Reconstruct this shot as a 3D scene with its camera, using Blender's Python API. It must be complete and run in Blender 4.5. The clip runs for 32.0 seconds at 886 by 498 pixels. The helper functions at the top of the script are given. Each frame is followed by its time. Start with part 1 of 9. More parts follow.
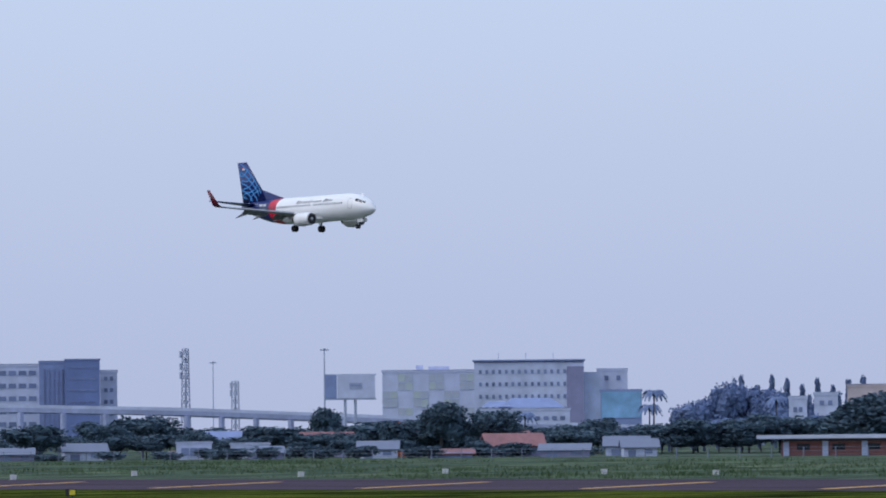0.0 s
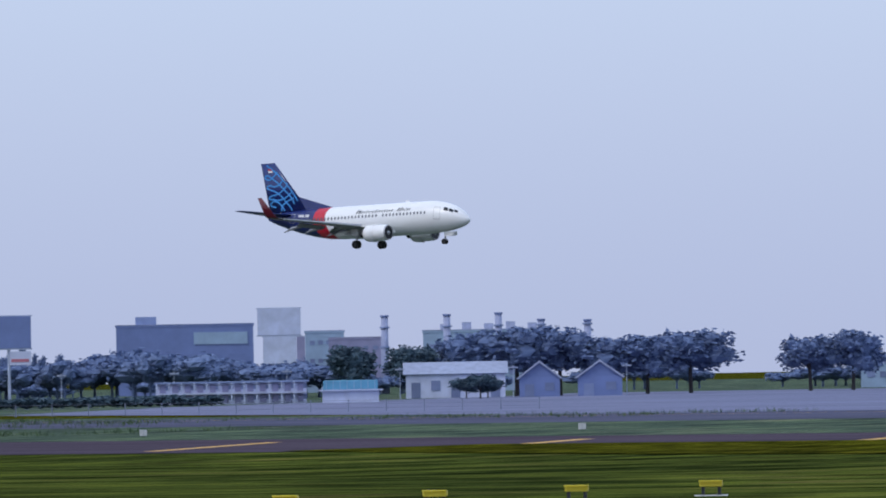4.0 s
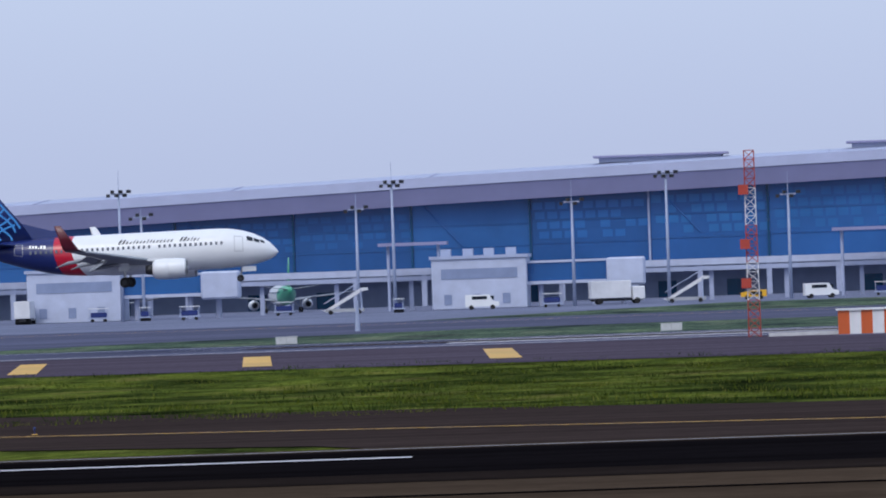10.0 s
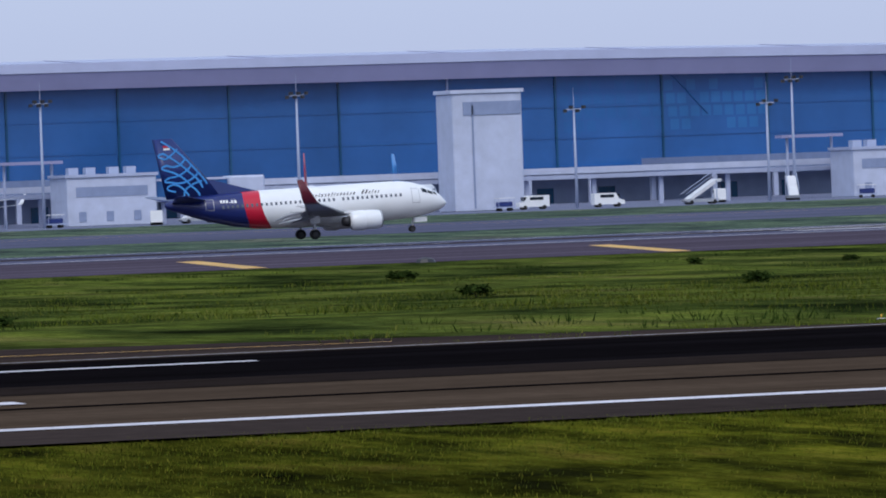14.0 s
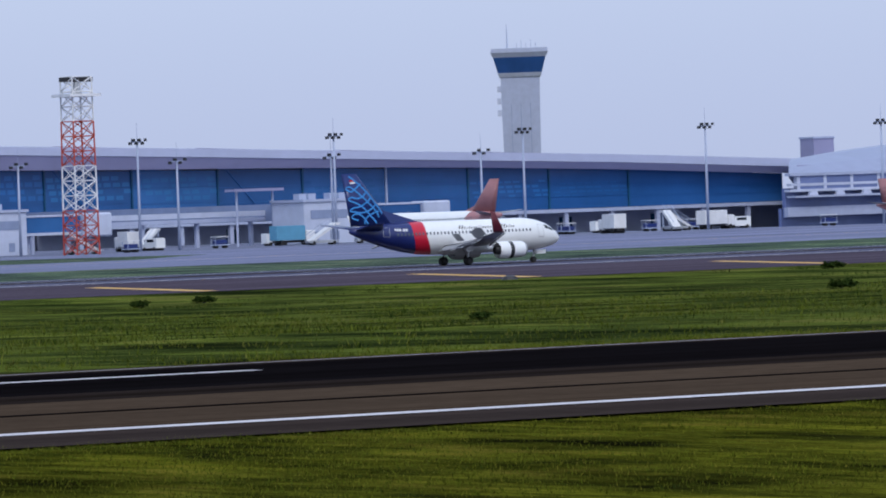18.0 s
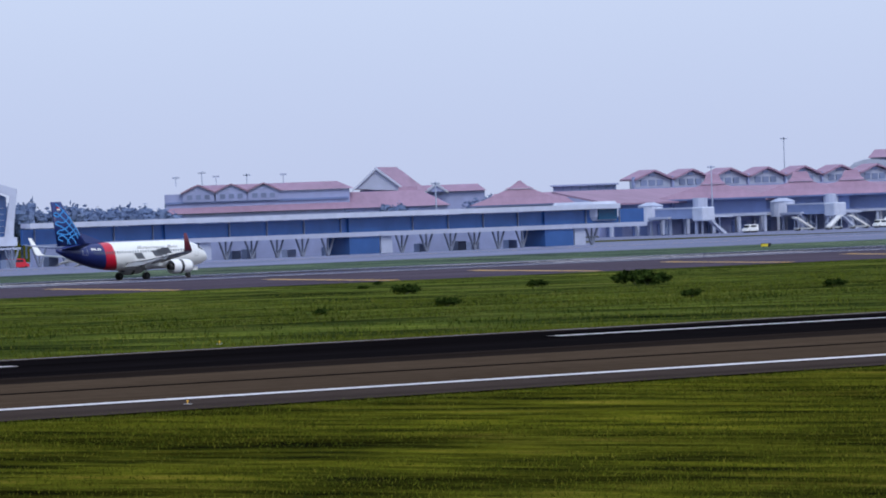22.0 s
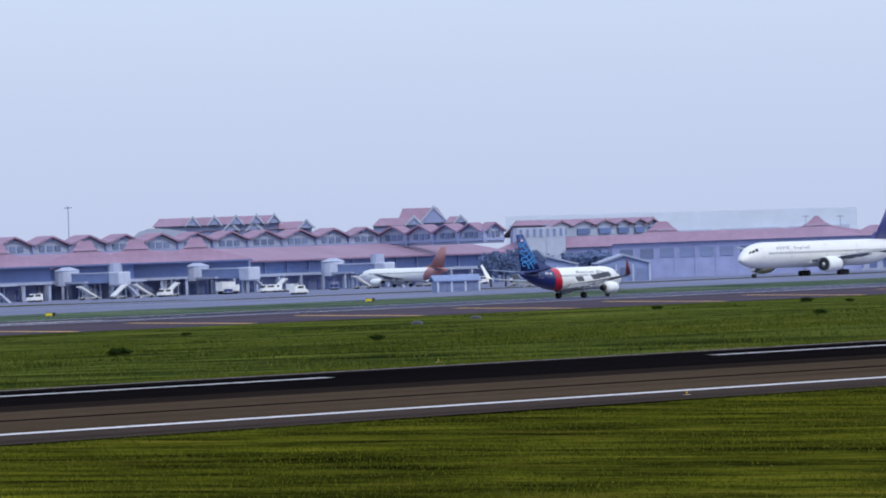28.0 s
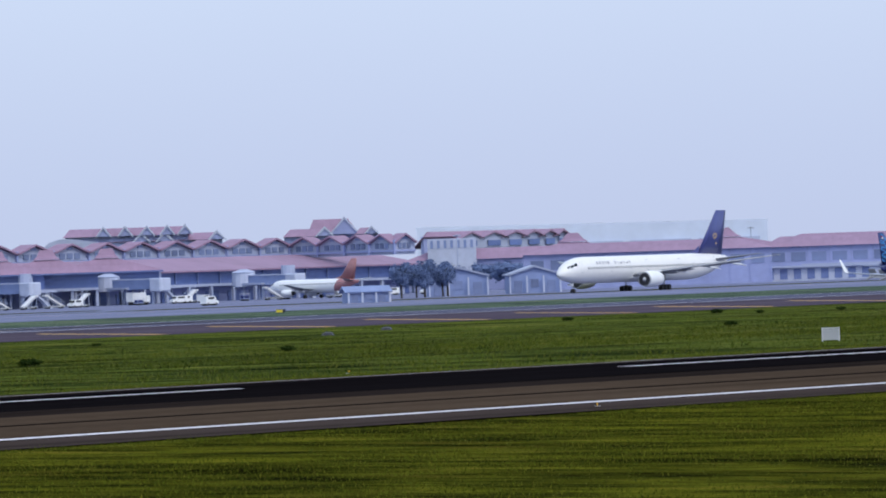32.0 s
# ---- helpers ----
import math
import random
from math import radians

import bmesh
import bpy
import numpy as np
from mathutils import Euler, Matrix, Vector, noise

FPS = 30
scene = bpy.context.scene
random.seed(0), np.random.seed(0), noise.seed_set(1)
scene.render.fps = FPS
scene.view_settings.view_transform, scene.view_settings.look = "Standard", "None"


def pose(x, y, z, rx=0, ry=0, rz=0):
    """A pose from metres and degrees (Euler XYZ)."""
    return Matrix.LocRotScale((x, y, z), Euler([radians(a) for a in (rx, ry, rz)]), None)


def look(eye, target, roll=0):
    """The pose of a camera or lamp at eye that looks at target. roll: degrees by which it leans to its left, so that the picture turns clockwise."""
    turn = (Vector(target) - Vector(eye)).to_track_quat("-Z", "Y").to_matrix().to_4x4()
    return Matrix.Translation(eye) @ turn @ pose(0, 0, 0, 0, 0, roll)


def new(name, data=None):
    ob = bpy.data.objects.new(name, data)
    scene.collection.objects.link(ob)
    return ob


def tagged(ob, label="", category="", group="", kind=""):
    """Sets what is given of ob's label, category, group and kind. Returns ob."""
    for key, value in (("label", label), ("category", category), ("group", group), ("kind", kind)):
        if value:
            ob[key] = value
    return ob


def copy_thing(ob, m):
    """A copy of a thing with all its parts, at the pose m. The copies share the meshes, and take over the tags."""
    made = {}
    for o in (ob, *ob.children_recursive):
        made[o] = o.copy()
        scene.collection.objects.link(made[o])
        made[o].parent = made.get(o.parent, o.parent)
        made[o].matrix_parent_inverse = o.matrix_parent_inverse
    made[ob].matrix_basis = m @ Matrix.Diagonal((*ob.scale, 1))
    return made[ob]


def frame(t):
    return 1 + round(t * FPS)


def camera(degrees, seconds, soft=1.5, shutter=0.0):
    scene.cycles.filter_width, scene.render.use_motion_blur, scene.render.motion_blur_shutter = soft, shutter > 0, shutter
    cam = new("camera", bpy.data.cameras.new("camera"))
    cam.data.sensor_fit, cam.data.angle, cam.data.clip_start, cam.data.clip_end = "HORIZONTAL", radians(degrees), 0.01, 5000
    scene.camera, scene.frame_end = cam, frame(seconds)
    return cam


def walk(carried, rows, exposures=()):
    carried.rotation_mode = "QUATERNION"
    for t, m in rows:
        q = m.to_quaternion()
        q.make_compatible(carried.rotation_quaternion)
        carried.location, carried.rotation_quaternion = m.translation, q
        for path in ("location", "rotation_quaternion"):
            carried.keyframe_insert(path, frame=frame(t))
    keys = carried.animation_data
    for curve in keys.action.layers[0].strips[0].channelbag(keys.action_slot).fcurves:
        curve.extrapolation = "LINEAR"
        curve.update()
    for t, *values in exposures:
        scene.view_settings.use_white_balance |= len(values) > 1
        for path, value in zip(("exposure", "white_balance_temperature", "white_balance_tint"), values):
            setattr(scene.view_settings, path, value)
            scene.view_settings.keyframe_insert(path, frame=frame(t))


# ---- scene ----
# One tripod: the eye stands still on a bank beside the near runway, and the head pans.
# x runs along the runways in the landing direction, y away from the eye, z up.
EYE = Vector((0.0, 0.0, 5.503))
cam = camera(7.3865, 32.0, soft=1.9)
# seconds, pan, tilt, lean (degrees)
PAN = [
    (0, -47.670, 1.442, -0.550),
    (0.5, -46.524, 1.637, -0.433),
    (1, -45.161, 1.619, -0.554),
    (1.5, -43.725, 1.604, -0.771),
    (2, -42.087, 1.400, -0.880),
    (2.5, -40.490, 1.234, -1.023),
    (3, -38.982, 1.175, -0.939),
    (3.5, -37.750, 1.102, -1.033),
    (4, -35.120, 0.989, -1.066),
    (4.5, -32.324, 0.958, -0.967),
    (6.5, -23.586, 0.848, -1.147),
    (7, -21.308, 0.781, -1.477),
    (7.5, -18.604, 0.360, -1.445),
    (8, -16.611, 0.286, -1.484),
    (8.5, -13.441, 0.256, -1.665),
    (9, -11.001, 0.239, -1.573),
    (9.5, -6.722, 0.205, -1.940),
    (10, -3.484, 0.102, -2.024),
    (10.5, -1.968, 0.048, -2.035),
    (11, 0.836, -0.063, -1.599),
    (11.5, 3.625, -0.480, -1.741),
    (12, 6.340, -0.542, -1.880),
    (12.5, 7.772, -0.559, -1.964),
    (13, 11.298, -0.530, -2.034),
    (13.5, 14.551, -0.627, -2.052),
    (15.5, 25.908, -1.070, -2.088),
    (16, 28.616, -1.418, -2.026),
    (16.5, 30.640, -1.468, -2.184),
    (17, 31.678, -1.074, -2.116),
    (17.5, 33.020, -0.770, -2.038),
    (18, 34.015, -0.420, -2.032),
    (18.5, 35.425, -0.482, -2.218),
    (19, 37.406, -0.560, -2.169),
    (19.5, 39.393, -0.646, -2.198),
    (20, 41.044, -1.101, -2.148),
    (20.5, 42.621, -1.124, -2.178),
    (21, 45.175, -0.513, -2.007),
    (21.5, 46.754, -0.251, -1.991),
    (22, 48.224, -0.308, -1.987),
    (22.5, 48.262, -0.539, -1.976),
    (23, 48.065, -0.878, -2.048),
    (23.5, 48.539, -0.871, -2.075),
    (24, 49.139, -0.822, -1.994),
    (24.5, 49.250, -0.675, -2.057),
    (26.5, 51.192, -0.417, -1.960),
    (27, 52.004, -0.392, -1.984),
    (27.5, 52.897, -0.244, -1.957),
    (28, 54.209, 0.063, -2.013),
    (28.5, 54.787, 0.091, -1.976),
    (29, 54.865, 0.129, -1.953),
    (29.5, 54.972, 0.149, -1.930),
    (30, 54.848, 0.147, -1.935),
    (30.5, 54.811, 0.139, -1.923),
    (31, 54.817, 0.135, -1.943),
    (31.5, 54.885, 0.130, -1.936),
    (32, 54.957, 0.131, -1.947),
]


def aim(pan, tilt, lean):
    a, b = radians(pan), radians(tilt)
    way = Vector((math.sin(a) * math.cos(b), math.cos(a) * math.cos(b), math.sin(b)))
    return look(EYE, EYE + way * 100.0, lean)


walk(cam, [(t, aim(a, b, c)) for t, a, b, c in PAN], [(0.0, -0.04, 6300, 9), (9.0, 0.0, 6300, 9), (18.0, 0.05, 6300, 8), (23.0, 0.2, 6400, 7), (32.0, 0.2, 6450, 6)])

# ---- light: a bright, hazy overcast afternoon ----
SUN_UP, SUN_ROUND = radians(48), radians(200)
world = bpy.data.worlds.new("hazy_sky")
scene.world = world
world.use_nodes = True
wn, wl = world.node_tree.nodes, world.node_tree.links
wn.clear()
sky = wn.new("ShaderNodeTexSky")
sky.sky_type, sky.sun_disc = "NISHITA", False
sky.sun_elevation, sky.sun_rotation = SUN_UP, SUN_ROUND
sky.air_density, sky.dust_density, sky.ozone_density = 1.2, 4.0, 2.0
sky_bg = wn.new("ShaderNodeBackground")
sky_bg.inputs["Strength"].default_value = 0.05
wl.new(sky.outputs["Color"], sky_bg.inputs["Color"])
# the cloud sheet, a little bluer overhead than near the horizon
geo = wn.new("ShaderNodeTexCoord")
split = wn.new("ShaderNodeSeparateXYZ")
ramp = wn.new("ShaderNodeValToRGB")
wl.new(geo.outputs["Generated"], split.inputs[0])
wl.new(split.outputs["Z"], ramp.inputs["Fac"])
ramp.color_ramp.elements[0].position, ramp.color_ramp.elements[0].color = 0.0, (0.495, 0.55, 0.78, 1)
ramp.color_ramp.elements[1].position, ramp.color_ramp.elements[1].color = 0.06, (0.53, 0.62, 0.85, 1)
last = ramp.color_ramp.elements.new(0.6)
last.color = (0.58, 0.69, 0.93, 1)
cloud_bg = wn.new("ShaderNodeBackground")
cloud_bg.inputs["Strength"].default_value = 0.9
wl.new(ramp.outputs["Color"], cloud_bg.inputs["Color"])
add = wn.new("ShaderNodeAddShader")
wout = wn.new("ShaderNodeOutputWorld")
wl.new(sky_bg.outputs[0], add.inputs[0])
wl.new(cloud_bg.outputs[0], add.inputs[1])
wl.new(add.outputs[0], wout.inputs["Surface"])

sun = new("sun", bpy.data.lights.new("sun", "SUN"))
sun.data.energy, sun.data.angle, sun.data.color = 0.9, radians(14), (1.0, 0.95, 0.88)
sun.matrix_world = look((0, 0, 300), (math.sin(SUN_ROUND) * -100, math.cos(SUN_ROUND) * -100, 300 - 100 * math.tan(SUN_UP)))


# ---- materials ----
def ramp_node(nt, fac, stops):
    r = nt.nodes.new("ShaderNodeValToRGB")
    el = r.color_ramp.elements
    el[0].position, el[0].color = stops[0][0], (*stops[0][1], 1)
    el[1].position, el[1].color = stops[-1][0], (*stops[-1][1], 1)
    for pos, col in stops[1:-1]:
        e = el.new(pos)
        e.color = (*col, 1)
    nt.links.new(fac, r.inputs["Fac"])
    return r.outputs["Color"]


def noise_node(nt, scale, detail=4.0, rough=0.55, stretch=(1, 1, 1), space="Object"):
    c = nt.nodes.new("ShaderNodeTexCoord")
    m = nt.nodes.new("ShaderNodeMapping")
    m.inputs["Scale"].default_value = stretch
    n = nt.nodes.new("ShaderNodeTexNoise")
    n.inputs["Scale"].default_value, n.inputs["Detail"].default_value, n.inputs["Roughness"].default_value = scale, detail, rough
    nt.links.new(c.outputs[space], m.inputs["Vector"])
    nt.links.new(m.outputs["Vector"], n.inputs["Vector"])
    return n.outputs["Fac"]


def mul_node(nt, a, b, how="MULTIPLY", fac=1.0):
    m = nt.nodes.new("ShaderNodeMix")
    m.data_type, m.blend_type = "RGBA", how
    m.inputs["Factor"].default_value = fac
    nt.links.new(a, m.inputs["A"])
    nt.links.new(b, m.inputs["B"])
    return m.outputs["Result"]


def blank(name):
    m = bpy.data.materials.new(name)
    m.use_nodes = True
    return m, m.node_tree, m.node_tree.nodes["Principled BSDF"]


def lift(c, k):
    return tuple(min(1.0, v * k) for v in c)


def surface(name, colour, rough=0.6, metal=0.0, fine=0.5, coarse=0.05, spread=0.12, bump=0.0, bump_scale=4.0, piece=0.0, stretch=(1, 1, 1)):
    """A painted or raw surface with grain (fine) and stains (coarse), in cycles a metre."""
    m, nt, b = blank(name)
    a = ramp_node(nt, noise_node(nt, fine, 5, 0.6, stretch), [(0.25, lift(colour, 1 - spread)), (0.75, lift(colour, 1 + spread))])
    s = ramp_node(nt, noise_node(nt, coarse, 3, 0.6, stretch), [(0.3, (1 - spread * 1.3,) * 3), (0.65, (1.0, 1.0, 1.0))])
    col = mul_node(nt, a, s)
    if piece:
        info = nt.nodes.new("ShaderNodeObjectInfo")
        r = ramp_node(nt, info.outputs["Random"], [(0.0, (1 - piece,) * 3), (1.0, (1.0, 1.0, 1.0))])
        col = mul_node(nt, col, r)
    nt.links.new(col, b.inputs["Base Color"])
    b.inputs["Roughness"].default_value, b.inputs["Metallic"].default_value = rough, metal
    if bump:
        bn = nt.nodes.new("ShaderNodeBump")
        bn.inputs["Strength"].default_value, bn.inputs["Distance"].default_value = bump, 0.05
        nt.links.new(noise_node(nt, bump_scale, 5), bn.inputs["Height"])
        nt.links.new(bn.outputs["Normal"], b.inputs["Normal"])
    return m


def island(name, colours, rough=0.8, fine=1.5, through_light=0.0):
    """Foliage and other loose pieces: a colour for each island of the mesh, with a little grain."""
    m, nt, b = blank(name)
    g = nt.nodes.new("ShaderNodeNewGeometry")
    n = len(colours)
    col = ramp_node(nt, g.outputs["Random Per Island"], [(i / (n - 1), c) for i, c in enumerate(colours)])
    k = ramp_node(nt, noise_node(nt, fine, 3), [(0.3, (0.75,) * 3), (0.7, (1.1,) * 3)])
    nt.links.new(mul_node(nt, col, k), b.inputs["Base Color"])
    b.inputs["Roughness"].default_value = rough
    b.inputs["Specular IOR Level"].default_value = 0.3 if through_light else 0.0
    if through_light:
        # thin leaves let part of the light through
        tl = nt.nodes.new("ShaderNodeBsdfTranslucent")
        mix = nt.nodes.new("ShaderNodeMixShader")
        mix.inputs["Fac"].default_value = through_light
        out = nt.nodes["Material Output"]
        nt.links.new(b.inputs["Base Color"].links[0].from_socket, tl.inputs["Color"])
        nt.links.new(b.outputs[0], mix.inputs[1])
        nt.links.new(tl.outputs[0], mix.inputs[2])
        nt.links.new(mix.outputs[0], out.inputs["Surface"])
    return m


WHITE_PAINT = surface("white_aircraft_paint", (0.78, 0.79, 0.80), 0.28, fine=0.8, coarse=0.12, spread=0.03)
NAVY_PAINT = surface("navy_aircraft_paint", (0.014, 0.030, 0.155), 0.28, spread=0.1)
SKY_PAINT = surface("sky_blue_paint", (0.05, 0.28, 0.68), 0.3, spread=0.08)
RED_PAINT = surface("red_paint", (0.55, 0.012, 0.03), 0.32, spread=0.08)
MAROON_PAINT = surface("maroon_paint", (0.11, 0.008, 0.02), 0.35)
ORANGE_PAINT = surface("orange_paint", (0.72, 0.17, 0.02), 0.35, spread=0.06)
YELLOW_PAINT = surface("yellow_paint", (0.80, 0.43, 0.02), 0.4, spread=0.08)
GREEN_PAINT = surface("green_paint", (0.08, 0.42, 0.22), 0.35)
GREY_METAL = surface("grey_metal", (0.45, 0.46, 0.48), 0.4, 0.6, spread=0.1)
DARK_METAL = surface("dark_metal", (0.03, 0.03, 0.035), 0.5, 0.3)
WING_GREY = surface("grey_wing_paint", (0.24, 0.25, 0.28), 0.35, spread=0.1)
RUBBER = surface("black_rubber", (0.015, 0.015, 0.016), 0.85)
GLASS_DARK = surface("dark_window_glass", (0.015, 0.02, 0.03), 0.08, spread=0.05)
CABIN_GLASS = surface("cabin_window_glass", (0.10, 0.115, 0.15), 0.2, spread=0.1)
INK = surface("black_lettering", (0.02, 0.02, 0.03), 0.5)


# ---- building kit ----
def part(name, bm, material, parent=None, label="", smooth=False):
    me = bpy.data.meshes.new(name)
    bm.to_mesh(me)
    bm.free()
    for m in (material if isinstance(material, (list, tuple)) else [material]):
        me.materials.append(m)
    if smooth:
        me.shade_smooth()
    ob = new(name, me)
    ob.parent = parent
    if label:
        ob["label"] = label
    return ob


def again(ob, m, parent=None):
    """The same mesh once more, as an object of its own."""
    c = new(ob.name.split(".")[0], ob.data)
    c.parent, c.matrix_basis = parent or ob.parent, m
    return c


def thing(name, m, label, category, group="", kind=""):
    e = new(name)
    e.empty_display_size = 0.5
    e.matrix_basis = m
    return tagged(e, label, category, group, kind)


def sheet_of(verts, faces):
    bm = bmesh.new()
    vs = [bm.verts.new(v) for v in verts]
    for f in faces:
        bm.faces.new([vs[i] for i in f])
    return bm


def box(bm, cx, cy, cz, sx, sy, sz, rz=0.0, bevel=0.0, rx=0.0, ry=0.0):
    """A block by its centre and size."""
    r = bmesh.ops.create_cube(bm, size=1.0, matrix=pose(cx, cy, cz, rx, ry, rz) @ Matrix.Diagonal((sx, sy, sz, 1)))
    if bevel:
        es = list({e for v in r["verts"] for e in v.link_edges})
        bmesh.ops.bevel(bm, geom=es, offset=bevel, segments=1, affect="EDGES")
    return bm


def block(name, size, at, material, parent, bevel=0.0, rz=0.0, label=""):
    ob = part(name, box(bmesh.new(), 0, 0, 0, *size, bevel=bevel), material, parent, label)
    ob.matrix_basis = pose(*at, 0, 0, rz)
    return ob


def tube(bm, a, b, ra, rb=None, n=8, caps=True):
    """A tapered rod from a to b."""
    a, b = Vector(a), Vector(b)
    rb = ra if rb is None else rb
    q = (b - a).to_track_quat("Z", "Y").to_matrix()
    rings = []
    for p, r in ((a, ra), (b, rb)):
        rings.append([bm.verts.new(p + q @ Vector((r * math.cos(2 * math.pi * i / n), r * math.sin(2 * math.pi * i / n), 0))) for i in range(n)])
    for i in range(n):
        bm.faces.new((rings[0][i], rings[0][(i + 1) % n], rings[1][(i + 1) % n], rings[1][i]))
    if caps:
        bm.faces.new(rings[0][::-1])
        bm.faces.new(rings[1])
    return bm


def loft(bm, rings, close=True, caps=True):
    """Skin over rings of equal count."""
    vs = [[bm.verts.new(p) for p in r] for r in rings]
    n = len(vs[0])
    for a, b in zip(vs, vs[1:]):
        for i in range(n if close else n - 1):
            j = (i + 1) % n
            bm.faces.new((a[i], a[j], b[j], b[i]))
    if caps and close:
        bm.faces.new(vs[0][::-1])
        bm.faces.new(vs[-1])
    bmesh.ops.recalc_face_normals(bm, faces=bm.faces)
    return bm


def prism(bm, outline, depth, to_world=None):
    """An outline in the x-z plane, pushed along y by depth."""
    m = to_world or Matrix()
    a = [bm.verts.new(m @ Vector((x, 0, z))) for x, z in outline]
    b = [bm.verts.new(m @ Vector((x, depth, z))) for x, z in outline]
    n = len(a)
    bm.faces.new(a)
    bm.faces.new(b[::-1])
    for i in range(n):
        j = (i + 1) % n
        bm.faces.new((a[i], b[i], b[j], a[j]))
    bmesh.ops.recalc_face_normals(bm, faces=bm.faces)
    return bm


def foil(chord, thick, n=7):
    """An aerofoil outline: (distance behind the leading edge, height)."""
    up = [(chord * (i / n) ** 1.6, thick * chord * (1.48 * math.sqrt((i / n) ** 1.6) - 1.5 * (i / n) ** 1.6 + 0.02)) for i in range(n + 1)]
    return up + [(x, -0.55 * z) for x, z in up[-2:0:-1]]


def vane(bm, sections):
    """A wing skin over sections: leading edge x, y, z, chord, thickness ratio, lean (0 flat, 90 upright)."""
    rings = []
    for x, y, z, chord, thick, lean in sections:
        c, s = math.cos(radians(lean)), math.sin(radians(lean))
        rings.append([(x - d, y - s * k * (1 if y >= 0 else -1), z + c * k) for d, k in foil(chord, thick)])
    return loft(bm, rings)


# ---- ground ----
PROFILE = [(-900, -3.0), (0, -2.0), (60, -1.1), (110, -0.45), (138, -0.2), (147.6, -0.06), (177.6, 0.39), (207.6, 0.16), (240, 0.05), (256, -0.2),
           (300, -0.9), (400, -2.0), (470, -2.45), (640, -2.5), (670, -2.46), (700, -2.6), (790, -2.4), (830, -2.2), (900, -2.2), (960, -2.2), (1000, -2.2), (1060, -2.2), (1100, -2.2), (1150, -2.2), (1240, -2.2), (4950, -2.2)]


def lie(y):
    """The height of the land at y; it runs level along x."""
    for (a, za), (b, zb) in zip(PROFILE, PROFILE[1:]):
        if a <= y <= b:
            return za + (zb - za) * (y - a) / (b - a)
    return -2.2


def ease(k):
    k = min(1.0, max(0.0, k))
    return k * k * (3 - 2 * k)


def land(x, y):
    """The height of the land; its southern falls are shaped to fit the camera's view."""
    south = ease((x - 1130) / 120)
    pier_fall = 2.4 * ease((x - 740) / 320) * min(1.0, max(0.0, (y - 900) / 250)) * (1 - south)
    return lie(y) - pier_fall - 1.2 * south * min(1.0, max(0.0, (y - 900) / 340))


def strip(corners, up=0.05, cuts=1):
    """A paved sheet laid on the land between two y's: corners are (y, x from, x to)."""
    ys = sorted({c[0] for c in corners} | {p[0] for p in PROFILE if corners[0][0] < p[0] < corners[-1][0]})
    verts, faces = [], []
    for y in ys:
        for (a, a0, a1), (b, b0, b1) in zip(corners, corners[1:]):
            if a <= y <= b:
                k = (y - a) / (b - a) if b > a else 0
                x0, x1 = a0 + (b0 - a0) * k, a1 + (b1 - a1) * k
                verts += [(x, y, land(x, y) + up) for x in (x0 + (x1 - x0) * i / cuts for i in range(cuts + 1))]
                break
    n = cuts + 1
    faces += [(j * n + i, j * n + i + 1, (j + 1) * n + i + 1, (j + 1) * n + i) for j in range(len(ys) - 1) for i in range(cuts)]
    return sheet_of(verts, faces)


def grass_material(name, dark, mid, light, dry, size=0.4):
    m, nt, b = blank(name)
    tone = ramp_node(nt, noise_node(nt, size, 7, 0.66, (1.0, 0.3, 1)), [(0.36, dark), (0.46, mid), (0.56, light), (0.70, dry)])
    wide = ramp_node(nt, noise_node(nt, 0.13, 5, 0.62, (0.9, 0.4, 1)), [(0.34, (0.36, 0.33, 0.42)), (0.47, (0.80, 0.76, 0.8)), (0.66, (1.28, 1.2, 1.0))])
    blades = ramp_node(nt, noise_node(nt, 7.0, 6, 0.8), [(0.32, (0.4,) * 3), (0.68, (1.5,) * 3)])
    tufts = ramp_node(nt, noise_node(nt, 1.6, 5, 0.7, (1.0, 0.16, 1)), [(0.34, (0.62,) * 3), (0.64, (1.25,) * 3)])
    nt.links.new(mul_node(nt, mul_node(nt, mul_node(nt, tone, wide), blades), tufts), b.inputs["Base Color"])
    b.inputs["Roughness"].default_value = 0.9
    b.inputs["Specular IOR Level"].default_value = 0.0
    bn = nt.nodes.new("ShaderNodeBump")
    bn.inputs["Strength"].default_value, bn.inputs["Distance"].default_value = 0.8, 0.25
    nt.links.new(noise_node(nt, 1.6, 6, 0.7), bn.inputs["Height"])
    nt.links.new(bn.outputs["Normal"], b.inputs["Normal"])
    return m


GRASS = grass_material("airfield_grass", (0.013, 0.015, 0.004), (0.042, 0.048, 0.006), (0.091, 0.099, 0.010), (0.150, 0.126, 0.020))
# Paler, bluer copy of the grass: distance haze is put into its greens.
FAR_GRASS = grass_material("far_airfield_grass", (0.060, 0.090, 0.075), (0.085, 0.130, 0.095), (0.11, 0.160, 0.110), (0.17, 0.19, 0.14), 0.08)


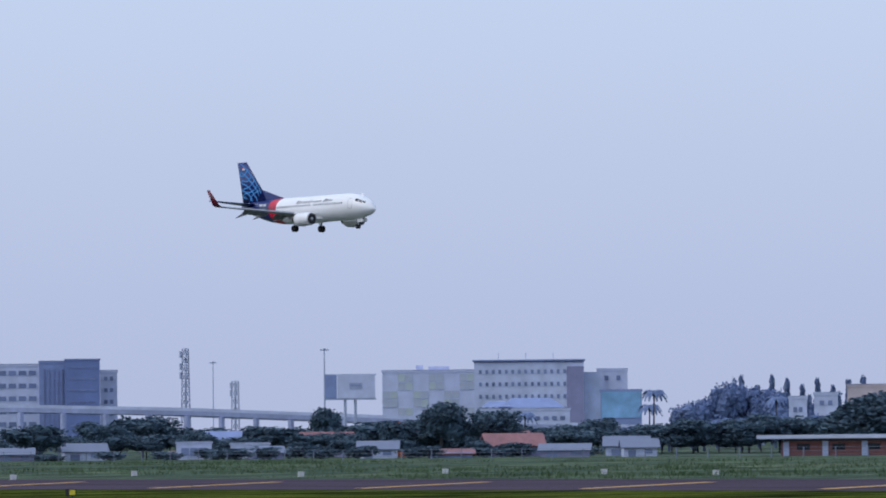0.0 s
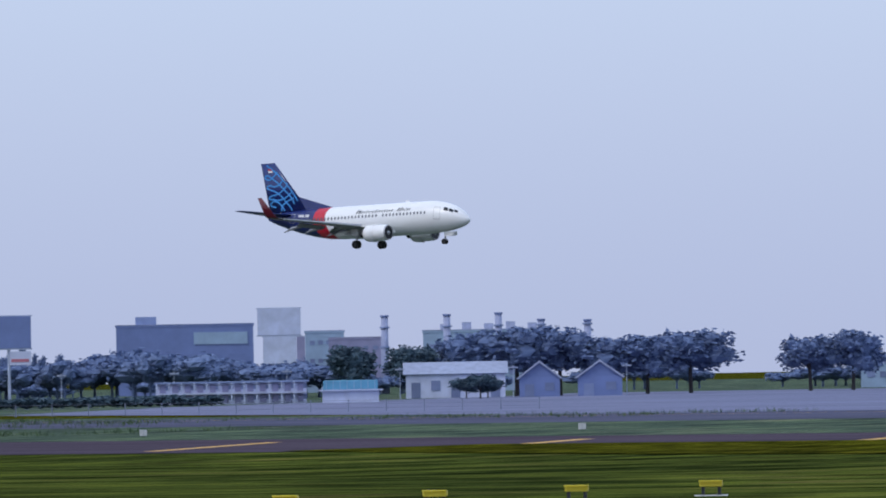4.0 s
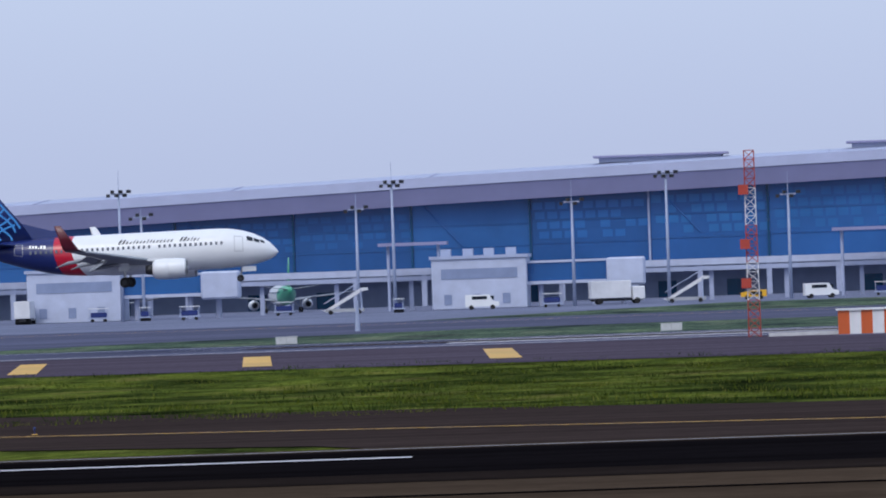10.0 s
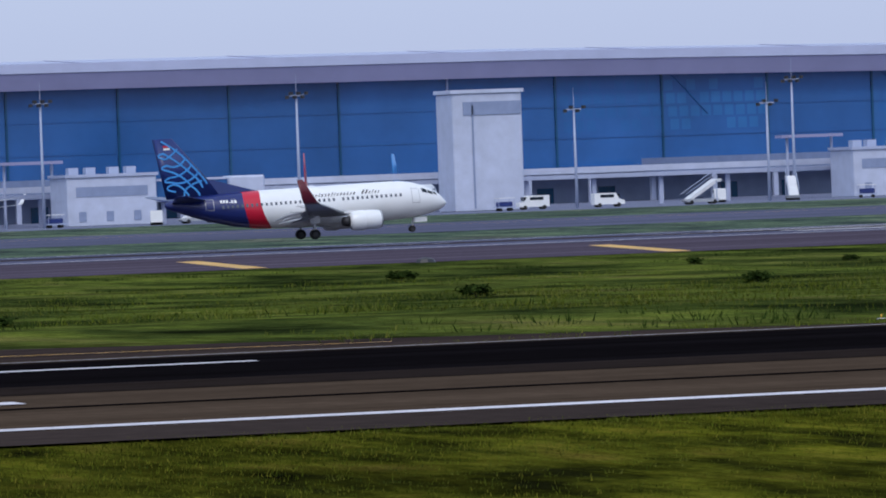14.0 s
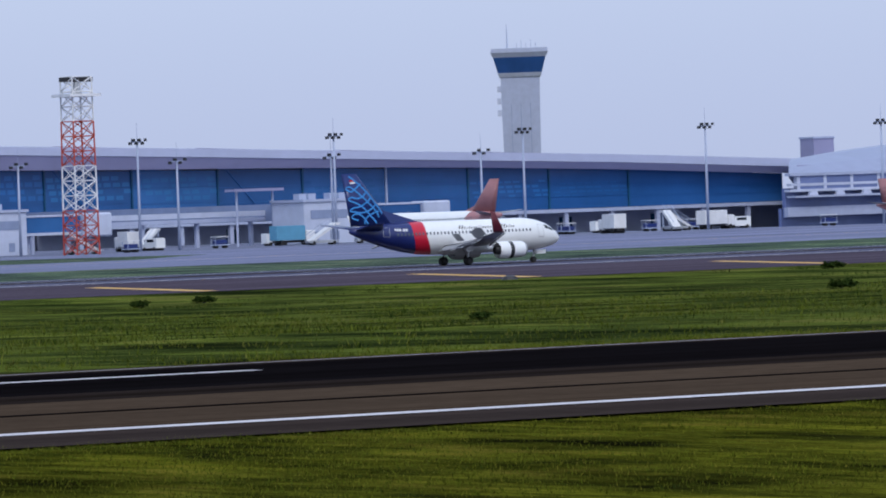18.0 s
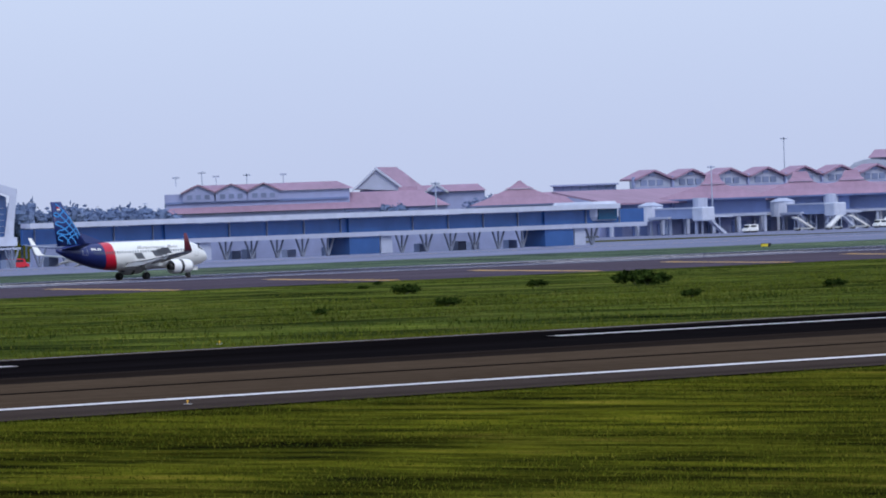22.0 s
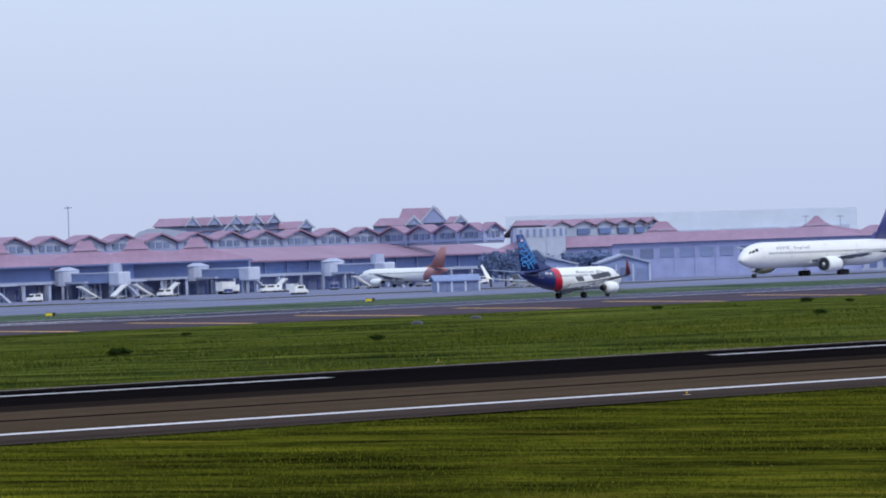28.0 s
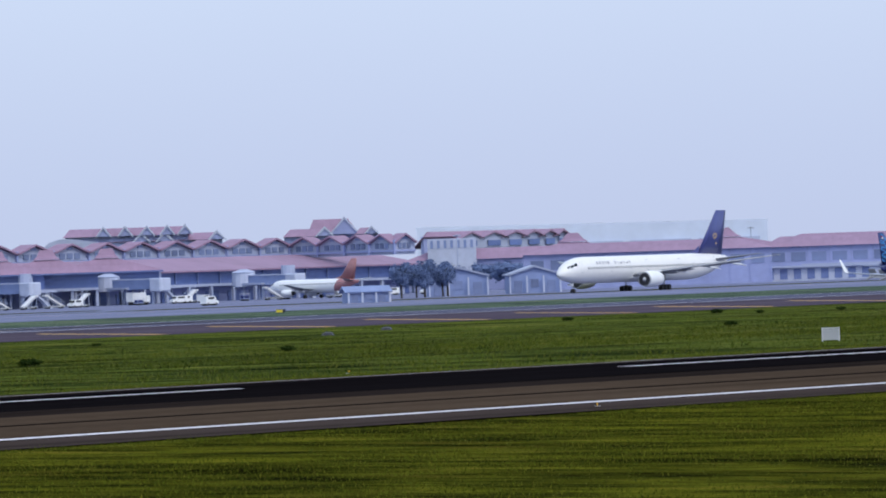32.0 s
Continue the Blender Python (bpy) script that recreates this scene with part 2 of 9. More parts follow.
def pavement_material(name, colour, rough=0.75, streak=0.35, wet=0.0):
    m, nt, b = blank(name)
    grain = ramp_node(nt, noise_node(nt, 1.2, 6, 0.7), [(0.3, lift(colour, 0.82)), (0.7, lift(colour, 1.18))])
    wear = ramp_node(nt, noise_node(nt, 0.25, 5, 0.6, (0.03, 1.6, 1)), [(0.3, (1 - streak,) * 3), (0.7, (1.12,) * 3)])
    stain = ramp_node(nt, noise_node(nt, 0.045, 5, 0.6, (0.35, 1.2, 1)), [(0.3, (0.78,) * 3), (0.65, (1.08,) * 3)])
    nt.links.new(mul_node(nt, mul_node(nt, grain, wear), stain), b.inputs["Base Color"])
    b.inputs["Roughness"].default_value = rough
    b.inputs["Specular IOR Level"].default_value = 0.0
    return m


ASPHALT = pavement_material("runway_asphalt", (0.070, 0.049, 0.034))
SHOULDER = pavement_material("shoulder_asphalt", (0.050, 0.038, 0.034))
TYRE_BLACK = pavement_material("tyre_marked_asphalt", (0.007, 0.006, 0.007), 0.7, 0.5)
TYRE_MID = pavement_material("rubbed_asphalt", (0.024, 0.018, 0.016), 0.7, 0.65)
TAXI_DARK = pavement_material("taxiway_asphalt", (0.044, 0.032, 0.029), 0.7)
# Haze blue is mixed into the base colours of this farther paving.
TAXI_BROWN = pavement_material("brown_taxiway_asphalt", (0.088, 0.072, 0.096), 0.7)
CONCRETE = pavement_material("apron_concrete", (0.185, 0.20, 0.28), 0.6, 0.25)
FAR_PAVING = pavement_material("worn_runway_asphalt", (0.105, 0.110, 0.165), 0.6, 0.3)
HAZED_PAVING = pavement_material("pale_far_asphalt", (0.20, 0.215, 0.32), 0.6, 0.3)
ROAD_PAINT = surface("white_road_paint", (0.62, 0.58, 0.60), 0.6, spread=0.18, fine=1.5)
ROAD_YELLOW = surface("yellow_road_paint", (0.62, 0.34, 0.03), 0.6, spread=0.18, fine=1.5)
ROAD_RED = surface("red_road_paint", (0.35, 0.05, 0.04), 0.6, spread=0.18, fine=1.5)

ys = [p[0] for p in PROFILE]
xs = [-4900, -1500, -600, -200, 0, 200, 400, 560, 740, 800, 850, 900, 950, 1000, 1060, 1130, 1160, 1190, 1220, 1250, 2000, 4900]
gv = [(x, y, land(x, y)) for y in ys for x in xs]
nx = len(xs)
gf = [(j * nx + i, j * nx + i + 1, (j + 1) * nx + i + 1, (j + 1) * nx + i) for j in range(len(ys) - 1) for i in range(nx - 1)]
ground = tagged(part("ground", sheet_of(gv, gf), GRASS), "uneven green airfield grass with dry patches", "grass", kind="structure")


def paved(name, corners, material, label, up=0.05, category="pavement", cuts=1):
    return tagged(part(name, strip(corners, up, cuts), material), label, category, kind="structure")


def mark(parent, x0, x1, y0, y1, material, name="marking", up=0.075, skew=0.0):
    """A painted bar on the paving, from x0 to x1 and y0 to y1; skew shifts its far end along x."""
    return part(name, strip([(y0, x0, x1), (y1, x0 + skew, x1 + skew)], up), material, parent)


def line(parent, pts, wide, material, name="taxi_line", up=0.08):
    """A painted line along points on the paving."""
    bm = bmesh.new()
    for (ax, ay), (bx, by) in zip(pts, pts[1:]):
        n = max(1, int(abs(by - ay) / 25))
        d = Vector((bx - ax, by - ay)).normalized()
        s = Vector((-d.y, d.x)) * wide / 2
        for k in range(n):
            p, q = [Vector((ax + (bx - ax) * i / n, ay + (by - ay) * i / n)) for i in (k, k + 1)]
            bm.faces.new([bm.verts.new((v.x, v.y, land(v.x, v.y) + up)) for v in (p - s, q - s, q + s, p + s)])
    return part(name, bm, material, parent)


# Rougher meadow grass, with a little haze mixed into its greens.
MID_GRASS = grass_material("rough_meadow_grass", (0.014, 0.022, 0.007), (0.046, 0.066, 0.016), (0.100, 0.132, 0.024), (0.150, 0.138, 0.045), 0.10)
paved("middle_grass_field", [(192, -900, 1300), (546, -1500, 2500)], MID_GRASS, "rough green meadow between the runways", 0.02, "grass")
# near runway, crowned, with tyre marks along the middle
MID = 177.6
near = paved("near_runway", [(141.5, -600, 900), (147.6, -600, 900), (MID, -600, 900), (192, -600, 900)], ASPHALT, "brown crowned asphalt runway with white markings and tyre marks")
part("tyre_marks", strip([(168.5, -600, 900), (MID, -600, 900), (187, -600, 900)], 0.058), TYRE_BLACK, near, "black tyre marks")
part("shoulder", strip([(141.5, -40, 900), (146.9, -40, 900)], 0.06), SHOULDER, near)
mark(near, -3.5, 900, 147.2, 148.2, ROAD_PAINT, "edge_line")
mark(near, -600, 900, 188.6, 189.4, surface("worn_grey_line", (0.22, 0.20, 0.2), 0.7, spread=0.3, fine=1.5), "edge_line")
mark(near, -300, 900, 156.9, 157.4, TYRE_BLACK, "joint", 0.07)
part("tyre_marks", strip([(164.0, -600, 900), (168.5, -600, 900)], 0.056), TYRE_MID, near, "faint dark tyre marks")
part("tyre_marks", strip([(187.0, -600, 900), (188.4, -600, 900)], 0.056), TYRE_MID, near, "faint dark tyre marks")
line(near, [(3.7, 141.5), (2.9, 147.5), (2.4, 154)], 0.13, TYRE_BLACK, "crack")
for k in range(-9, 14):
    x = 205.2 + 62.3 * k
    mark(near, x, x + 32.2, MID - 0.45, MID + 0.45, ROAD_PAINT, "centre_dash")
for x, ln in ((17.6, 22.0), (-150, 22)):
    for o in (14.6, 17.6):
        mark(near, x, x + ln, MID - o - 0.65, MID - o + 0.65, ROAD_PAINT, "touchdown_bar")

# taxiway that leaves the near runway and widens into the holding area
entry = paved("entry_taxiway", [(192, -14, 75), (198, -16, 68), (208, -27, 56), (214, -42, 49), (220, -58, 41), (230, -86, 24), (240, -92, 5), (250, -96, -4), (262, -100, -8), (283, -118, -17), (304, -136, -31),
              (316, -147, -40), (351, -190, -68), (368, -205, -90), (415, -236, -112), (442, -250, -129), (464, -262, -129), (489, -276, -127), (530, -300, -122), (546, -310, -118)], TAXI_DARK, "dark asphalt taxiway with yellow lines", 0.052)
paved("grass_island", [(470, -226, -205), (500, -330, -212), (540, -400, -232), (575, -400, -240)], GRASS, "green grass island between taxiways", 0.11, "grass")
line(entry, [(60, 196), (0, 212), (-29, 227), (-57, 249), (-91, 305), (-100, 312), (-117, 318), (-205, 400), (-260, 455)], 0.45, ROAD_YELLOW)
line(entry, [(-100, 314), (-124, 352), (-160, 440), (-163, 452), (-158, 462), (-165, 530)], 0.45, ROAD_YELLOW)
line(entry, [(-195, 415), (-178, 440), (-164, 468), (-175, 478), (-195, 485), (-223, 520)], 0.45, ROAD_YELLOW)
line(entry, [(-240, 530), (-223, 600), (-235, 612), (-300, 625)], 0.45, ROAD_YELLOW)
for k in range(15):
    mark(entry, -207 + 3.2 * k, -207 + 3.2 * (k + 1), 475 - k * 0.35, 476.4 - k * 0.35, ROAD_RED if k % 2 else ROAD_PAINT, "stop_bar", 0.085)

# middle taxiway with slanted yellow bars, then the far runway
mid = paved("middle_taxiway", [(546, -2500, 2600), (640, -2500, 2600)], TAXI_BROWN, "brown-grey asphalt taxiway with slanted yellow bars")
part("near_edge", strip([(519, -4, 6), (535, -72, 40), (546, -121, 80)], 0.05), TAXI_BROWN, mid)
part("near_edge", strip([(537, -2500, -345), (546, -2500, -335)], 0.05), TAXI_BROWN, mid)
bars = [(-122, 2.4, -19), (-107.4, 2.3, -10.8), (-88.2, 2.3, -9.6), (-68.8, 2.4, -6.5), (-49.8, 2.4, -5.5), (-29.9, 2.6, -4)]
bars += [(x, 2.2, 0.65 * 62 * x / 560) for x in [5.4 + 37.4 * k for k in range(28)] + [-345 - 39 * k for k in range(15)]]
for x, wide, slant in bars:
    mark(mid, x, x + wide, 548, 610, ROAD_YELLOW, "yellow_bar", skew=slant)
far = paved("far_runway", [(640, -360, 2600), (670, -345, 2600), (705, -330, 2600)], FAR_PAVING, "grey asphalt runway, tinted by haze, with tyre marks", 0.054)
mark(far, -340, 2500, 643.6, 645.2, ROAD_PAINT, "edge_line")
mark(far, -325, 2500, 700.0, 700.8, ROAD_PAINT, "edge_line")
for k in range(-5, 46):
    x = -18 + 50.0 * k
    mark(far, x, x + 30, 669.8, 670.6, ROAD_PAINT, "centre_dash", 0.08)
for x in (-190, -40, 85, 245, 610, 760):
    for y in (656, 661, 679, 684):
        mark(far, x, x + 62, y, y + 2.4, ROAD_PAINT, "touchdown_bar", 0.08)
for k in range(10):
    mark(far, -335, -290, 648 + 5 * k, 650.4 + 5 * k, ROAD_PAINT, "threshold_bar", 0.08)
part("tyre_marks", strip([(664, -60, 900), (670, -60, 900), (677, -60, 900)], 0.066), TAXI_DARK, far, "dark tyre marks")

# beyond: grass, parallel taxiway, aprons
paved("far_grass", [(705, -330, 2600), (787, -330, 2600)], FAR_GRASS, "haze-tinted green grass beyond the runway", 0.03, "grass", 40)
paved("apron_grass", [(892, -330, 545), (945, -330, 592), (1030, -330, 560)], FAR_GRASS, "haze-tinted green grass before the apron", 0.03, "grass")
paved("apron_lane", [(892, 545, 1160), (945, 592, 1140), (1030, 560, 1100)], HAZED_PAVING, "pale grey concrete lane before the gates", 0.045, cuts=24)
paved("left_far_grass", [(642, -2500, -362), (870, -2500, -331), (960, -2500, -900)], FAR_GRASS, "haze-tinted green grass beyond the taxiway", 0.03, "grass")
paved("town_ground", [(960, -2600, -880), (1560, -2900, -300), (2600, -3600, -300)], FAR_GRASS, "haze-tinted green ground under the town's trees", 0.02, "grass")
# Same taxiway as the next; its paler paving paints the haze farther south.
paved("southern_taxiway", [(787, 330, 2600), (892, 380, 2600)], HAZED_PAVING, "grey taxiway paled by haze before the southern gates", 0.05, cuts=24)
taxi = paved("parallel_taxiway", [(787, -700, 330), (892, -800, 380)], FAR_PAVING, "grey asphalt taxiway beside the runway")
mark(taxi, -700, 2600, 857.6, 858.4, ROAD_YELLOW, "taxi_line")
paved("rapid_exit", [(705, -175, -110), (760, -140, -78), (787, -125, -40)], FAR_PAVING, "curved asphalt taxiway between runway and apron")
paved("apron_entry", [(892, -230, -60), (1030, -230, -20)], CONCRETE, "pale concrete taxi lane to the apron", 0.056)
apron = part("apron", strip([(1030, -420, 1100), (1320, -420, 1100)], 0.05, 24), CONCRETE)
tagged(apron, "pale grey concrete apron before the terminal", "pavement", kind="structure")
paved("north_apron", [(840, -514, -300), (914, -643, -310), (1026, -826, -420), (1202, -920, -420), (1352, -965, -420), (1560, -1051, -420)], HAZED_PAVING, "broad grey asphalt apron", 0.045)
paved("apron_grass_strip", [(893, -428, -290), (1060, -500, -385), (1095, -520, -405)], FAR_GRASS, "haze-tinted green grass strip before the northern apron", 0.075, "grass")
south = part("south_apron", strip([(930, 1100, 2500), (1290, 1100, 2500)], 0.05, 12), HAZED_PAVING)
tagged(south, "pale concrete apron before the southern terminal", "pavement", kind="structure")


# ---- aircraft ----
def stations(length, nose_gear_gap, width, height, axis):
    """Rings of a fuselage: (distance behind the nose, centre height, half width, half height)."""
    w, h = width / 2, height / 2
    n, t = 1.55 * width, 3.0 * width
    front = [(0.0, -0.30, 0.02, 0.02), (0.05, -0.28, 0.22, 0.20), (0.13, -0.22, 0.42, 0.40), (0.26, -0.15, 0.62, 0.60), (0.42, -0.08, 0.79, 0.77),
             (0.62, -0.03, 0.91, 0.90), (0.82, 0.0, 0.98, 0.97), (1.0, 0.0, 1.0, 1.0)]
    back = [(0.0, 0.0, 1.0, 1.0), (0.18, 0.03, 0.99, 0.97), (0.36, 0.10, 0.92, 0.88), (0.55, 0.22, 0.76, 0.73), (0.75, 0.37, 0.50, 0.52), (0.92, 0.50, 0.24, 0.28), (1.0, 0.55, 0.08, 0.12)]
    out = [(d * n, axis + z * h, w * a, h * b) for d, z, a, b in front]
    mid = length - t
    steps = max(2, int((mid - n) / 2.5))
    out += [(n + (mid - n) * i / steps, axis, w, h) for i in range(1, steps)]
    out += [(mid + d * t, axis + z * h, w * a, h * b) for d, z, a, b in back]
    return out


def skin_at(st, d, ang):
    """A point on the fuselage, ang degrees up from the side that looks to -y; and the ring's centre height."""
    for a, b in zip(st, st[1:]):
        if a[0] <= d <= b[0]:
            k = (d - a[0]) / (b[0] - a[0])
            z, w, h = (a[i] + (b[i] - a[i]) * k for i in (1, 2, 3))
            return Vector((0, -w * math.cos(radians(ang)), z + h * math.sin(radians(ang))))
    return Vector((0, 0, st[-1][1]))


def decal(bm, st, nose, d0, d1, a0, a1, side=1, off=0.02, n=3, shear=0.0):
    """A thin raised patch on the fuselage between two stations and two heights (degrees)."""
    rows = []
    for j in range(n + 1):
        a = a0 + (a1 - a0) * j / n
        row = []
        for i in (0, 1):
            d = (d0, d1)[i] - shear * j / n
            p = skin_at(st, d, a)
            row.append(Vector((nose - d, side * (p.y - off), p.z + off * math.sin(radians(a)))))
        rows.append(row)
    for r, q in zip(rows, rows[1:]):
        bm.faces.new([bm.verts.new(v) for v in (r[0], r[1], q[1], q[0])])
    return bm


def livery(name, main, bands, rough=0.3):
    """Fuselage paint: bands of colour that begin aft of a slanted, curved line: (x at mid height, slope, curl, colour)."""
    m, nt, b = blank(name)
    c = nt.nodes.new("ShaderNodeTexCoord")
    s = nt.nodes.new("ShaderNodeSeparateXYZ")
    nt.links.new(c.outputs["Object"], s.inputs[0])

    def op(kind, a, k):
        o = nt.nodes.new("ShaderNodeMath")
        o.operation = kind
        for i, v in enumerate((a, k)):
            if isinstance(v, float):
                o.inputs[i].default_value = v
            else:
                nt.links.new(v, o.inputs[i])
        return o.outputs[0]

    base = ramp_node(nt, noise_node(nt, 0.7, 4), [(0.3, lift(main, 0.95)), (0.7, main)])
    for x, slope, curl, colour in bands:
        z = op("SUBTRACT", s.outputs["Z"], 3.3)
        line = op("ADD", op("ADD", s.outputs["X"], op("MULTIPLY", z, slope)), op("MULTIPLY", op("MULTIPLY", z, z), curl))
        mask = op("LESS_THAN", line, float(x))
        mix = nt.nodes.new("ShaderNodeMix")
        mix.data_type = "RGBA"
        nt.links.new(mask, mix.inputs["Factor"])
        nt.links.new(base, mix.inputs["A"])
        mix.inputs["B"].default_value = (*colour, 1)
        base = mix.outputs["Result"]
    nt.links.new(base, b.inputs["Base Color"])
    b.inputs["Roughness"].default_value = rough
    return m


def wheel(parent, x, y, r, w, name="wheel"):
    bm = bmesh.new()
    prof = [(-w / 2, r * 0.80), (-w / 2 * 0.8, r * 0.96), (0, r), (w / 2 * 0.8, r * 0.96), (w / 2, r * 0.80), (w / 2 * 0.9, r * 0.5), (-w / 2 * 0.9, r * 0.5)]
    loft(bm, [[(k * math.cos(a), o, k * math.sin(a)) for o, k in prof] for a in (2 * math.pi * i / 16 for i in range(17))], caps=False)
    t = part("tyre", bm, RUBBER, parent, smooth=True)
    t.matrix_basis = pose(x, y, r)
    hub = part("rim", tube(bmesh.new(), (0, -w * 0.4, 0), (0, w * 0.4, 0), r * 0.52, n=12), DARK_METAL, t)
    return t


def aircraft(name, m, label, spec, group=""):
    """A twin-engined airliner on its wheels. Its origin is on the ground between the main wheels; it points along +x."""
    g = lambda k, d=None: spec.get(k, d)
    L, W, H, axis, nose = g("length"), g("width"), g("height"), g("axis"), g("nose")
    st = stations(L, 0, W, H, axis)
    plane = thing(name, m, label, "airplane", group)
    n = 28
    bm = loft(bmesh.new(), [[(nose - d, w * math.cos(2 * math.pi * i / n), z + h * math.sin(2 * math.pi * i / n)) for i in range(n)] for d, z, w, h in st])
    part("fuselage", bm, g("paint"), plane, smooth=True)
    half, root, tip, sweep = g("half_span"), g("root"), g("tip"), math.tan(radians(g("sweep")))
    wx, wz, dih = nose - g("wing_at"), g("wing_z"), math.tan(radians(g("dihedral", 6)))
    for side in (-1, 1):
        kink = 0.36 * half
        chord_k = root - (root - tip) * 0.62
        sec = [(wx + 0.2, 0.0, wz, root * 1.02, 0.13, 0), (wx - sweep * W / 2, side * W / 2, wz + 0.1, root, 0.13, 0),
               (wx - sweep * kink, side * kink, wz + dih * kink, chord_k, 0.11, 0), (wx - sweep * half, side * half, wz + dih * half, tip, 0.10, 0)]
        part("wing", vane(bmesh.new(), sec), WING_GREY, plane, smooth=True)
        # leading edge slat, bare metal
        bm = bmesh.new()
        tube(bm, (wx - sweep * W * 0.6 + 0.12, side * W * 0.6, wz + dih * W * 0.6 - 0.12), (wx - sweep * half * 0.97 + 0.08, side * half * 0.97, wz + dih * half * 0.97 - 0.08), 0.16, 0.09, 6)
        part("slat", bm, GREY_METAL, plane)
        if g("winglet"):
            wl, tz, ty, tx = g("winglet"), wz + dih * half, side * half, wx - sweep * half
            sec = [(tx, ty, tz, tip, 0.08, 20), (tx - 0.35, ty + side * 0.3, tz + 0.22, tip * 0.92, 0.08, 60), (tx - wl * 0.75, ty + side * (0.3 + wl * 0.22), tz + wl, tip * 0.38, 0.08, 80)]
            bm = vane(bmesh.new(), sec)
            bm.normal_update()
            for f in bm.faces:
                f.material_index = 1 if f.normal.y * side < 0 else 0
            part("winglet", bm, [g("winglet_paint", WHITE_PAINT), WHITE_PAINT], plane, smooth=True)
        # flaps
        if g("flaps"):
            for y0, y1 in ((W * 0.55, kink * 0.98), (kink * 1.22, half * 0.70)):
                def trail(y):
                    ch = root + (chord_k - root) * min(1, max(0, (y - W / 2) / (kink - W / 2))) if y < kink else chord_k + (tip - chord_k) * (y - kink) / (half - kink)
                    return wx - sweep * y - ch, wz + dih * y
                rings = []
                for y in (y0, y1):
                    tx, tz = trail(y)
                    ch = root * 0.17 if y < kink else root * 0.13
                    a = radians(g("flaps"))
                    rings.append([(tx + 0.25 - (d * math.cos(a) + k * math.sin(a)), side * y, tz - 0.08 - d * math.sin(a) + k * math.cos(a)) for d, k in foil(ch, 0.12)])
                part("flap", loft(bmesh.new(), rings), WING_GREY, plane)
            for y in () if g("window_band", False) else (kink * 0.75, kink * 1.3, kink * 1.75):
                bm = bmesh.new()
                loft(bm, [[(wx - sweep * y - root * q, side * y + r * math.cos(k * math.pi / 3), wz + dih * y - 0.35 - drop + r * math.sin(k * math.pi / 3)) for k in range(6)]
                          for q, r, drop in ((0.42, 0.04, 0.0), (0.55, 0.2, 0.05), (0.72, 0.2, 0.2), (0.9, 0.04, 0.6))])
                part("flap_fairing", bm, g("fairing_paint", WHITE_PAINT), plane, smooth=True)
        # engine
        ey, el, er, ex, ez = side * g("engine_y"), g("engine_length"), g("engine_r"), nose - g("engine_at"), g("engine_z")
        ring = lambda x, r, flat=1.0: [(x, ey + r * math.cos(2 * math.pi * i / 20), ez + r * (flat if math.sin(2 * math.pi * i / 20) < 0 else 1.0) * math.sin(2 * math.pi * i / 20)) for i in range(20)]
        prof = [(0.0, 0.84), (-0.03, 0.90), (-0.10, 0.97), (-0.30, 1.0), (-0.6, 0.98), (-0.85, 0.88), (-1.0, 0.76)]
        engine = part("engine", loft(bmesh.new(), [ring(ex + q * el, r * er, 0.93) for q, r in prof]), g("engine_paint", WHITE_PAINT), plane, smooth=True)
        bm = loft(bmesh.new(), [ring(ex + q * el, r * er, 0.93) for q, r in ((0.004, 0.82), (0.012, 0.885), (-0.03, 0.915), (-0.05, 0.90))], caps=False)
        part("intake_lip", bm, GREY_METAL, engine, smooth=True)
        part("fan", tube(bmesh.new(), (ex - 0.02 * el, ey, ez), (ex + 0.006, ey, ez), 0.80 * er, n=20), DARK_METAL, engine)
        part("spinner", tube(bmesh.new(), (ex, ey, ez), (ex + 0.25 * er, ey, ez), 0.26 * er, 0.02, 12), GREY_METAL, engine)
        part("exhaust", tube(bmesh.new(), (ex - el * 0.98, ey, ez), (ex - el * 1.22, ey, ez), 0.58 * er, 0.42 * er, 16), DARK_METAL, engine, smooth=True)
        bm = loft(bmesh.new(), [[(ex - q * el, ey + o, z) for o, z in ((-0.16, ez + er * 0.85), (0.16, ez + er * 0.85), (0.16, wz + dih * abs(ey) - 0.05), (-0.16, wz + dih * abs(ey) - 0.05))] for q in (0.35, 1.15)])
        part("pylon", bm, WHITE_PAINT, engine)
        # tailplane
        th, tr, tt = g("tail_half"), g("tail_root"), g("tail_tip")
        tx, tz = nose - g("tail_at"), g("tail_z")
        sec = [(tx, side * 0.2, tz, tr, 0.1, 0), (tx - th * 0.62, side * th, tz + th * 0.12, tt, 0.09, 0)]
        part("tailplane", vane(bmesh.new(), sec), g("tailplane_paint", WING_GREY), plane, smooth=True)
        # main gear
        gy = side * g("track")
        leg = part("main_gear_leg", tube(bmesh.new(), (0, gy, g("wheel_r")), (0.1, gy * 0.98, wz + 0.3), 0.13, 0.16, 8), GREY_METAL, plane)
        part("drag_strut", tube(bmesh.new(), (0, gy, g("wheel_r") * 1.6), (-0.1, gy * 0.55, wz), 0.07, 0.07, 6), GREY_METAL, plane)
        for bx in g("bogie", (0.0,)):
            for o in (-1, 1):
                wheel(plane, bx, gy + o * g("wheel_r") * 0.42, g("wheel_r"), g("wheel_r") * 0.62)
        door = block("gear_door", (1.0, 0.05, 0.8), (0.0, gy * 1.12, wz - 0.25), g("paint_plain", WHITE_PAINT), plane)
    # fin
    f = g("fin")
    sec = [(nose - f[0], 0.0, f[1], f[2], 0.10, 90), (nose - f[3], 0.0, f[4], f[5], 0.09, 90)]
    rings = []
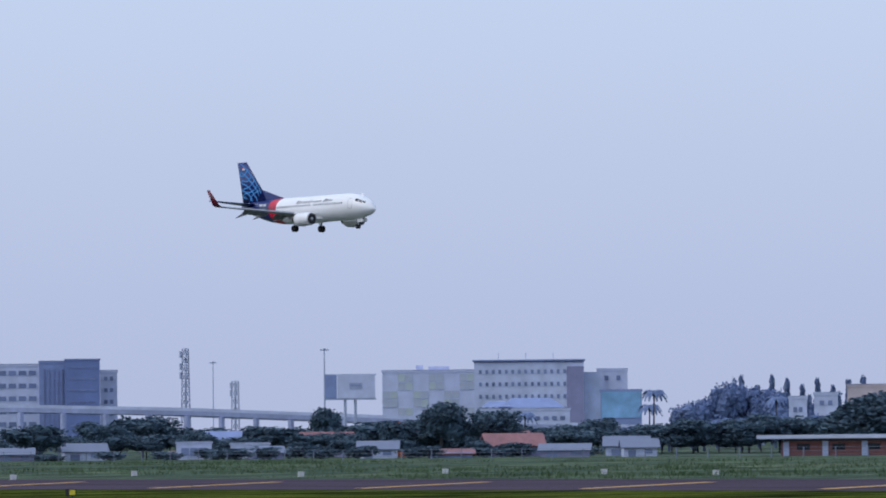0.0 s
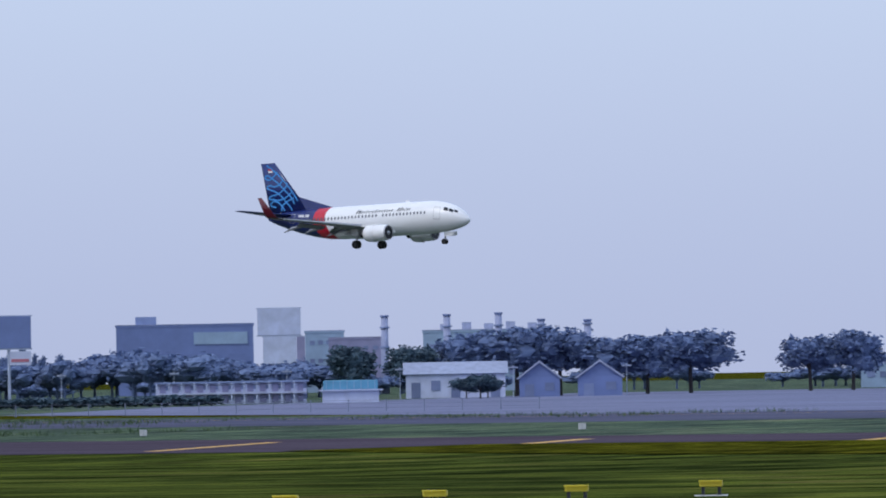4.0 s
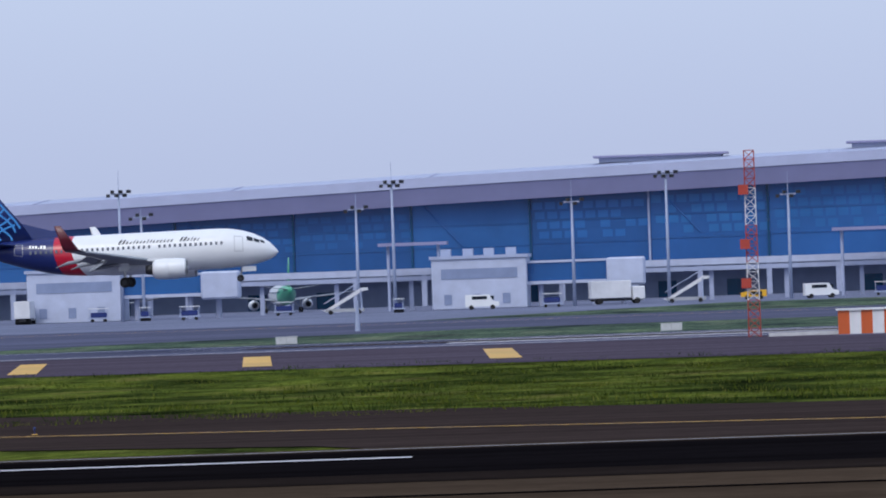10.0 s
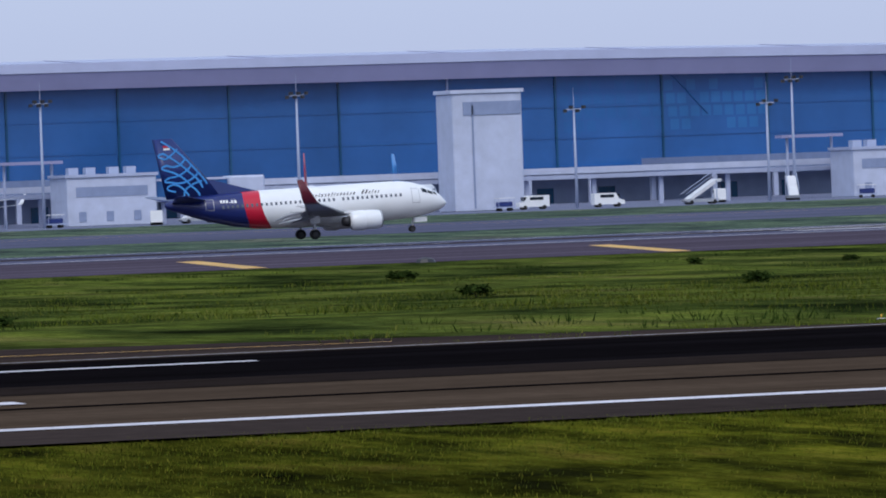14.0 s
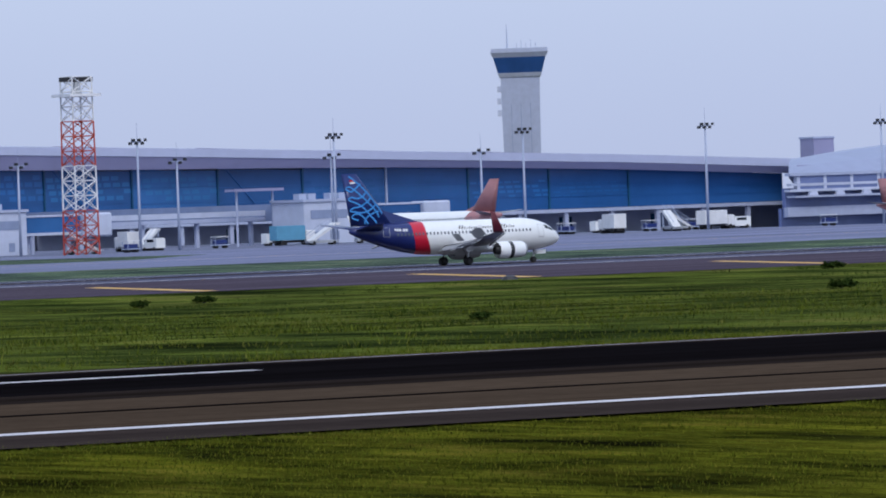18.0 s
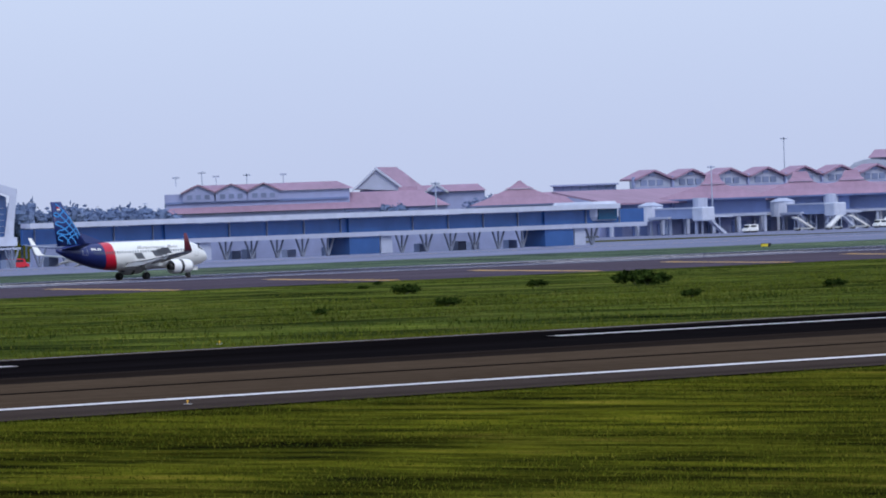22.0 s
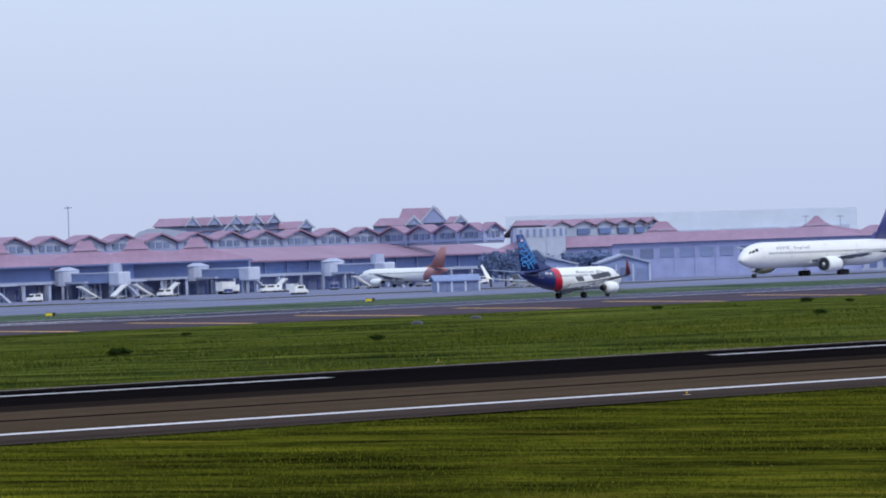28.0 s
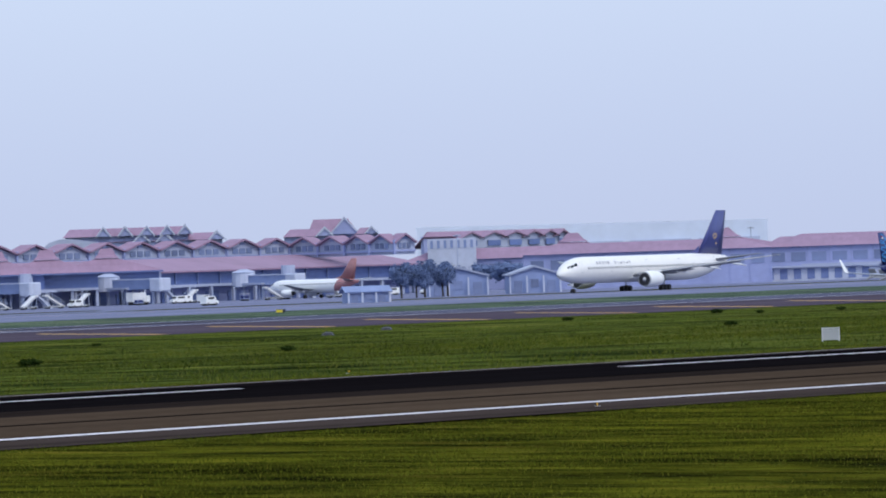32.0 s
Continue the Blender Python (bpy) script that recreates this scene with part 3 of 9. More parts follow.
    for x, y, z, chord, thick, lean in sec:
        rings.append([(x - d, k, z) for d, k in [(d, k if i <= 7 else k * 1.8) for i, (d, k) in enumerate(foil(chord, thick))]])
    fin = part("fin", loft(bmesh.new(), rings), g("fin_paint", WHITE_PAINT), plane, smooth=True)
    x0, x1 = nose - f[0] + g("dorsal", 3.5), nose - f[0] - 1.2
    top = f[1] + (f[4] - f[1]) * g("dorsal_top", 0.22)
    bm = loft(bmesh.new(), [[(x0, -0.03, f[1] + 0.05), (x0, 0.03, f[1] + 0.05), (x0 - 0.1, 0.0, f[1] + 0.1)],
                            [(x1 + 0.6, -0.16, f[1]), (x1 + 0.6, 0.16, f[1]), (x1 - 0.3, 0.0, top)]])
    part("dorsal_fin", bm, g("fin_paint", WHITE_PAINT), plane)
    # nose gear
    nx_ = nose - g("nose_gear_at")
    part("nose_gear_leg", tube(bmesh.new(), (nx_, 0, g("nose_wheel_r")), (nx_ + 0.25, 0, axis - H * 0.42), 0.09, 0.11, 8), GREY_METAL, plane)
    for o in (-1, 1):
        wheel(plane, nx_, o * g("nose_wheel_r") * 0.55, g("nose_wheel_r"), g("nose_wheel_r") * 0.55)
        block("nose_gear_door", (1.3, 0.04, 0.5), (nx_ + 0.9, o * 0.42, axis - H / 2 - 0.12), g("paint_plain", WHITE_PAINT), plane)
    # wing-body fairing
    bm = loft(bmesh.new(), [[(wx + q, r * W * 0.46 * math.cos(2 * math.pi * i / 16), wz - 0.25 + r * 0.75 * math.sin(2 * math.pi * i / 16)) for i in range(16)]
                            for q, r in ((1.2, 0.2), (0.2, 0.8), (-root * 0.3, 1.0), (-root * 0.9, 1.0), (-root * 1.25, 0.7), (-root * 1.5, 0.2))])
    part("belly_fairing", bm, g("belly_paint", g("paint_plain", WHITE_PAINT)), plane, smooth=True)
    # windows, doors and cockpit glass
    wa = g("window_angle", 16)
    sides = (1, -1)
    for side in sides:
        bm0 = decal(bmesh.new(), st, 0.0, 12.0, 12.22, wa - 4.6, wa + 4.6, side, n=2)
        first = None
        d = g("windows_from")
        if g("window_band", False):
            band = bmesh.new()
            while d < g("windows_to"):
                decal(band, st, nose, d, d + 0.24, wa - 5.5, wa + 5.5, side, n=2)
                d += g("window_step", 0.508)
            part("window_band", band, CABIN_GLASS, plane)["kind"] = "stuff"
            bm0.free()
        while d < g("windows_to"):
            if not any(a < d < b for a, b in g("window_gaps", ())):
                if first is None:
                    first = part("cabin_window", bm0, CABIN_GLASS, plane)
                    first.matrix_basis = Matrix.Translation((nose - d + 12.12, 0, 0))
                else:
                    again(first, Matrix.Translation((nose - d + 12.12, 0, 0)), plane)
            d += g("window_step", 0.508)
        for d0 in g("doors"):
            bm = bmesh.new()
            ph = 0.03
            for a, b, lo, hi in ((d0, d0 + 0.045, -9, 41), (d0 + 0.82, d0 + 0.865, -9, 41), (d0, d0 + 0.86, 39, 41), (d0, d0 + 0.86, -10, -8)):
                decal(bm, st, nose, a, b, lo, hi, side, n=4)
            part("cabin_door", bm, g("door_line", GREY_METAL), plane)
        for a, b, lo, hi in g("cockpit", ((0.50, 0.66, 30, 46), (0.69, 0.86, 29, 47), (0.36, 0.48, 36, 52))):
            k = W / 3.76
            bm = decal(bmesh.new(), st, nose, a * W * 0.9, b * W * 0.9, lo, hi, side, n=2, shear=-0.08 * k)
            part("cockpit_window", bm, GLASS_DARK, plane)
    return plane, st


B737 = dict(width=3.76, height=3.96, axis=3.33, wing_z=2.25, root=6.6, tip=1.6, sweep=27, dihedral=6, engine_y=4.83, engine_r=1.0, engine_z=1.62, engine_length=3.3,
            tail_half=6.35, tail_root=3.9, tail_tip=1.2, tail_z=4.55, track=2.62, wheel_r=0.51, nose_wheel_r=0.34, nose_gear_at=3.85, fin_paint=WHITE_PAINT)
SMALL_JET = dict(B737, length=29.8, nose=14.95, half_span=14.3, wing_at=10.4, engine_at=8.6, tail_at=25.2, fin=(23.7, 5.0, 5.9, 28.6, 11.15, 2.1), winglet=2.5,
                 windows_from=5.4, windows_to=24.2, window_gaps=((11.6, 12.4),), doors=(3.3, 25.0), flaps=32, dorsal=4.4, dorsal_top=0.30)
NAVY, RED = (0.012, 0.022, 0.125), (0.50, 0.010, 0.035)
landing_paint = livery("white_red_navy_livery", (0.80, 0.81, 0.82), [(-5.1, 0.30, -0.17, RED), (-6.9, 0.22, -0.12, NAVY)])
lander, lander_skin = aircraft("landing_airliner", pose(0, 670.2, -2.4), "white twin-engined airliner with red band and navy tail, wheels down",
                               dict(SMALL_JET, paint=landing_paint, fin_paint=NAVY_PAINT, winglet_paint=MAROON_PAINT, fairing_paint=WING_GREY, tailplane_paint=NAVY_PAINT))


# ---- other aircraft ----
def plain_livery(name, colour=(0.80, 0.81, 0.82)):
    return livery(name, colour, [])


LONG_JET = dict(B737, length=41.0, nose=20.6, half_span=16.6, wing_at=14.2, engine_at=12.2, engine_z=1.55, engine_r=1.05, tail_at=36.2, fin=(34.2, 5.0, 6.4, 39.4, 12.5, 2.3), winglet=2.5,
                windows_from=6.0, windows_to=35, window_gaps=((15.5, 16.4),), doors=(3.4, 36.0), nose_gear_at=3.9, flaps=6)
A320 = dict(B737, length=36.4, width=3.95, height=4.14, axis=3.75, nose=17.9, half_span=16.6, wing_at=12.2, wing_z=2.6, engine_at=10.6, engine_z=1.75, engine_r=1.12, engine_y=5.75, engine_length=4.0,
            tail_at=31.2, tail_z=5.0, fin=(28.6, 5.6, 6.2, 33.6, 11.76, 2.3), windows_from=6.0, windows_to=30, window_step=0.53, doors=(4.4, 31.0), nose_gear_at=5.1, track=3.8, wheel_r=0.58, flaps=4, dorsal=2.0)
B777 = dict(length=72.5, width=6.2, height=6.2, axis=5.3, nose=36.4, half_span=31.0, root=13.5, tip=2.2, sweep=33, wing_at=25.5, wing_z=3.6, dihedral=7, engine_y=9.6, engine_r=1.95, engine_z=2.7, engine_length=6.4, engine_at=21.5,
            tail_at=62.5, tail_half=10.7, tail_root=7.5, tail_tip=2.4, tail_z=6.6, track=5.5, wheel_r=0.67, nose_wheel_r=0.54, nose_gear_at=5.9, bogie=(-1.45, 0.0, 1.45), fin=(59.0, 8.0, 11.0, 68.0, 18.5, 4.4),
            windows_from=8, windows_to=62, window_step=0.533, doors=(5.6, 17.5, 33, 47, 63), flaps=5, dorsal=3.0, window_angle=8)


def glyphs(plane, st, nose, d0, a0, h, marks, gap, material, sides=(1, -1), lean=0.25, name="lettering"):
    """Plain slanted bars that stand for writing on the fuselage: marks are (width, share of the height h)."""
    for side in sides:
        d = d0
        for w, tall in marks:
            if tall:
                part(name, decal(bmesh.new(), st, nose, d, d + w, a0, a0 + h * tall, side, 0.05, 3, lean * tall * (1 if side == 1 else -1)), material, plane)
            d += w + gap


def fin_side_z(spec, z):
    f = spec["fin"]
    k = (z - f[1]) / (f[4] - f[1])
    return f[0] + (f[3] - f[0]) * k, f[2] + (f[5] - f[2]) * k


def on_fin(plane, spec, name, material, ribbons, wide=0.2):
    """Ribbons on both faces of the fin: polylines of (share of chord from the leading edge, share of height)."""
    f, nose = spec["fin"], spec["nose"]
    for side in (-1, 1):
        bm = bmesh.new()
        for pts in ribbons:
            prev = None
            P = []
            for c, v in pts:
                z = f[1] + (f[4] - f[1]) * v
                le, ch = fin_side_z(spec, z)
                thick = 0.10 * ch * 0.5 * (1.48 * math.sqrt(max(0.02, c)) - 1.5 * c + 0.02) * 1.55 + 0.06
                P.append(Vector((nose - le - ch * c, side * thick, z)))
            for a, b in zip(P, P[1:]):
                w = (b - a).cross(Vector((0, 1, 0))).normalized() * wide / 2
                bm.faces.new([bm.verts.new(v) for v in (a - w, a + w, b + w, b - w)])
        part(name, bm, material, plane)


def disc_pts(cx, cz, r, n=10, squash=1.0):
    return [(cx + r * math.cos(2 * math.pi * i / n), cz + r * squash * math.sin(2 * math.pi * i / n)) for i in range(n + 1)]


# the lander's woven sky-blue tail pattern, dark lettering and registration bar
def swing(p, n=9):
    """A smooth curve through three points."""
    (ax, ay), (bx, by), (cx, cy) = p
    mx, my = 2 * bx - (ax + cx) / 2, 2 * by - (ay + cy) / 2
    return [((1 - t) ** 2 * ax + 2 * t * (1 - t) * mx + t * t * cx, (1 - t) ** 2 * ay + 2 * t * (1 - t) * my + t * t * cy) for t in (i / n for i in range(n + 1))]


weave = [swing(p) for p in (((0.62, 0.96), (0.24, 0.78), (0.10, 0.52)), ((0.10, 0.52), (0.08, 0.34), (0.10, 0.22)), ((0.74, 0.76), (0.46, 0.62), (0.30, 0.44)), ((0.30, 0.44), (0.22, 0.30), (0.24, 0.16)),
                            ((0.80, 0.47), (0.55, 0.37), (0.44, 0.20)), ((0.44, 0.20), (0.38, 0.10), (0.40, 0.03)), ((0.82, 0.24), (0.66, 0.20), (0.58, 0.04)),
                            ((0.74, 0.66), (0.52, 0.72), (0.16, 0.82)), ((0.76, 0.56), (0.50, 0.54), (0.14, 0.66)), ((0.80, 0.36), (0.52, 0.40), (0.12, 0.54)), ((0.80, 0.28), (0.52, 0.27), (0.12, 0.40)), ((0.66, 0.04), (0.52, 0.18), (0.14, 0.28)),
                            ((0.74, 0.76), (0.93, 0.72), (0.74, 0.66)), ((0.76, 0.56), (0.92, 0.52), (0.80, 0.47)), ((0.80, 0.36), (0.94, 0.30), (0.80, 0.28)), ((0.82, 0.24), (0.93, 0.17), (0.78, 0.12)))]
on_fin(lander, SMALL_JET, "woven_pattern", SKY_PAINT, weave, 0.19)
# thin bars: a short upright for every stroke of the name, taller at its two capitals
strokes = [(0.09, 0.55), (0.13, 0.55), (0.08, 0.8), (0.12, 0.55), (0.16, 0.95), (0.16, 1.0), (0.3, 0), (0.14, 0.55), (0.12, 0.5), (0.13, 0.55), (0.13, 0.55), (0.14, 0.55), (0.12, 0.5), (0.08, 0.75), (0.08, 0.8), (0.13, 0.55), (0.12, 0.55), (0.13, 0.55),
           (0.08, 0.8), (0.12, 0.5), (0.13, 0.55), (0.17, 0.95), (0.17, 1.0)]
glyphs(lander, lander_skin, 14.95, 7.7, 27, 15, strokes, 0.22, INK, lean=0.3)
glyphs(lander, lander_skin, 14.95, 22.7, 22, 12, [(0.24, 1), (0.2, 1), (0.12, 0.3), (0.2, 1), (0.2, 1), (0.2, 1)], 0.1, WHITE_PAINT, lean=0.0, name="registration_bar")
on_fin(lander, SMALL_JET, "flag_patch", WHITE_PAINT, [[(0.42, 0.83), (0.66, 0.83)]], 0.22)
on_fin(lander, SMALL_JET, "flag_patch", RED_PAINT, [[(0.40, 0.87), (0.64, 0.87)]], 0.2)
# spoilers that rise after touchdown
spoilers = []
for side in (-1, 1):
    for y in (3.2, 5.9, 7.7, 9.4):
        bm = box(bmesh.new(), -0.55, 0, 0.03, 1.1, 1.5, 0.06)
        sp = part("spoiler", bm, GREY_METAL, lander)
        x = 14.95 - 10.4 - math.tan(radians(27)) * y - (4.3 if y < 5.1 else 2.2)
        sp.matrix_basis = pose(x, side * y, 2.25 + math.tan(radians(6)) * y + 0.28)
        spoilers.append((sp, sp.matrix_basis.copy()))
# reverser sleeves that slide back after touchdown
sleeves = []
for side in (-1, 1):
    bm = loft(bmesh.new(), [[(q, side * 4.83 + r * math.cos(2 * math.pi * i / 20), 1.62 + r * math.sin(2 * math.pi * i / 20)) for i in range(20)] for q, r in ((4.55, 1.02), (4.5, 1.035), (3.4, 0.95), (3.2, 0.86))], caps=False)
    sl = part("reverser_sleeve", bm, WHITE_PAINT, lander, smooth=True)
    part("reverser_cascade", tube(bmesh.new(), (4.53, side * 4.83, 1.62), (3.95, side * 4.83, 1.62), 1.012, 0.978, 20, False), DARK_METAL, lander)
    sleeves.append(sl)


def red_emblem(plane, spec, material, cx=0.5, v=0.5):
    rib = [disc_pts(cx - 0.05, v, 0.12, 12, 0.6)] + [[(cx + 0.06, v + 0.035 * k), (cx + 0.20, v + 0.075 * k), (cx + 0.36, v + 0.09 * k + 0.02)] for k in (-2, -1, 0, 1, 2)]
    on_fin(plane, spec, "emblem", material, rib + [disc_pts(cx - 0.05, v, 0.05, 10, 0.6)], 0.36)


def lion_jet(m, label, fin_paint, emblem):
    spec = dict(LONG_JET, paint=plain_livery("white_fuselage_paint"), fin_paint=fin_paint, engine_paint=RED_PAINT, winglet_paint=RED_PAINT)
    p, st = aircraft("taxiing_airliner", m, label, spec, "airliners queuing on the taxiway")
    red_emblem(p, spec, emblem)
    glyphs(p, st, spec["nose"], 5.6, -3, 46, [(0.55, 1.0), (0.75, 0.24), (0.5, 0.72), (0.5, 0.72), (0.45, 0.2), (0.5, 0.72), (0.5, 0.72), (0.4, 0.62), (0.5, 0.72)], 0.24, RED_PAINT, lean=0.5)
    return p, spec, st


q1, _, _ = lion_jet(pose(-243, 858, -2.1, 0, 0, 180), "white airliner with red engines and red tail emblem", WHITE_PAINT, RED_PAINT)
q2, q2s, q2k = lion_jet(pose(-168, 858, -2.1, 0, 0, 180), "white airliner with orange tail and red engines", ORANGE_PAINT, WHITE_PAINT)
copy_thing(q1, pose(40.3, 858, -2.15, 0, 0, 180))
# yellow and white airliner
AMBER = (0.80, 0.43, 0.02)
ys_spec = dict(A320, paint=livery("white_yellow_livery", AMBER, [(13.6, -0.9, 0.25, (0.80, 0.79, 0.76)), (12.6, -1.6, 0.35, AMBER), (5.4, -2.6, 0.10, (0.80, 0.79, 0.76)), (-14.6, -1.4, 0.0, AMBER), (-16.2, -1.4, 0.0, (0.80, 0.79, 0.76))]), fin_paint=YELLOW_PAINT)
ys, ysk = aircraft("taxiing_airliner", pose(-350.5, 880, -2.15, 0, 0, 176), "white and yellow airliner with yellow nose and tail", ys_spec, "airliners queuing on the taxiway")
glyphs(ys, ysk, ys_spec["nose"], 4.2, -8, 22, [(0.3, 0.9), (0.25, 0.6), (0.3, 0.6), (0.25, 0.9), (0.3, 0.6), (0.3, 0.6), (0.25, 0.6), (0.3, 0.9), (0.15, 0.2), (0.3, 0.6), (0.35, 0.6), (0.4, 0.6)], 0.32, WHITE_PAINT, lean=0.3)
on_fin(ys, ys_spec, "lettering", WHITE_PAINT, [disc_pts(0.42 + 0.02 * k, 0.12 + 0.17 * k, 0.12, 10, 0.55) for k in range(5)], 0.3)

# airliners at the gates, nose to the building or to the runway
def gate_jet(m, label, fin_paint, spec=A320, size=1.0, winglet=None, aft=None):
    bands = [(aft[0], 0.5, 0.0, aft[1])] if aft else []
    s = dict(spec, paint=livery("gate_livery", (0.80, 0.81, 0.82), bands), fin_paint=fin_paint)
    s["window_band"] = True
    if winglet:
        s["winglet"], s["winglet_paint"] = 2.2, winglet
    p, st = aircraft("parked_airliner", m @ Matrix.Diagonal((size, size, size, 1)), label, s, "airliners at the gates")
    return p


TEAL_PAINT = surface("teal_paint", (0.05, 0.30, 0.48), 0.35)
LIME_PAINT = surface("lime_green_paint", (0.25, 0.60, 0.30), 0.35)
PURPLE_PAINT = surface("magenta_paint", (0.18, 0.02, 0.10), 0.4)
SALMON = (0.36, 0.165, 0.175)
SALMON_PAINT = surface("salmon_paint", SALMON, 0.4)
AT = lambda x, y, rz: pose(x, y, land(x, y) + 0.06, 0, 0, rz)
gate_jet(AT(-463, 1322, -72), "white airliner with green fin facing the runway", LIME_PAINT)
gate_jet(AT(-127, 1125, 82), "small white airliner with blue fin, nose to the gate", TEAL_PAINT, A320, 0.74, aft=(-9, (0.05, 0.30, 0.48)))
gate_jet(AT(-96, 1135, 100), "small white airliner with green tail, nose to the gate", GREEN_PAINT, A320, 0.78, aft=(-7, (0.08, 0.42, 0.22)))
gate_jet(AT(-223, 1072, 168), "white airliner with sky-blue fin at a gate", SKY_PAINT, A320, 0.9)
gate_jet(AT(28, 1120, 90), "white airliner with green fin at a gate", GREEN_PAINT, A320, 0.8)
gate_jet(AT(106, 1118, 86), "white airliner with sky-blue fin at a gate", SKY_PAINT, A320, 0.85, aft=(-9, (0.05, 0.30, 0.48)))
gate_jet(AT(258, 1100, 108), "white airliner with sky-blue fin and long wings", SKY_PAINT, LONG_JET, 0.95, WHITE_PAINT, (-15, (0.05, 0.35, 0.40)))
gate_jet(AT(322, 1095, 70), "white airliner with red and yellow fin at a gate", RED_PAINT, A320, 0.9)
gate_jet(AT(345, 1112, 60), "white airliner with sky-blue fin at a gate", SKY_PAINT, A320, 0.85)
gate_jet(AT(452, 1085, 118), "large white airliner at a gate", WHITE_PAINT, A320, 1.15)
gate_jet(AT(675, 1004, 104), "white airliner with salmon tail, nose to the gate", SALMON_PAINT, A320, 0.92, aft=(-10, SALMON))
gate_jet(AT(814, 1035, -62), "white airliner with brick red tail facing the runway", SALMON_PAINT, A320, 0.74, RED_PAINT, (-9, SALMON))
gate_jet(AT(844, 1035, -62), "white airliner with brick red tail facing the runway", SALMON_PAINT, A320, 0.74, RED_PAINT, (-9, SALMON))
gate_jet(AT(871, 1032, -60), "red, white and blue patterned airliner facing the runway", RED_PAINT, A320, 0.72, aft=(6, (0.10, 0.30, 0.55)))
gate_jet(AT(903, 1028, -58), "white airliner with green tail facing the runway", LIME_PAINT, A320, 0.72, aft=(-8, (0.10, 0.50, 0.30)))
gate_jet(AT(1657, 1210, 85), "white airliner with salmon tail by the old terminal", SALMON_PAINT, A320, 0.98, aft=(-10, SALMON))
gate_jet(AT(1915, 1190, 120), "white airliner beside the old terminal", WHITE_PAINT, A320, 1.0)
# turboprop with a magenta tail
prop = gate_jet(AT(-641, 1508, 172), "white commuter airliner with magenta fin", PURPLE_PAINT, A320, 0.72)
# big white taxiing airliner
NAVY2 = surface("deep_blue_paint", (0.05, 0.06, 0.22), 0.35)
wide_spec = dict(B777, paint=livery("white_wide_body_livery", (0.78, 0.77, 0.76), []), fin_paint=NAVY2, engine_paint=WHITE_PAINT)
wide, widek = aircraft("wide_body_airliner", pose(1361, 889, -2.2, 0, 0, 180), "large white airliner with deep blue fin", wide_spec, "airliners queuing on the taxiway")
glyphs(wide, widek, 36.4, 12, 24, 15, [(0.5, 1), (0.5, 1), (0.5, 1), (0.3, 1), (0.5, 1), (1.2, 0), (0.4, 1), (0.3, 0.6), (0.9, 0.5), (0.3, 0.9), (0.8, 0.5), (0.3, 1)], 0.7, surface("grey_lettering", (0.28, 0.28, 0.33), 0.5), lean=0.0)
on_fin(wide, wide_spec, "emblem", surface("gold_paint", (0.35, 0.25, 0.18), 0.5), [disc_pts(0.5, 0.42, 0.10, 10, 0.5), [(0.3, 0.25), (0.7, 0.25)]], 0.5)


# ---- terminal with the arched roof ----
# Haze blue is mixed into the roof, wall and steel colours below.
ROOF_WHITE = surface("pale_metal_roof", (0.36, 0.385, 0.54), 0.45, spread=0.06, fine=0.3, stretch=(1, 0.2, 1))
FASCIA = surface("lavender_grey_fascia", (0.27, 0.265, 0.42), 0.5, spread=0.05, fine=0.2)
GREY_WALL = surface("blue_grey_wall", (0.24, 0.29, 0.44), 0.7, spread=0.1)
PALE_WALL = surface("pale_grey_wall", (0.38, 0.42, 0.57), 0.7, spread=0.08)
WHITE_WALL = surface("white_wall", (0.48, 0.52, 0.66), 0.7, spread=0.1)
HAZE_SCREEN = surface("pale_lilac_screen", (0.26, 0.30, 0.49), 0.7, spread=0.12, fine=0.3)
SLATE_GREY = surface("slate_grey_panel", (0.16, 0.19, 0.28), 0.6, spread=0.08)
STEEL = surface("pale_steel", (0.36, 0.41, 0.56), 0.5, 0.0, spread=0.1)


def curtain_glass(name, deep, pale):
    m, nt, b = blank(name)
    info = nt.nodes.new("ShaderNodeObjectInfo")
    tone = ramp_node(nt, info.outputs["Random"], [(0.0, deep), (0.7, lift(deep, 1.25)), (1.0, pale)])
    cloud = ramp_node(nt, noise_node(nt, 0.06, 4, 0.6), [(0.3, (0.8,) * 3), (0.7, (1.15,) * 3)])
    nt.links.new(mul_node(nt, tone, cloud), b.inputs["Base Color"])
    b.inputs["Roughness"].default_value = 0.12
    b.inputs["Specular IOR Level"].default_value = 0.35
    return m


BLUE_GLASS = curtain_glass("blue_curtain_glass", (0.022, 0.085, 0.245), (0.032, 0.125, 0.320))
LINK_GLASS = surface("blue_concourse_glass", (0.030, 0.095, 0.30), 0.2, spread=0.12, fine=0.2, piece=0.15)
DARK_BLUE_GLASS = curtain_glass("dark_blue_glass", (0.010, 0.058, 0.125), (0.020, 0.088, 0.17))

HALL_Y = 1200.0
HALL = [(-250, 14.6), (-164, 17.2), (-73, 20.2), (5, 22.2), (96, 24.4), (213, 26.1), (295, 26.4), (397, 26.0), (489, 24.7), (584, 22.3), (683, 19.6), (742, 17.6), (853, 13.6), (905, 11.2)]


def hall_top(x):
    for (a, za), (b, zb) in zip(HALL, HALL[1:]):
        if a <= x <= b:
            k = (x - a) / (b - a)
            return za + (zb - za) * k
    return HALL[0][1] if x < HALL[0][0] else HALL[-1][1]


hall = thing("terminal_hall", pose(0, 0, 0), "long airport terminal with arched pale roof and blue glass front", "terminal")
N = 66
hx = [-250 + 1155 * i / N for i in range(N + 1)]
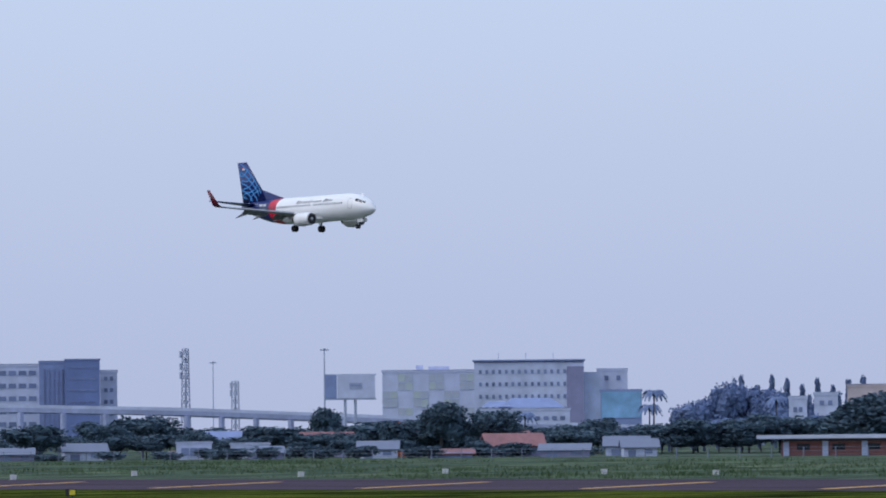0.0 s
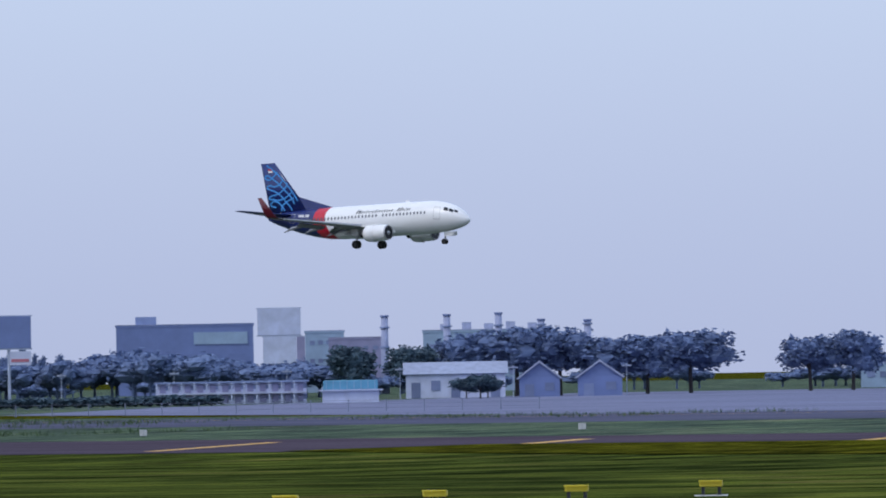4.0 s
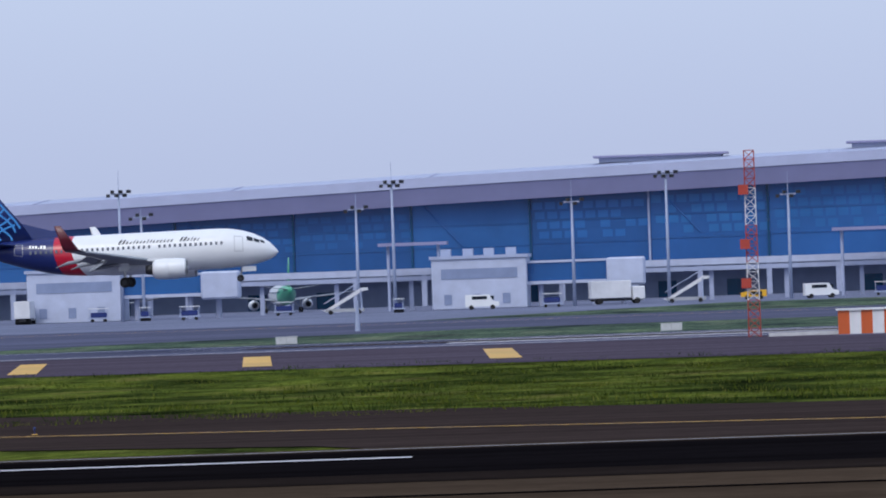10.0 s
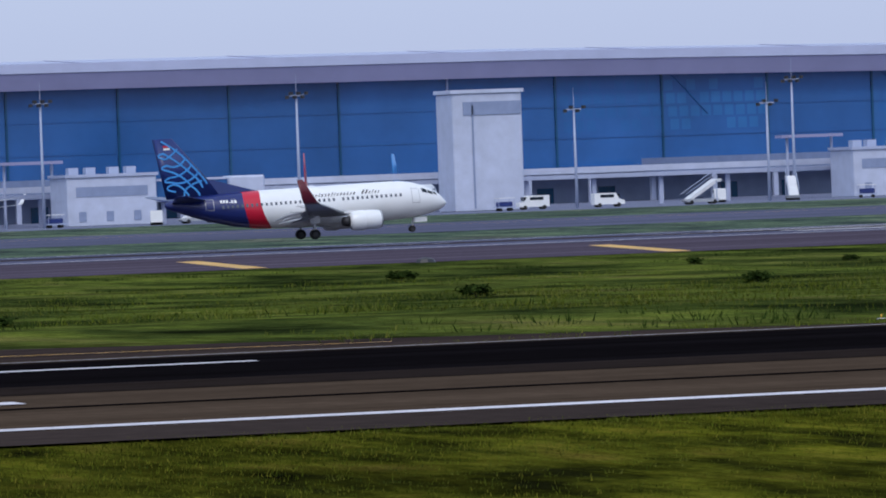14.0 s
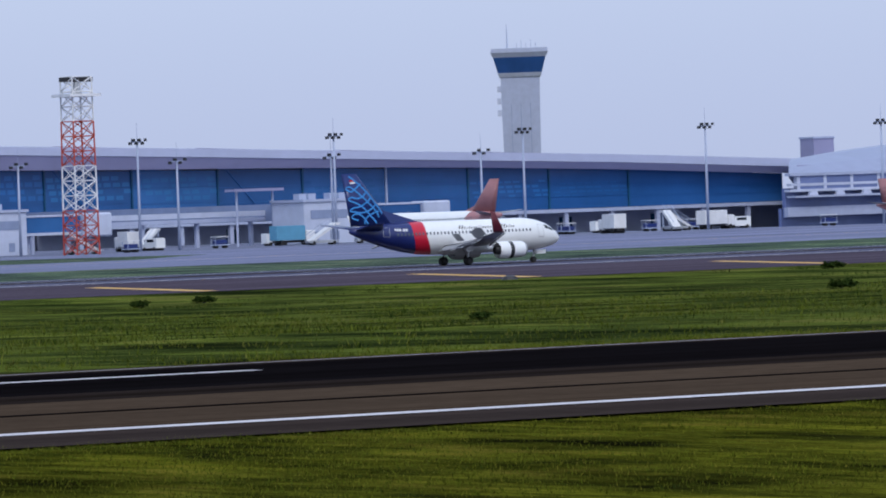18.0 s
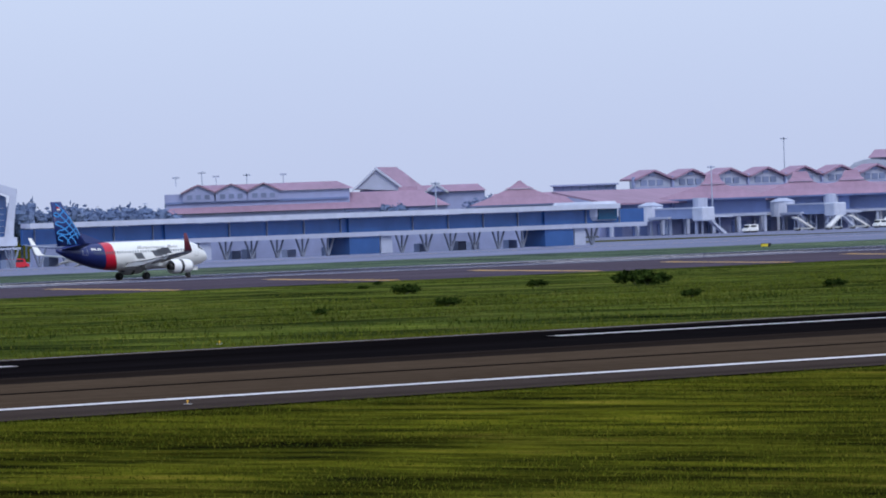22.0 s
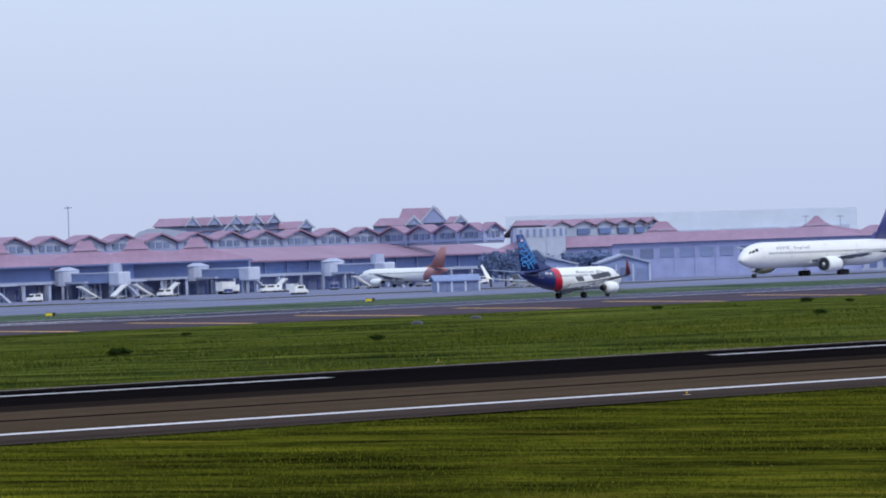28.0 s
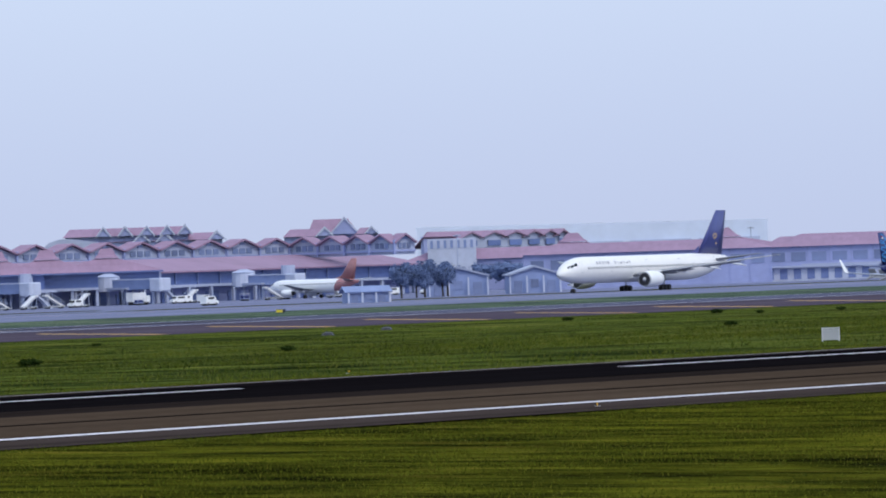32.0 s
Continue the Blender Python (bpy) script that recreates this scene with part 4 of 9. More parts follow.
# roof shell, fascia and the pale upper lip
bm = bmesh.new()
loft(bm, [[(x, HALL_Y - 4, hall_top(x) - 0.1), (x, HALL_Y + 25, hall_top(x) + 1.1), (x, HALL_Y + 60, hall_top(x) + 0.6), (x, HALL_Y + 95, hall_top(x) - 3), (x, HALL_Y + 95, hall_top(x) - 6), (x, HALL_Y - 2, hall_top(x) - 1.4)] for x in hx])
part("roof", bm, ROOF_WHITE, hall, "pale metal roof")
bm = bmesh.new()
loft(bm, [[(x, HALL_Y - 4.4, hall_top(x) - 1.7), (x, HALL_Y - 3.6, hall_top(x) - 1.7), (x, HALL_Y - 2.6, hall_top(x) - 4.6 + 1.6 * ease((x - 690) / 130)), (x, HALL_Y - 3.2, hall_top(x) - 4.7 + 1.6 * ease((x - 690) / 130))] for x in hx])
part("fascia", bm, FASCIA, hall, "lavender grey fascia")
bm = bmesh.new()
loft(bm, [[(x, HALL_Y - 4.6, hall_top(x) - 1.62), (x, HALL_Y - 3.4, hall_top(x) - 1.62), (x, HALL_Y - 3.4, hall_top(x) + 0.1), (x, HALL_Y - 4.3, hall_top(x) + 0.1)] for x in hx])
part("roof_edge", bm, ROOF_WHITE, hall)
for i in range(0, N, 2):
    x = hx[i]
    part("roof_rib", tube(bmesh.new(), (x, HALL_Y - 3.8, hall_top(x) + 0.05), (x, HALL_Y + 25, hall_top(x) + 1.15), 0.07, n=4), FASCIA, hall)
# back wall and dark interior
bm = bmesh.new()
loft(bm, [[(x, HALL_Y + 92, -4.8), (x, HALL_Y + 93, -4.8), (x, HALL_Y + 93, hall_top(x) - 4), (x, HALL_Y + 92, hall_top(x) - 4)] for x in hx])
part("back_wall", bm, GREY_WALL, hall)
# glass bays with mullions
GLASS_LOW = 4.0
bays = 55
low_at = lambda x: 4.0 - 1.6 * ease((x - 690) / 130)
for i in range(bays):
    x0, x1 = -245 + 1145 * i / bays, -245 + 1145 * (i + 1) / bays
    GLASS_LOW = low_at((x0 + x1) / 2)
    drop = 4.6 - 1.6 * ease((x0 - 690) / 130)
    zt0, zt1 = hall_top(x0) - drop, hall_top(x1) - drop
    zc = GLASS_LOW + 0.5 * (min(zt0, zt1) - GLASS_LOW)
    bm = sheet_of([(x0 + 0.2, HALL_Y, GLASS_LOW), (x1 - 0.2, HALL_Y, GLASS_LOW), (x1 - 0.2, HALL_Y, zt1), (x0 + 0.2, HALL_Y, zt0)], [(0, 1, 2, 3)])
    part("glass_bay", bm, BLUE_GLASS, hall)
    post = block("mullion", (0.32, 0.5, zt0 - GLASS_LOW), (x0, HALL_Y - 0.15, GLASS_LOW + (zt0 - GLASS_LOW) / 2), STEEL if i % 5 == 0 else DARK_BLUE_GLASS, hall)
    for j in range(1, 3):
        z = GLASS_LOW + (min(zt0, zt1) - GLASS_LOW) * j / 3
        block("transom", (x1 - x0 - 0.5, 0.12, 0.10), ((x0 + x1) / 2, HALL_Y - 0.08, z), BLUE_GLASS, hall)
    if i % 2 == 0 and 4 < i < 50 and not 95 < x0 < 400:
        part("brace", tube(bmesh.new(), (x0 + 2, HALL_Y + 0.0, zt0), (x0 + 9, HALL_Y - 0.25, zt0 - 7.5), 0.16, n=6), BLUE_GLASS, hall)
# paler panes laid on the upper half of the opaque glass paint the bright windows beyond it
LATTICE_GLASS = curtain_glass("paler_lattice_glass", (0.022, 0.098, 0.275), (0.030, 0.140, 0.345))
pane_rng = random.Random(77)
for i in range(bays):
    x0 = -245 + 1145 * i / bays
    if 95 < x0 < 400 or i % 5 == 3:
        continue
    zt = min(hall_top(x0), hall_top(x0 + 20.8)) - 5.2
    low = low_at(x0 + 10)
    bm = bmesh.new()
    cw, ch = 20.0 / 9, (zt - low) * 0.6 / 4
    for c in range(9):
        for r_ in range(4):
            if pane_rng.random() < (0.22 if r_ < 3 else 0.4):
                continue
            px_, pz = x0 + 0.5 + cw * c + 0.35 * r_, zt - ch * (r_ + 1)
            bm.faces.new([bm.verts.new(v) for v in ((px_, HALL_Y - 0.05, pz + 0.25), (px_ + cw - 0.5, HALL_Y - 0.05, pz + 0.25), (px_ + cw - 0.5, HALL_Y - 0.05, pz + ch - 0.2), (px_, HALL_Y - 0.05, pz + ch - 0.2))])
    part("pane_lattice", bm, LATTICE_GLASS, hall)["kind"] = "stuff"
# lit lamps inside the hall
LAMP = bpy.data.materials.new("lit_hall_lamp")
LAMP.use_nodes = True
LAMP.node_tree.nodes["Principled BSDF"].inputs["Emission Color"].default_value = (1.0, 0.97, 0.9, 1)
LAMP.node_tree.nodes["Principled BSDF"].inputs["Emission Strength"].default_value = 0.8
for x, z in ((221.5, 17.6), (221.5, 16.9), (225.2, 18.3), (225.2, 17.6), (262, 17.4), (196, 14.6), (198, 14.6)):
    block("hall_lamp", (0.45, 0.1, 0.22), (x, HALL_Y - 0.1, z), LAMP, hall)
# service floor under the glass
block("service_floor_slab", (957, 10, 0.7), (231.5, HALL_Y - 4, 3.6), PALE_WALL, hall)
block("service_floor_slab", (192, 10, 0.7), (807, HALL_Y - 4, 2.0), PALE_WALL, hall)
block("service_wall", (957, 1.0, 8.2), (231.5, HALL_Y + 1, -0.5), GREY_WALL, hall)
block("service_wall", (192, 1.0, 5.6), (807, HALL_Y + 1, -0.8), PALE_WALL, hall)
for i in range(97):
    x = -244 + 12.0 * i
    hc = 8.0 if x < 708 else 5.6
    block("column", (0.9, 0.9, hc), (x, HALL_Y - 8.2, (3.4 if x < 708 else 1.8) - hc / 2), PALE_WALL, hall)
for i in range(96):
    if i % 3 != 1:
        block("service_door", (3.2, 0.2, 3.0), (-238 + 12.0 * i, HALL_Y + 0.42, -0.8), DARK_BLUE_GLASS, hall)
# roof plant and the flat boxes on the ridge
for x, w in ((-35, 22), (5, 12), (560, 14), (606, 16)):
    unit = thing("roof_plant", pose(x, HALL_Y + 24, hall_top(x) + 0.5), "pale flat roof plant box on the terminal roof", "roof plant", "roof plant boxes")
    block("housing", (w, 7, 0.9), (0, 0, 0.8), PALE_WALL, unit)
    block("cover", (w + 2, 9, 0.35), (0, 0, 1.4), FASCIA, unit)


def arch_front(name, m, w, hi, label, reverse=False, depth=70, legs=True):
    """A pier end: a white arched portal round a sloping glass wall. Its front looks to -y, its base is at z 0."""
    t = thing(name, m, label, "terminal")
    zl, zr = (hi * 0.84, hi * 0.80) if not reverse else (hi * 0.85, hi * 0.85)
    n = 14
    top = lambda k: (zl + (zr - zl) * k) + (hi - (zl + zr) / 2) * (1 - (2 * min(1, max(0, k)) - 1) ** 2)
    xs_ = [-w / 2 + w * i / n for i in range(n + 1)]
    z0 = hi * (0.335 if reverse else 0.37)
    fr = 1.7
    # portal ring
    outer = [(x, top(i / n)) for i, x in enumerate(xs_)]
    inner = [(x * (1 - 2 * fr / w), top(i / n) - fr * 0.9) for i, x in enumerate(xs_)]
    bm = bmesh.new()
    for ring_o, ring_i in ((outer, inner),):
        o = [(-w / 2 + 1.5, z0 - 1.6)] + ring_o + [(w / 2 - 1.5, z0 - 1.6)]
        i_ = [(-w / 2 + fr + 1.6, z0 + 0.4)] + ring_i + [(w / 2 - fr - 1.6, z0 + 0.4)]
        nO = len(o)
        f0 = [[bm.verts.new((x, y, z)) for x, z in q] for q, y in ((o, 0), (i_, 0), (i_, 3.0), (o, 3.0))]
        for a, b in ((0, 1), (1, 2), (2, 3), (3, 0)):
            for k in range(nO):
                j = (k + 1) % nO
                bm.faces.new((f0[a][k], f0[a][j], f0[b][j], f0[b][k]))
    bmesh.ops.recalc_face_normals(bm, faces=bm.faces)
    part("portal_frame", bm, WHITE_WALL, t, "white arched portal frame")
    cols = 9
    for i in range(cols):
        k0, k1 = i / cols, (i + 1) / cols
        x0, x1 = (-w / 2 + fr + 0.8) + (w - 2 * fr - 1.6) * k0, (-w / 2 + fr + 0.8) + (w - 2 * fr - 1.6) * k1
        bm = sheet_of([(x0 + 0.1, 2.0, z0 + 0.4), (x1 - 0.1, 2.0, z0 + 0.4), (x1 - 0.1, 3.0, top(k1) - fr), (x0 + 0.1, 3.0, top(k0) - fr)], [(0, 1, 2, 3)])
        part("pane", bm, LINK_GLASS if reverse else DARK_BLUE_GLASS, t)
        block("mullion", (0.2, 0.4, top(k0) - fr - z0), (x0, 2.3, z0 + (top(k0) - fr - z0) / 2), LINK_GLASS if reverse else DARK_BLUE_GLASS, t)
    for j in range(1, 6):
        z = z0 + (hi * 0.72 - z0) * j / 6
        block("transom", (w - 2 * fr - 3, 0.1, 0.12), (0, 2.0, z), GREY_WALL if reverse else DARK_BLUE_GLASS, t)
    # roof behind
    bm = bmesh.new()
    loft(bm, [[(x, y, top(i / n) - 0.2 + lift_) for i, x in enumerate(xs_)] + [(x, y, top(1 - i / n) - 1.2 + lift_) for i, x in enumerate(reversed(xs_))] for y, lift_ in ((0.6, 0.0), (depth, 0.0))])
    part("roof", bm, ROOF_WHITE, t)
    block("floor_slab", (w * 0.98, 5, 2.0), (0, 2.4, z0 - 0.75), WHITE_WALL, t)
    block("ledge", (w * 1.02, 9, 0.5), (0, 1.5, z0 - 2.4), PALE_WALL, t)
    block("lower_wall", (w * 0.9, 0.8, z0), (0, 6, z0 / 2 - 0.3), GREY_WALL if reverse else DARK_BLUE_GLASS, t)
    block("side_wall", (0.8, depth - 8, hi * 0.62), (-w / 2 + 1.4, depth / 2, hi * 0.31), PALE_WALL, t)
    block("side_wall", (0.8, depth - 8, hi * 0.58), (w / 2 - 1.4, depth / 2, hi * 0.29), PALE_WALL, t)
    for i in range(4 if reverse else 7):
        x = -w * 0.36 + w * 0.78 * i / 3 if reverse else -w * 0.42 + w * 0.84 * i / 6
        part("leg", tube(bmesh.new(), (x + (1.4 if reverse else -1.6), 1.2, 0), (x, 1.2, z0 - 1.2), 0.22 if reverse else 0.45, n=8), WHITE_WALL, t)
    if reverse:
        for i in range(5):
            block("doorway", (3.0, 0.3, 3.6), (-13 + 6.4 * i, 5.4, 2.0), (LINK_GLASS, DARK_BLUE_GLASS)[i % 2], t)
    return t


arch_front("north_pier_end", pose(-317, 1142, -2.2), 54, 22.6, "glass pier end in a white arched portal frame")
arch_front("south_pier_end", pose(1106.5, 1144.4, -4.5, 0, 0, -44), 36.5, 22.0, "glass pier end in a white arched portal frame", True, 40)

# northern pier roof between the portal and the hall
pier = thing("north_pier", pose(0, 0, 0), "pale curved pier roof over a blue glass wall", "terminal")
prof = [(-300, 1145, 19.6), (-285, 1147, 18.9), (-270, 1149, 17.7), (-255, 1152, 16.2), (-243, 1155, 14.4)]
bm = loft(bmesh.new(), [[(x, y, z), (x, y + 40, z + 1.5), (x, y + 40, z - 1), (x, y + 1.0, z - 0.7)] for x, y, z in prof])
part("roof", bm, ROOF_WHITE, pier)
bm = loft(bmesh.new(), [[(x, y + 1.5, -2.2), (x, y + 2.5, -2.2), (x, y + 2.5, z - 0.6), (x, y + 1.5, z - 0.6)] for x, y, z in prof])
part("wall", bm, PALE_WALL, pier)
slope = lambda x: 1144.8 + (x + 300) * 0.17
for r_ in range(4):
    for i in range(13):
        x = -288 + 3.75 * i
        z = 7.7 + 2.05 * r_
        top_z = 19.2 - (x + 290) ** 2 * 0.0021
        if z + 1.0 < top_z - 0.8:
            block("cladding_panel", (3.6, 0.3, 1.92), (x, slope(x), z), ROOF_WHITE, pier)
for i in range(7):
    x = -256 + 2.5 * i
    h_ = 0.6 + 0.42 * i
    block("window", (2.3, 0.3, h_), (x, slope(x) - 0.25, 7.0 + h_ / 2), DARK_BLUE_GLASS, pier)
for i in range(8):
    block("vent", (1.2, 1.2, 1.2), (-286 + 6 * i, slope(-286 + 6 * i) - 0.6, 6.9), PALE_WALL, pier)
# dark glass lounge below the cladding
for i in range(6):
    x = -288.6 + 3.3 * i
    block("lounge_pane", (3.1, 0.4, 4.6), (x, 1136, 4.4), DARK_BLUE_GLASS, pier)
    block("lounge_post", (0.5, 0.6, 6.0), (x - 1.65, 1136.2, -0.6 + 1.2), GREY_WALL, pier)
block("lounge_roof", (21, 10, 0.5), (-280.5, 1140.5, 7.0), SLATE_GREY, pier)
block("lounge_body", (19.6, 8, 8.6), (-280.5, 1141, 2.2), GREY_WALL, pier)
block("lounge_floor", (20.4, 9, 0.5), (-280.5, 1140, 1.9), PALE_WALL, pier)

# southern pier: pale curved roof over a row of windows
wing = thing("south_pier", pose(0, 0, 0), "long white pier with curved metal roof and window row", "terminal")
top_at = lambda x: 10.4 + (2.2 + 4.0 * math.sin(math.pi * min(1, max(0, (x - 838) / 386.0)) * 0.72)) * min(1.0, ((x - 863) / 34.0)) ** 0.55
WY, WL = 1150.0, 228.0
sx = [864 + WL * i / 24 for i in range(25)]
bm = loft(bmesh.new(), [[(x + 0.77 * d, WY + d, z) for d, z in ((-1, 8.0), (5, 8.4 + (top_at(x) - 8.4) * 0.5), (17, top_at(x)), (38, top_at(x) + 0.5), (60, 8.4), (60, 6.1), (1, 7.3))] for x in sx])
PIER_ROOF = surface("dull_lavender_metal_roof", (0.275, 0.305, 0.44), 0.5, spread=0.06, fine=0.3, stretch=(1, 0.2, 1))
part("roof", bm, PIER_ROOF, wing, smooth=False)
# The pane colour holds the pale blue of the haze.
PIER_PANE = surface("hazy_blue_pier_glass", (0.16, 0.205, 0.41), 0.25, spread=0.12, fine=0.2, piece=0.15)
WX = 864 + WL / 2
part("roof_seam", tube(bmesh.new(), (866 + 3.85, WY + 4.8, 8.4 + (top_at(866) - 8.4) * 0.5), (1000 + 3.85, WY + 4.8, 8.55 + (top_at(1000) - 8.4) * 0.5), 0.1, n=5), FASCIA, wing)
part("roof_seam", tube(bmesh.new(), (1000 + 3.85, WY + 4.8, 8.55 + (top_at(1000) - 8.4) * 0.5), (1090 + 3.85, WY + 4.8, 8.5 + (top_at(1090) - 8.4) * 0.5), 0.1, n=5), FASCIA, wing)
block("wall", (WL, 1.0, 6.2), (WX, WY + 2, 2.0), PIER_PANE, wing)
block("eave", (WL + 1, 1.8, 0.6), (WX, WY - 0.2, 7.9), PALE_WALL, wing)
block("sill", (WL + 1, 2.0, 0.55), (WX, WY, 4.55), WHITE_WALL, wing)
block("window_bar", (WL, 1.6, 0.55), (WX, WY, 5.75), WHITE_WALL, wing)
block("hood_band", (WL, 3.0, 0.4), (WX, WY - 0.6, 3.25), PALE_WALL, wing)
block("lower_fascia", (WL + 1, 1.4, 2.0), (WX, WY + 0.6, 0.1), PALE_WALL, wing)
block("lower_wall", (WL, 1.0, 7.0), (WX, WY + 3.5, -2.6), PIER_PANE, wing)
x = 866.0
while x < 1088:
    step = 7.1 + 1.5 * (x - 880) / 180
    block("pier_post", (0.75, 1.3, 3.4), (x, WY - 0.1, 6.2), WHITE_WALL, wing)
    block("window", (step - 0.6, 0.3, 1.75), (x + step / 2, WY - 0.55, 6.85), PIER_PANE, wing)
    block("window", (step - 0.6, 0.3, 0.95), (x + step / 2, WY - 0.55, 5.15), PIER_PANE, wing)
    part("hood_bracket", prism(bmesh.new(), [(-1.2, 3.4), (1.2, 3.4), (0.8, 4.3), (-0.8, 4.3)], 0.8, pose(x + step * 0.5, WY - 1.4, 0)), WHITE_WALL, wing)
    x += step
block("corner_pier", (2.6, 2.4, 9.6), (1091, WY - 0.4, 3.0), WHITE_WALL, wing)
block("service_door", (5.0, 0.4, 3.4), (1080, WY + 2.8, -3.0), LINK_GLASS, wing)
roof_box = thing("roof_plant", pose(921, 1215, 8.6), "pale plant house above the junction of the roofs", "roof plant", "roof plant boxes")
block("housing", (5.6, 5, 7.4), (0, 0, 3.7), FASCIA, roof_box)
block("cover", (6.0, 5.4, 0.4), (0, 0, 7.5), PALE_WALL, roof_box)


def gate_lounge(x):
    """A boarding lounge with three wavy white canopies over dark slots."""
    t = thing("gate_lounge", pose(x, WY - 16, land(x, WY - 16)), "boarding lounge with wavy white canopies over dark glass", "gate lounge", "gate lounges")
    g = land(x, WY - 16)
    block("body", (21, 9, 1.2 - g), (0, 7, (1.2 - g) / 2), PIER_PANE, t)
    for j, (z, y, w, ph) in enumerate(((1.6, 0.0, 23.5, 0.0), (3.2, 2.2, 23.0, 1.3), (4.9, 4.4, 21.0, 2.4))):
        pts = [(-w / 2 + w * i / 12, 0.75 * math.cos(i / 12 * 2 * math.pi + ph)) for i in range(13)]
        part("canopy", loft(bmesh.new(), [[(a, y, z + b - g), (a, y + 5.5, z + b + 0.3 - g), (a, y + 5.5, z + b + 0.1 - g), (a, y, z + b - 0.75 - g)] for a, b in pts]), WHITE_WALL, t, smooth=False)
        if j:
            block("glass_slot", (w - 3, 0.4, 1.5), (0, y + 1.6, z - 1.0 - g), LINK_GLASS, t)
    for a in (-8, 0, 8):
        block("roof_unit", (2.6, 1.8, 1.0), (a, 8, 6.0 - g), PALE_WALL, t)
        part("leg", tube(bmesh.new(), (a, 1.0, 0), (a, 1.0, 1.0 - g), 0.3, n=6), PALE_WALL, t)
    return t


for x in (908, 931, 954, 977, 1000):
    gate_lounge(x)

# the old concourse that links the piers: dark glass under a white roof edge
link = thing("link_concourse", pose(0, 0, 0), "low concourse with white roof edge and dark glass band", "terminal")
block("roof", (160, 15, 0.9), (1016, 938, 5.6), ROOF_WHITE, link)
block("roof_edge", (174, 1.2, 1.0), (1009.5, 930, 5.55), WHITE_WALL, link)
block("end_house", (9, 12, 4.0), (1094, 937, 4.6), WHITE_WALL, link, 0.8)
block("end_window", (6.0, 0.4, 2.2), (1094, 930.9, 3.9), DARK_BLUE_GLASS, link)
block("glass_band", (184, 0.6, 3.0), (1015, 932.2, 3.4), LINK_GLASS, link)
block("floor_slab", (170, 12, 0.9), (1022, 937, 1.6), PALE_WALL, link)
# Added screen in haze colour, in place of the open view under the floor.
block("inner_wall", (152, 0.6, 3.8), (1031, 962, -0.8), HAZE_SCREEN, link)
for i in range(17):
    block("fin", (0.16, 0.5, 3.0), (926 + 10.8 * i, 931.8, 3.4), SLATE_GREY, link)
for x in (966, 1019, 1079):
    block("stair_core", (9.0, 6, 7.3), (x, 934.4, 1.3), LINK_GLASS, link)
    block("core_door", (3.4, 0.5, 3.6), (x + 7.0, 932.0, -0.5), PALE_WALL, link)
for i in range(24):
    x = 921 + 7.4 * i
    if min(abs(x - q) for q in (966, 1019, 1079)) > 9:
        for lean in (-1.9, 0, 1.9):
            part("prop", tube(bmesh.new(), (x, 933.0, -2.7), (x + lean, 933.0, 1.3), 0.26, 0.2, 6), SLATE_GREY, link)
for i in range(18):
    block("stored_cart", (2.6, 1.6, 1.8 + 0.4 * (i % 3)), (926 + 9.7 * i, 944 + (i * 5 % 7), -1.9), (WHITE_WALL, GREY_WALL, SLATE_GREY)[i % 3], link)

# floodlight masts along the apron, two rows
def mast(name, h, label, heads=6):
    t = thing(name, Matrix(), label, "light mast", "apron light masts")
    part("pole", tube(bmesh.new(), (0, 0, 0), (0, 0, h), 0.30, 0.16, 8), STEEL, t, smooth=True)
    block("crown", (2.4, 0.5, 0.25), (0, 0, h - 0.1), STEEL, t)
    for i in range(heads):
        block("floodlight", (0.55, 0.5, 0.5), (-1.6 + 3.2 * i / (heads - 1), -0.25, h + (0.25 if i % 2 else -0.35)), DARK_METAL, t, rz=10 * i)
    part("aerial", tube(bmesh.new(), (0, 0, h), (0, 0, h + 3.4), 0.06, 0.03, 5), STEEL, t)
    return t


tall = mast("apron_light_mast", 20.0, "tall pale steel floodlight mast on the apron")
tall.matrix_basis = pose(-72.2, 1060, -2.2)
for k in (-4, -3, -2, -1, 1, 2, 3, 4, 5, 6, 7, 8, 9, 11, 12, 13, 14, 15, 16, 17, 18, 19, 20, 21, 22):
    x = -72.2 + 42.45 * k
    copy_thing(tall, pose(x, 1060, land(x, 1060)))
short = mast("gate_light_mast", 16.3, "shorter grey floodlight mast before the terminal", 4)
short.matrix_basis = pose(-145, 1062, -2.2)
for k in range(1, 27):
    x = -145 + 33.5 * k
    if not (290 < x < 330):
        copy_thing(short, pose(x, 1062, land(x, 1062)))


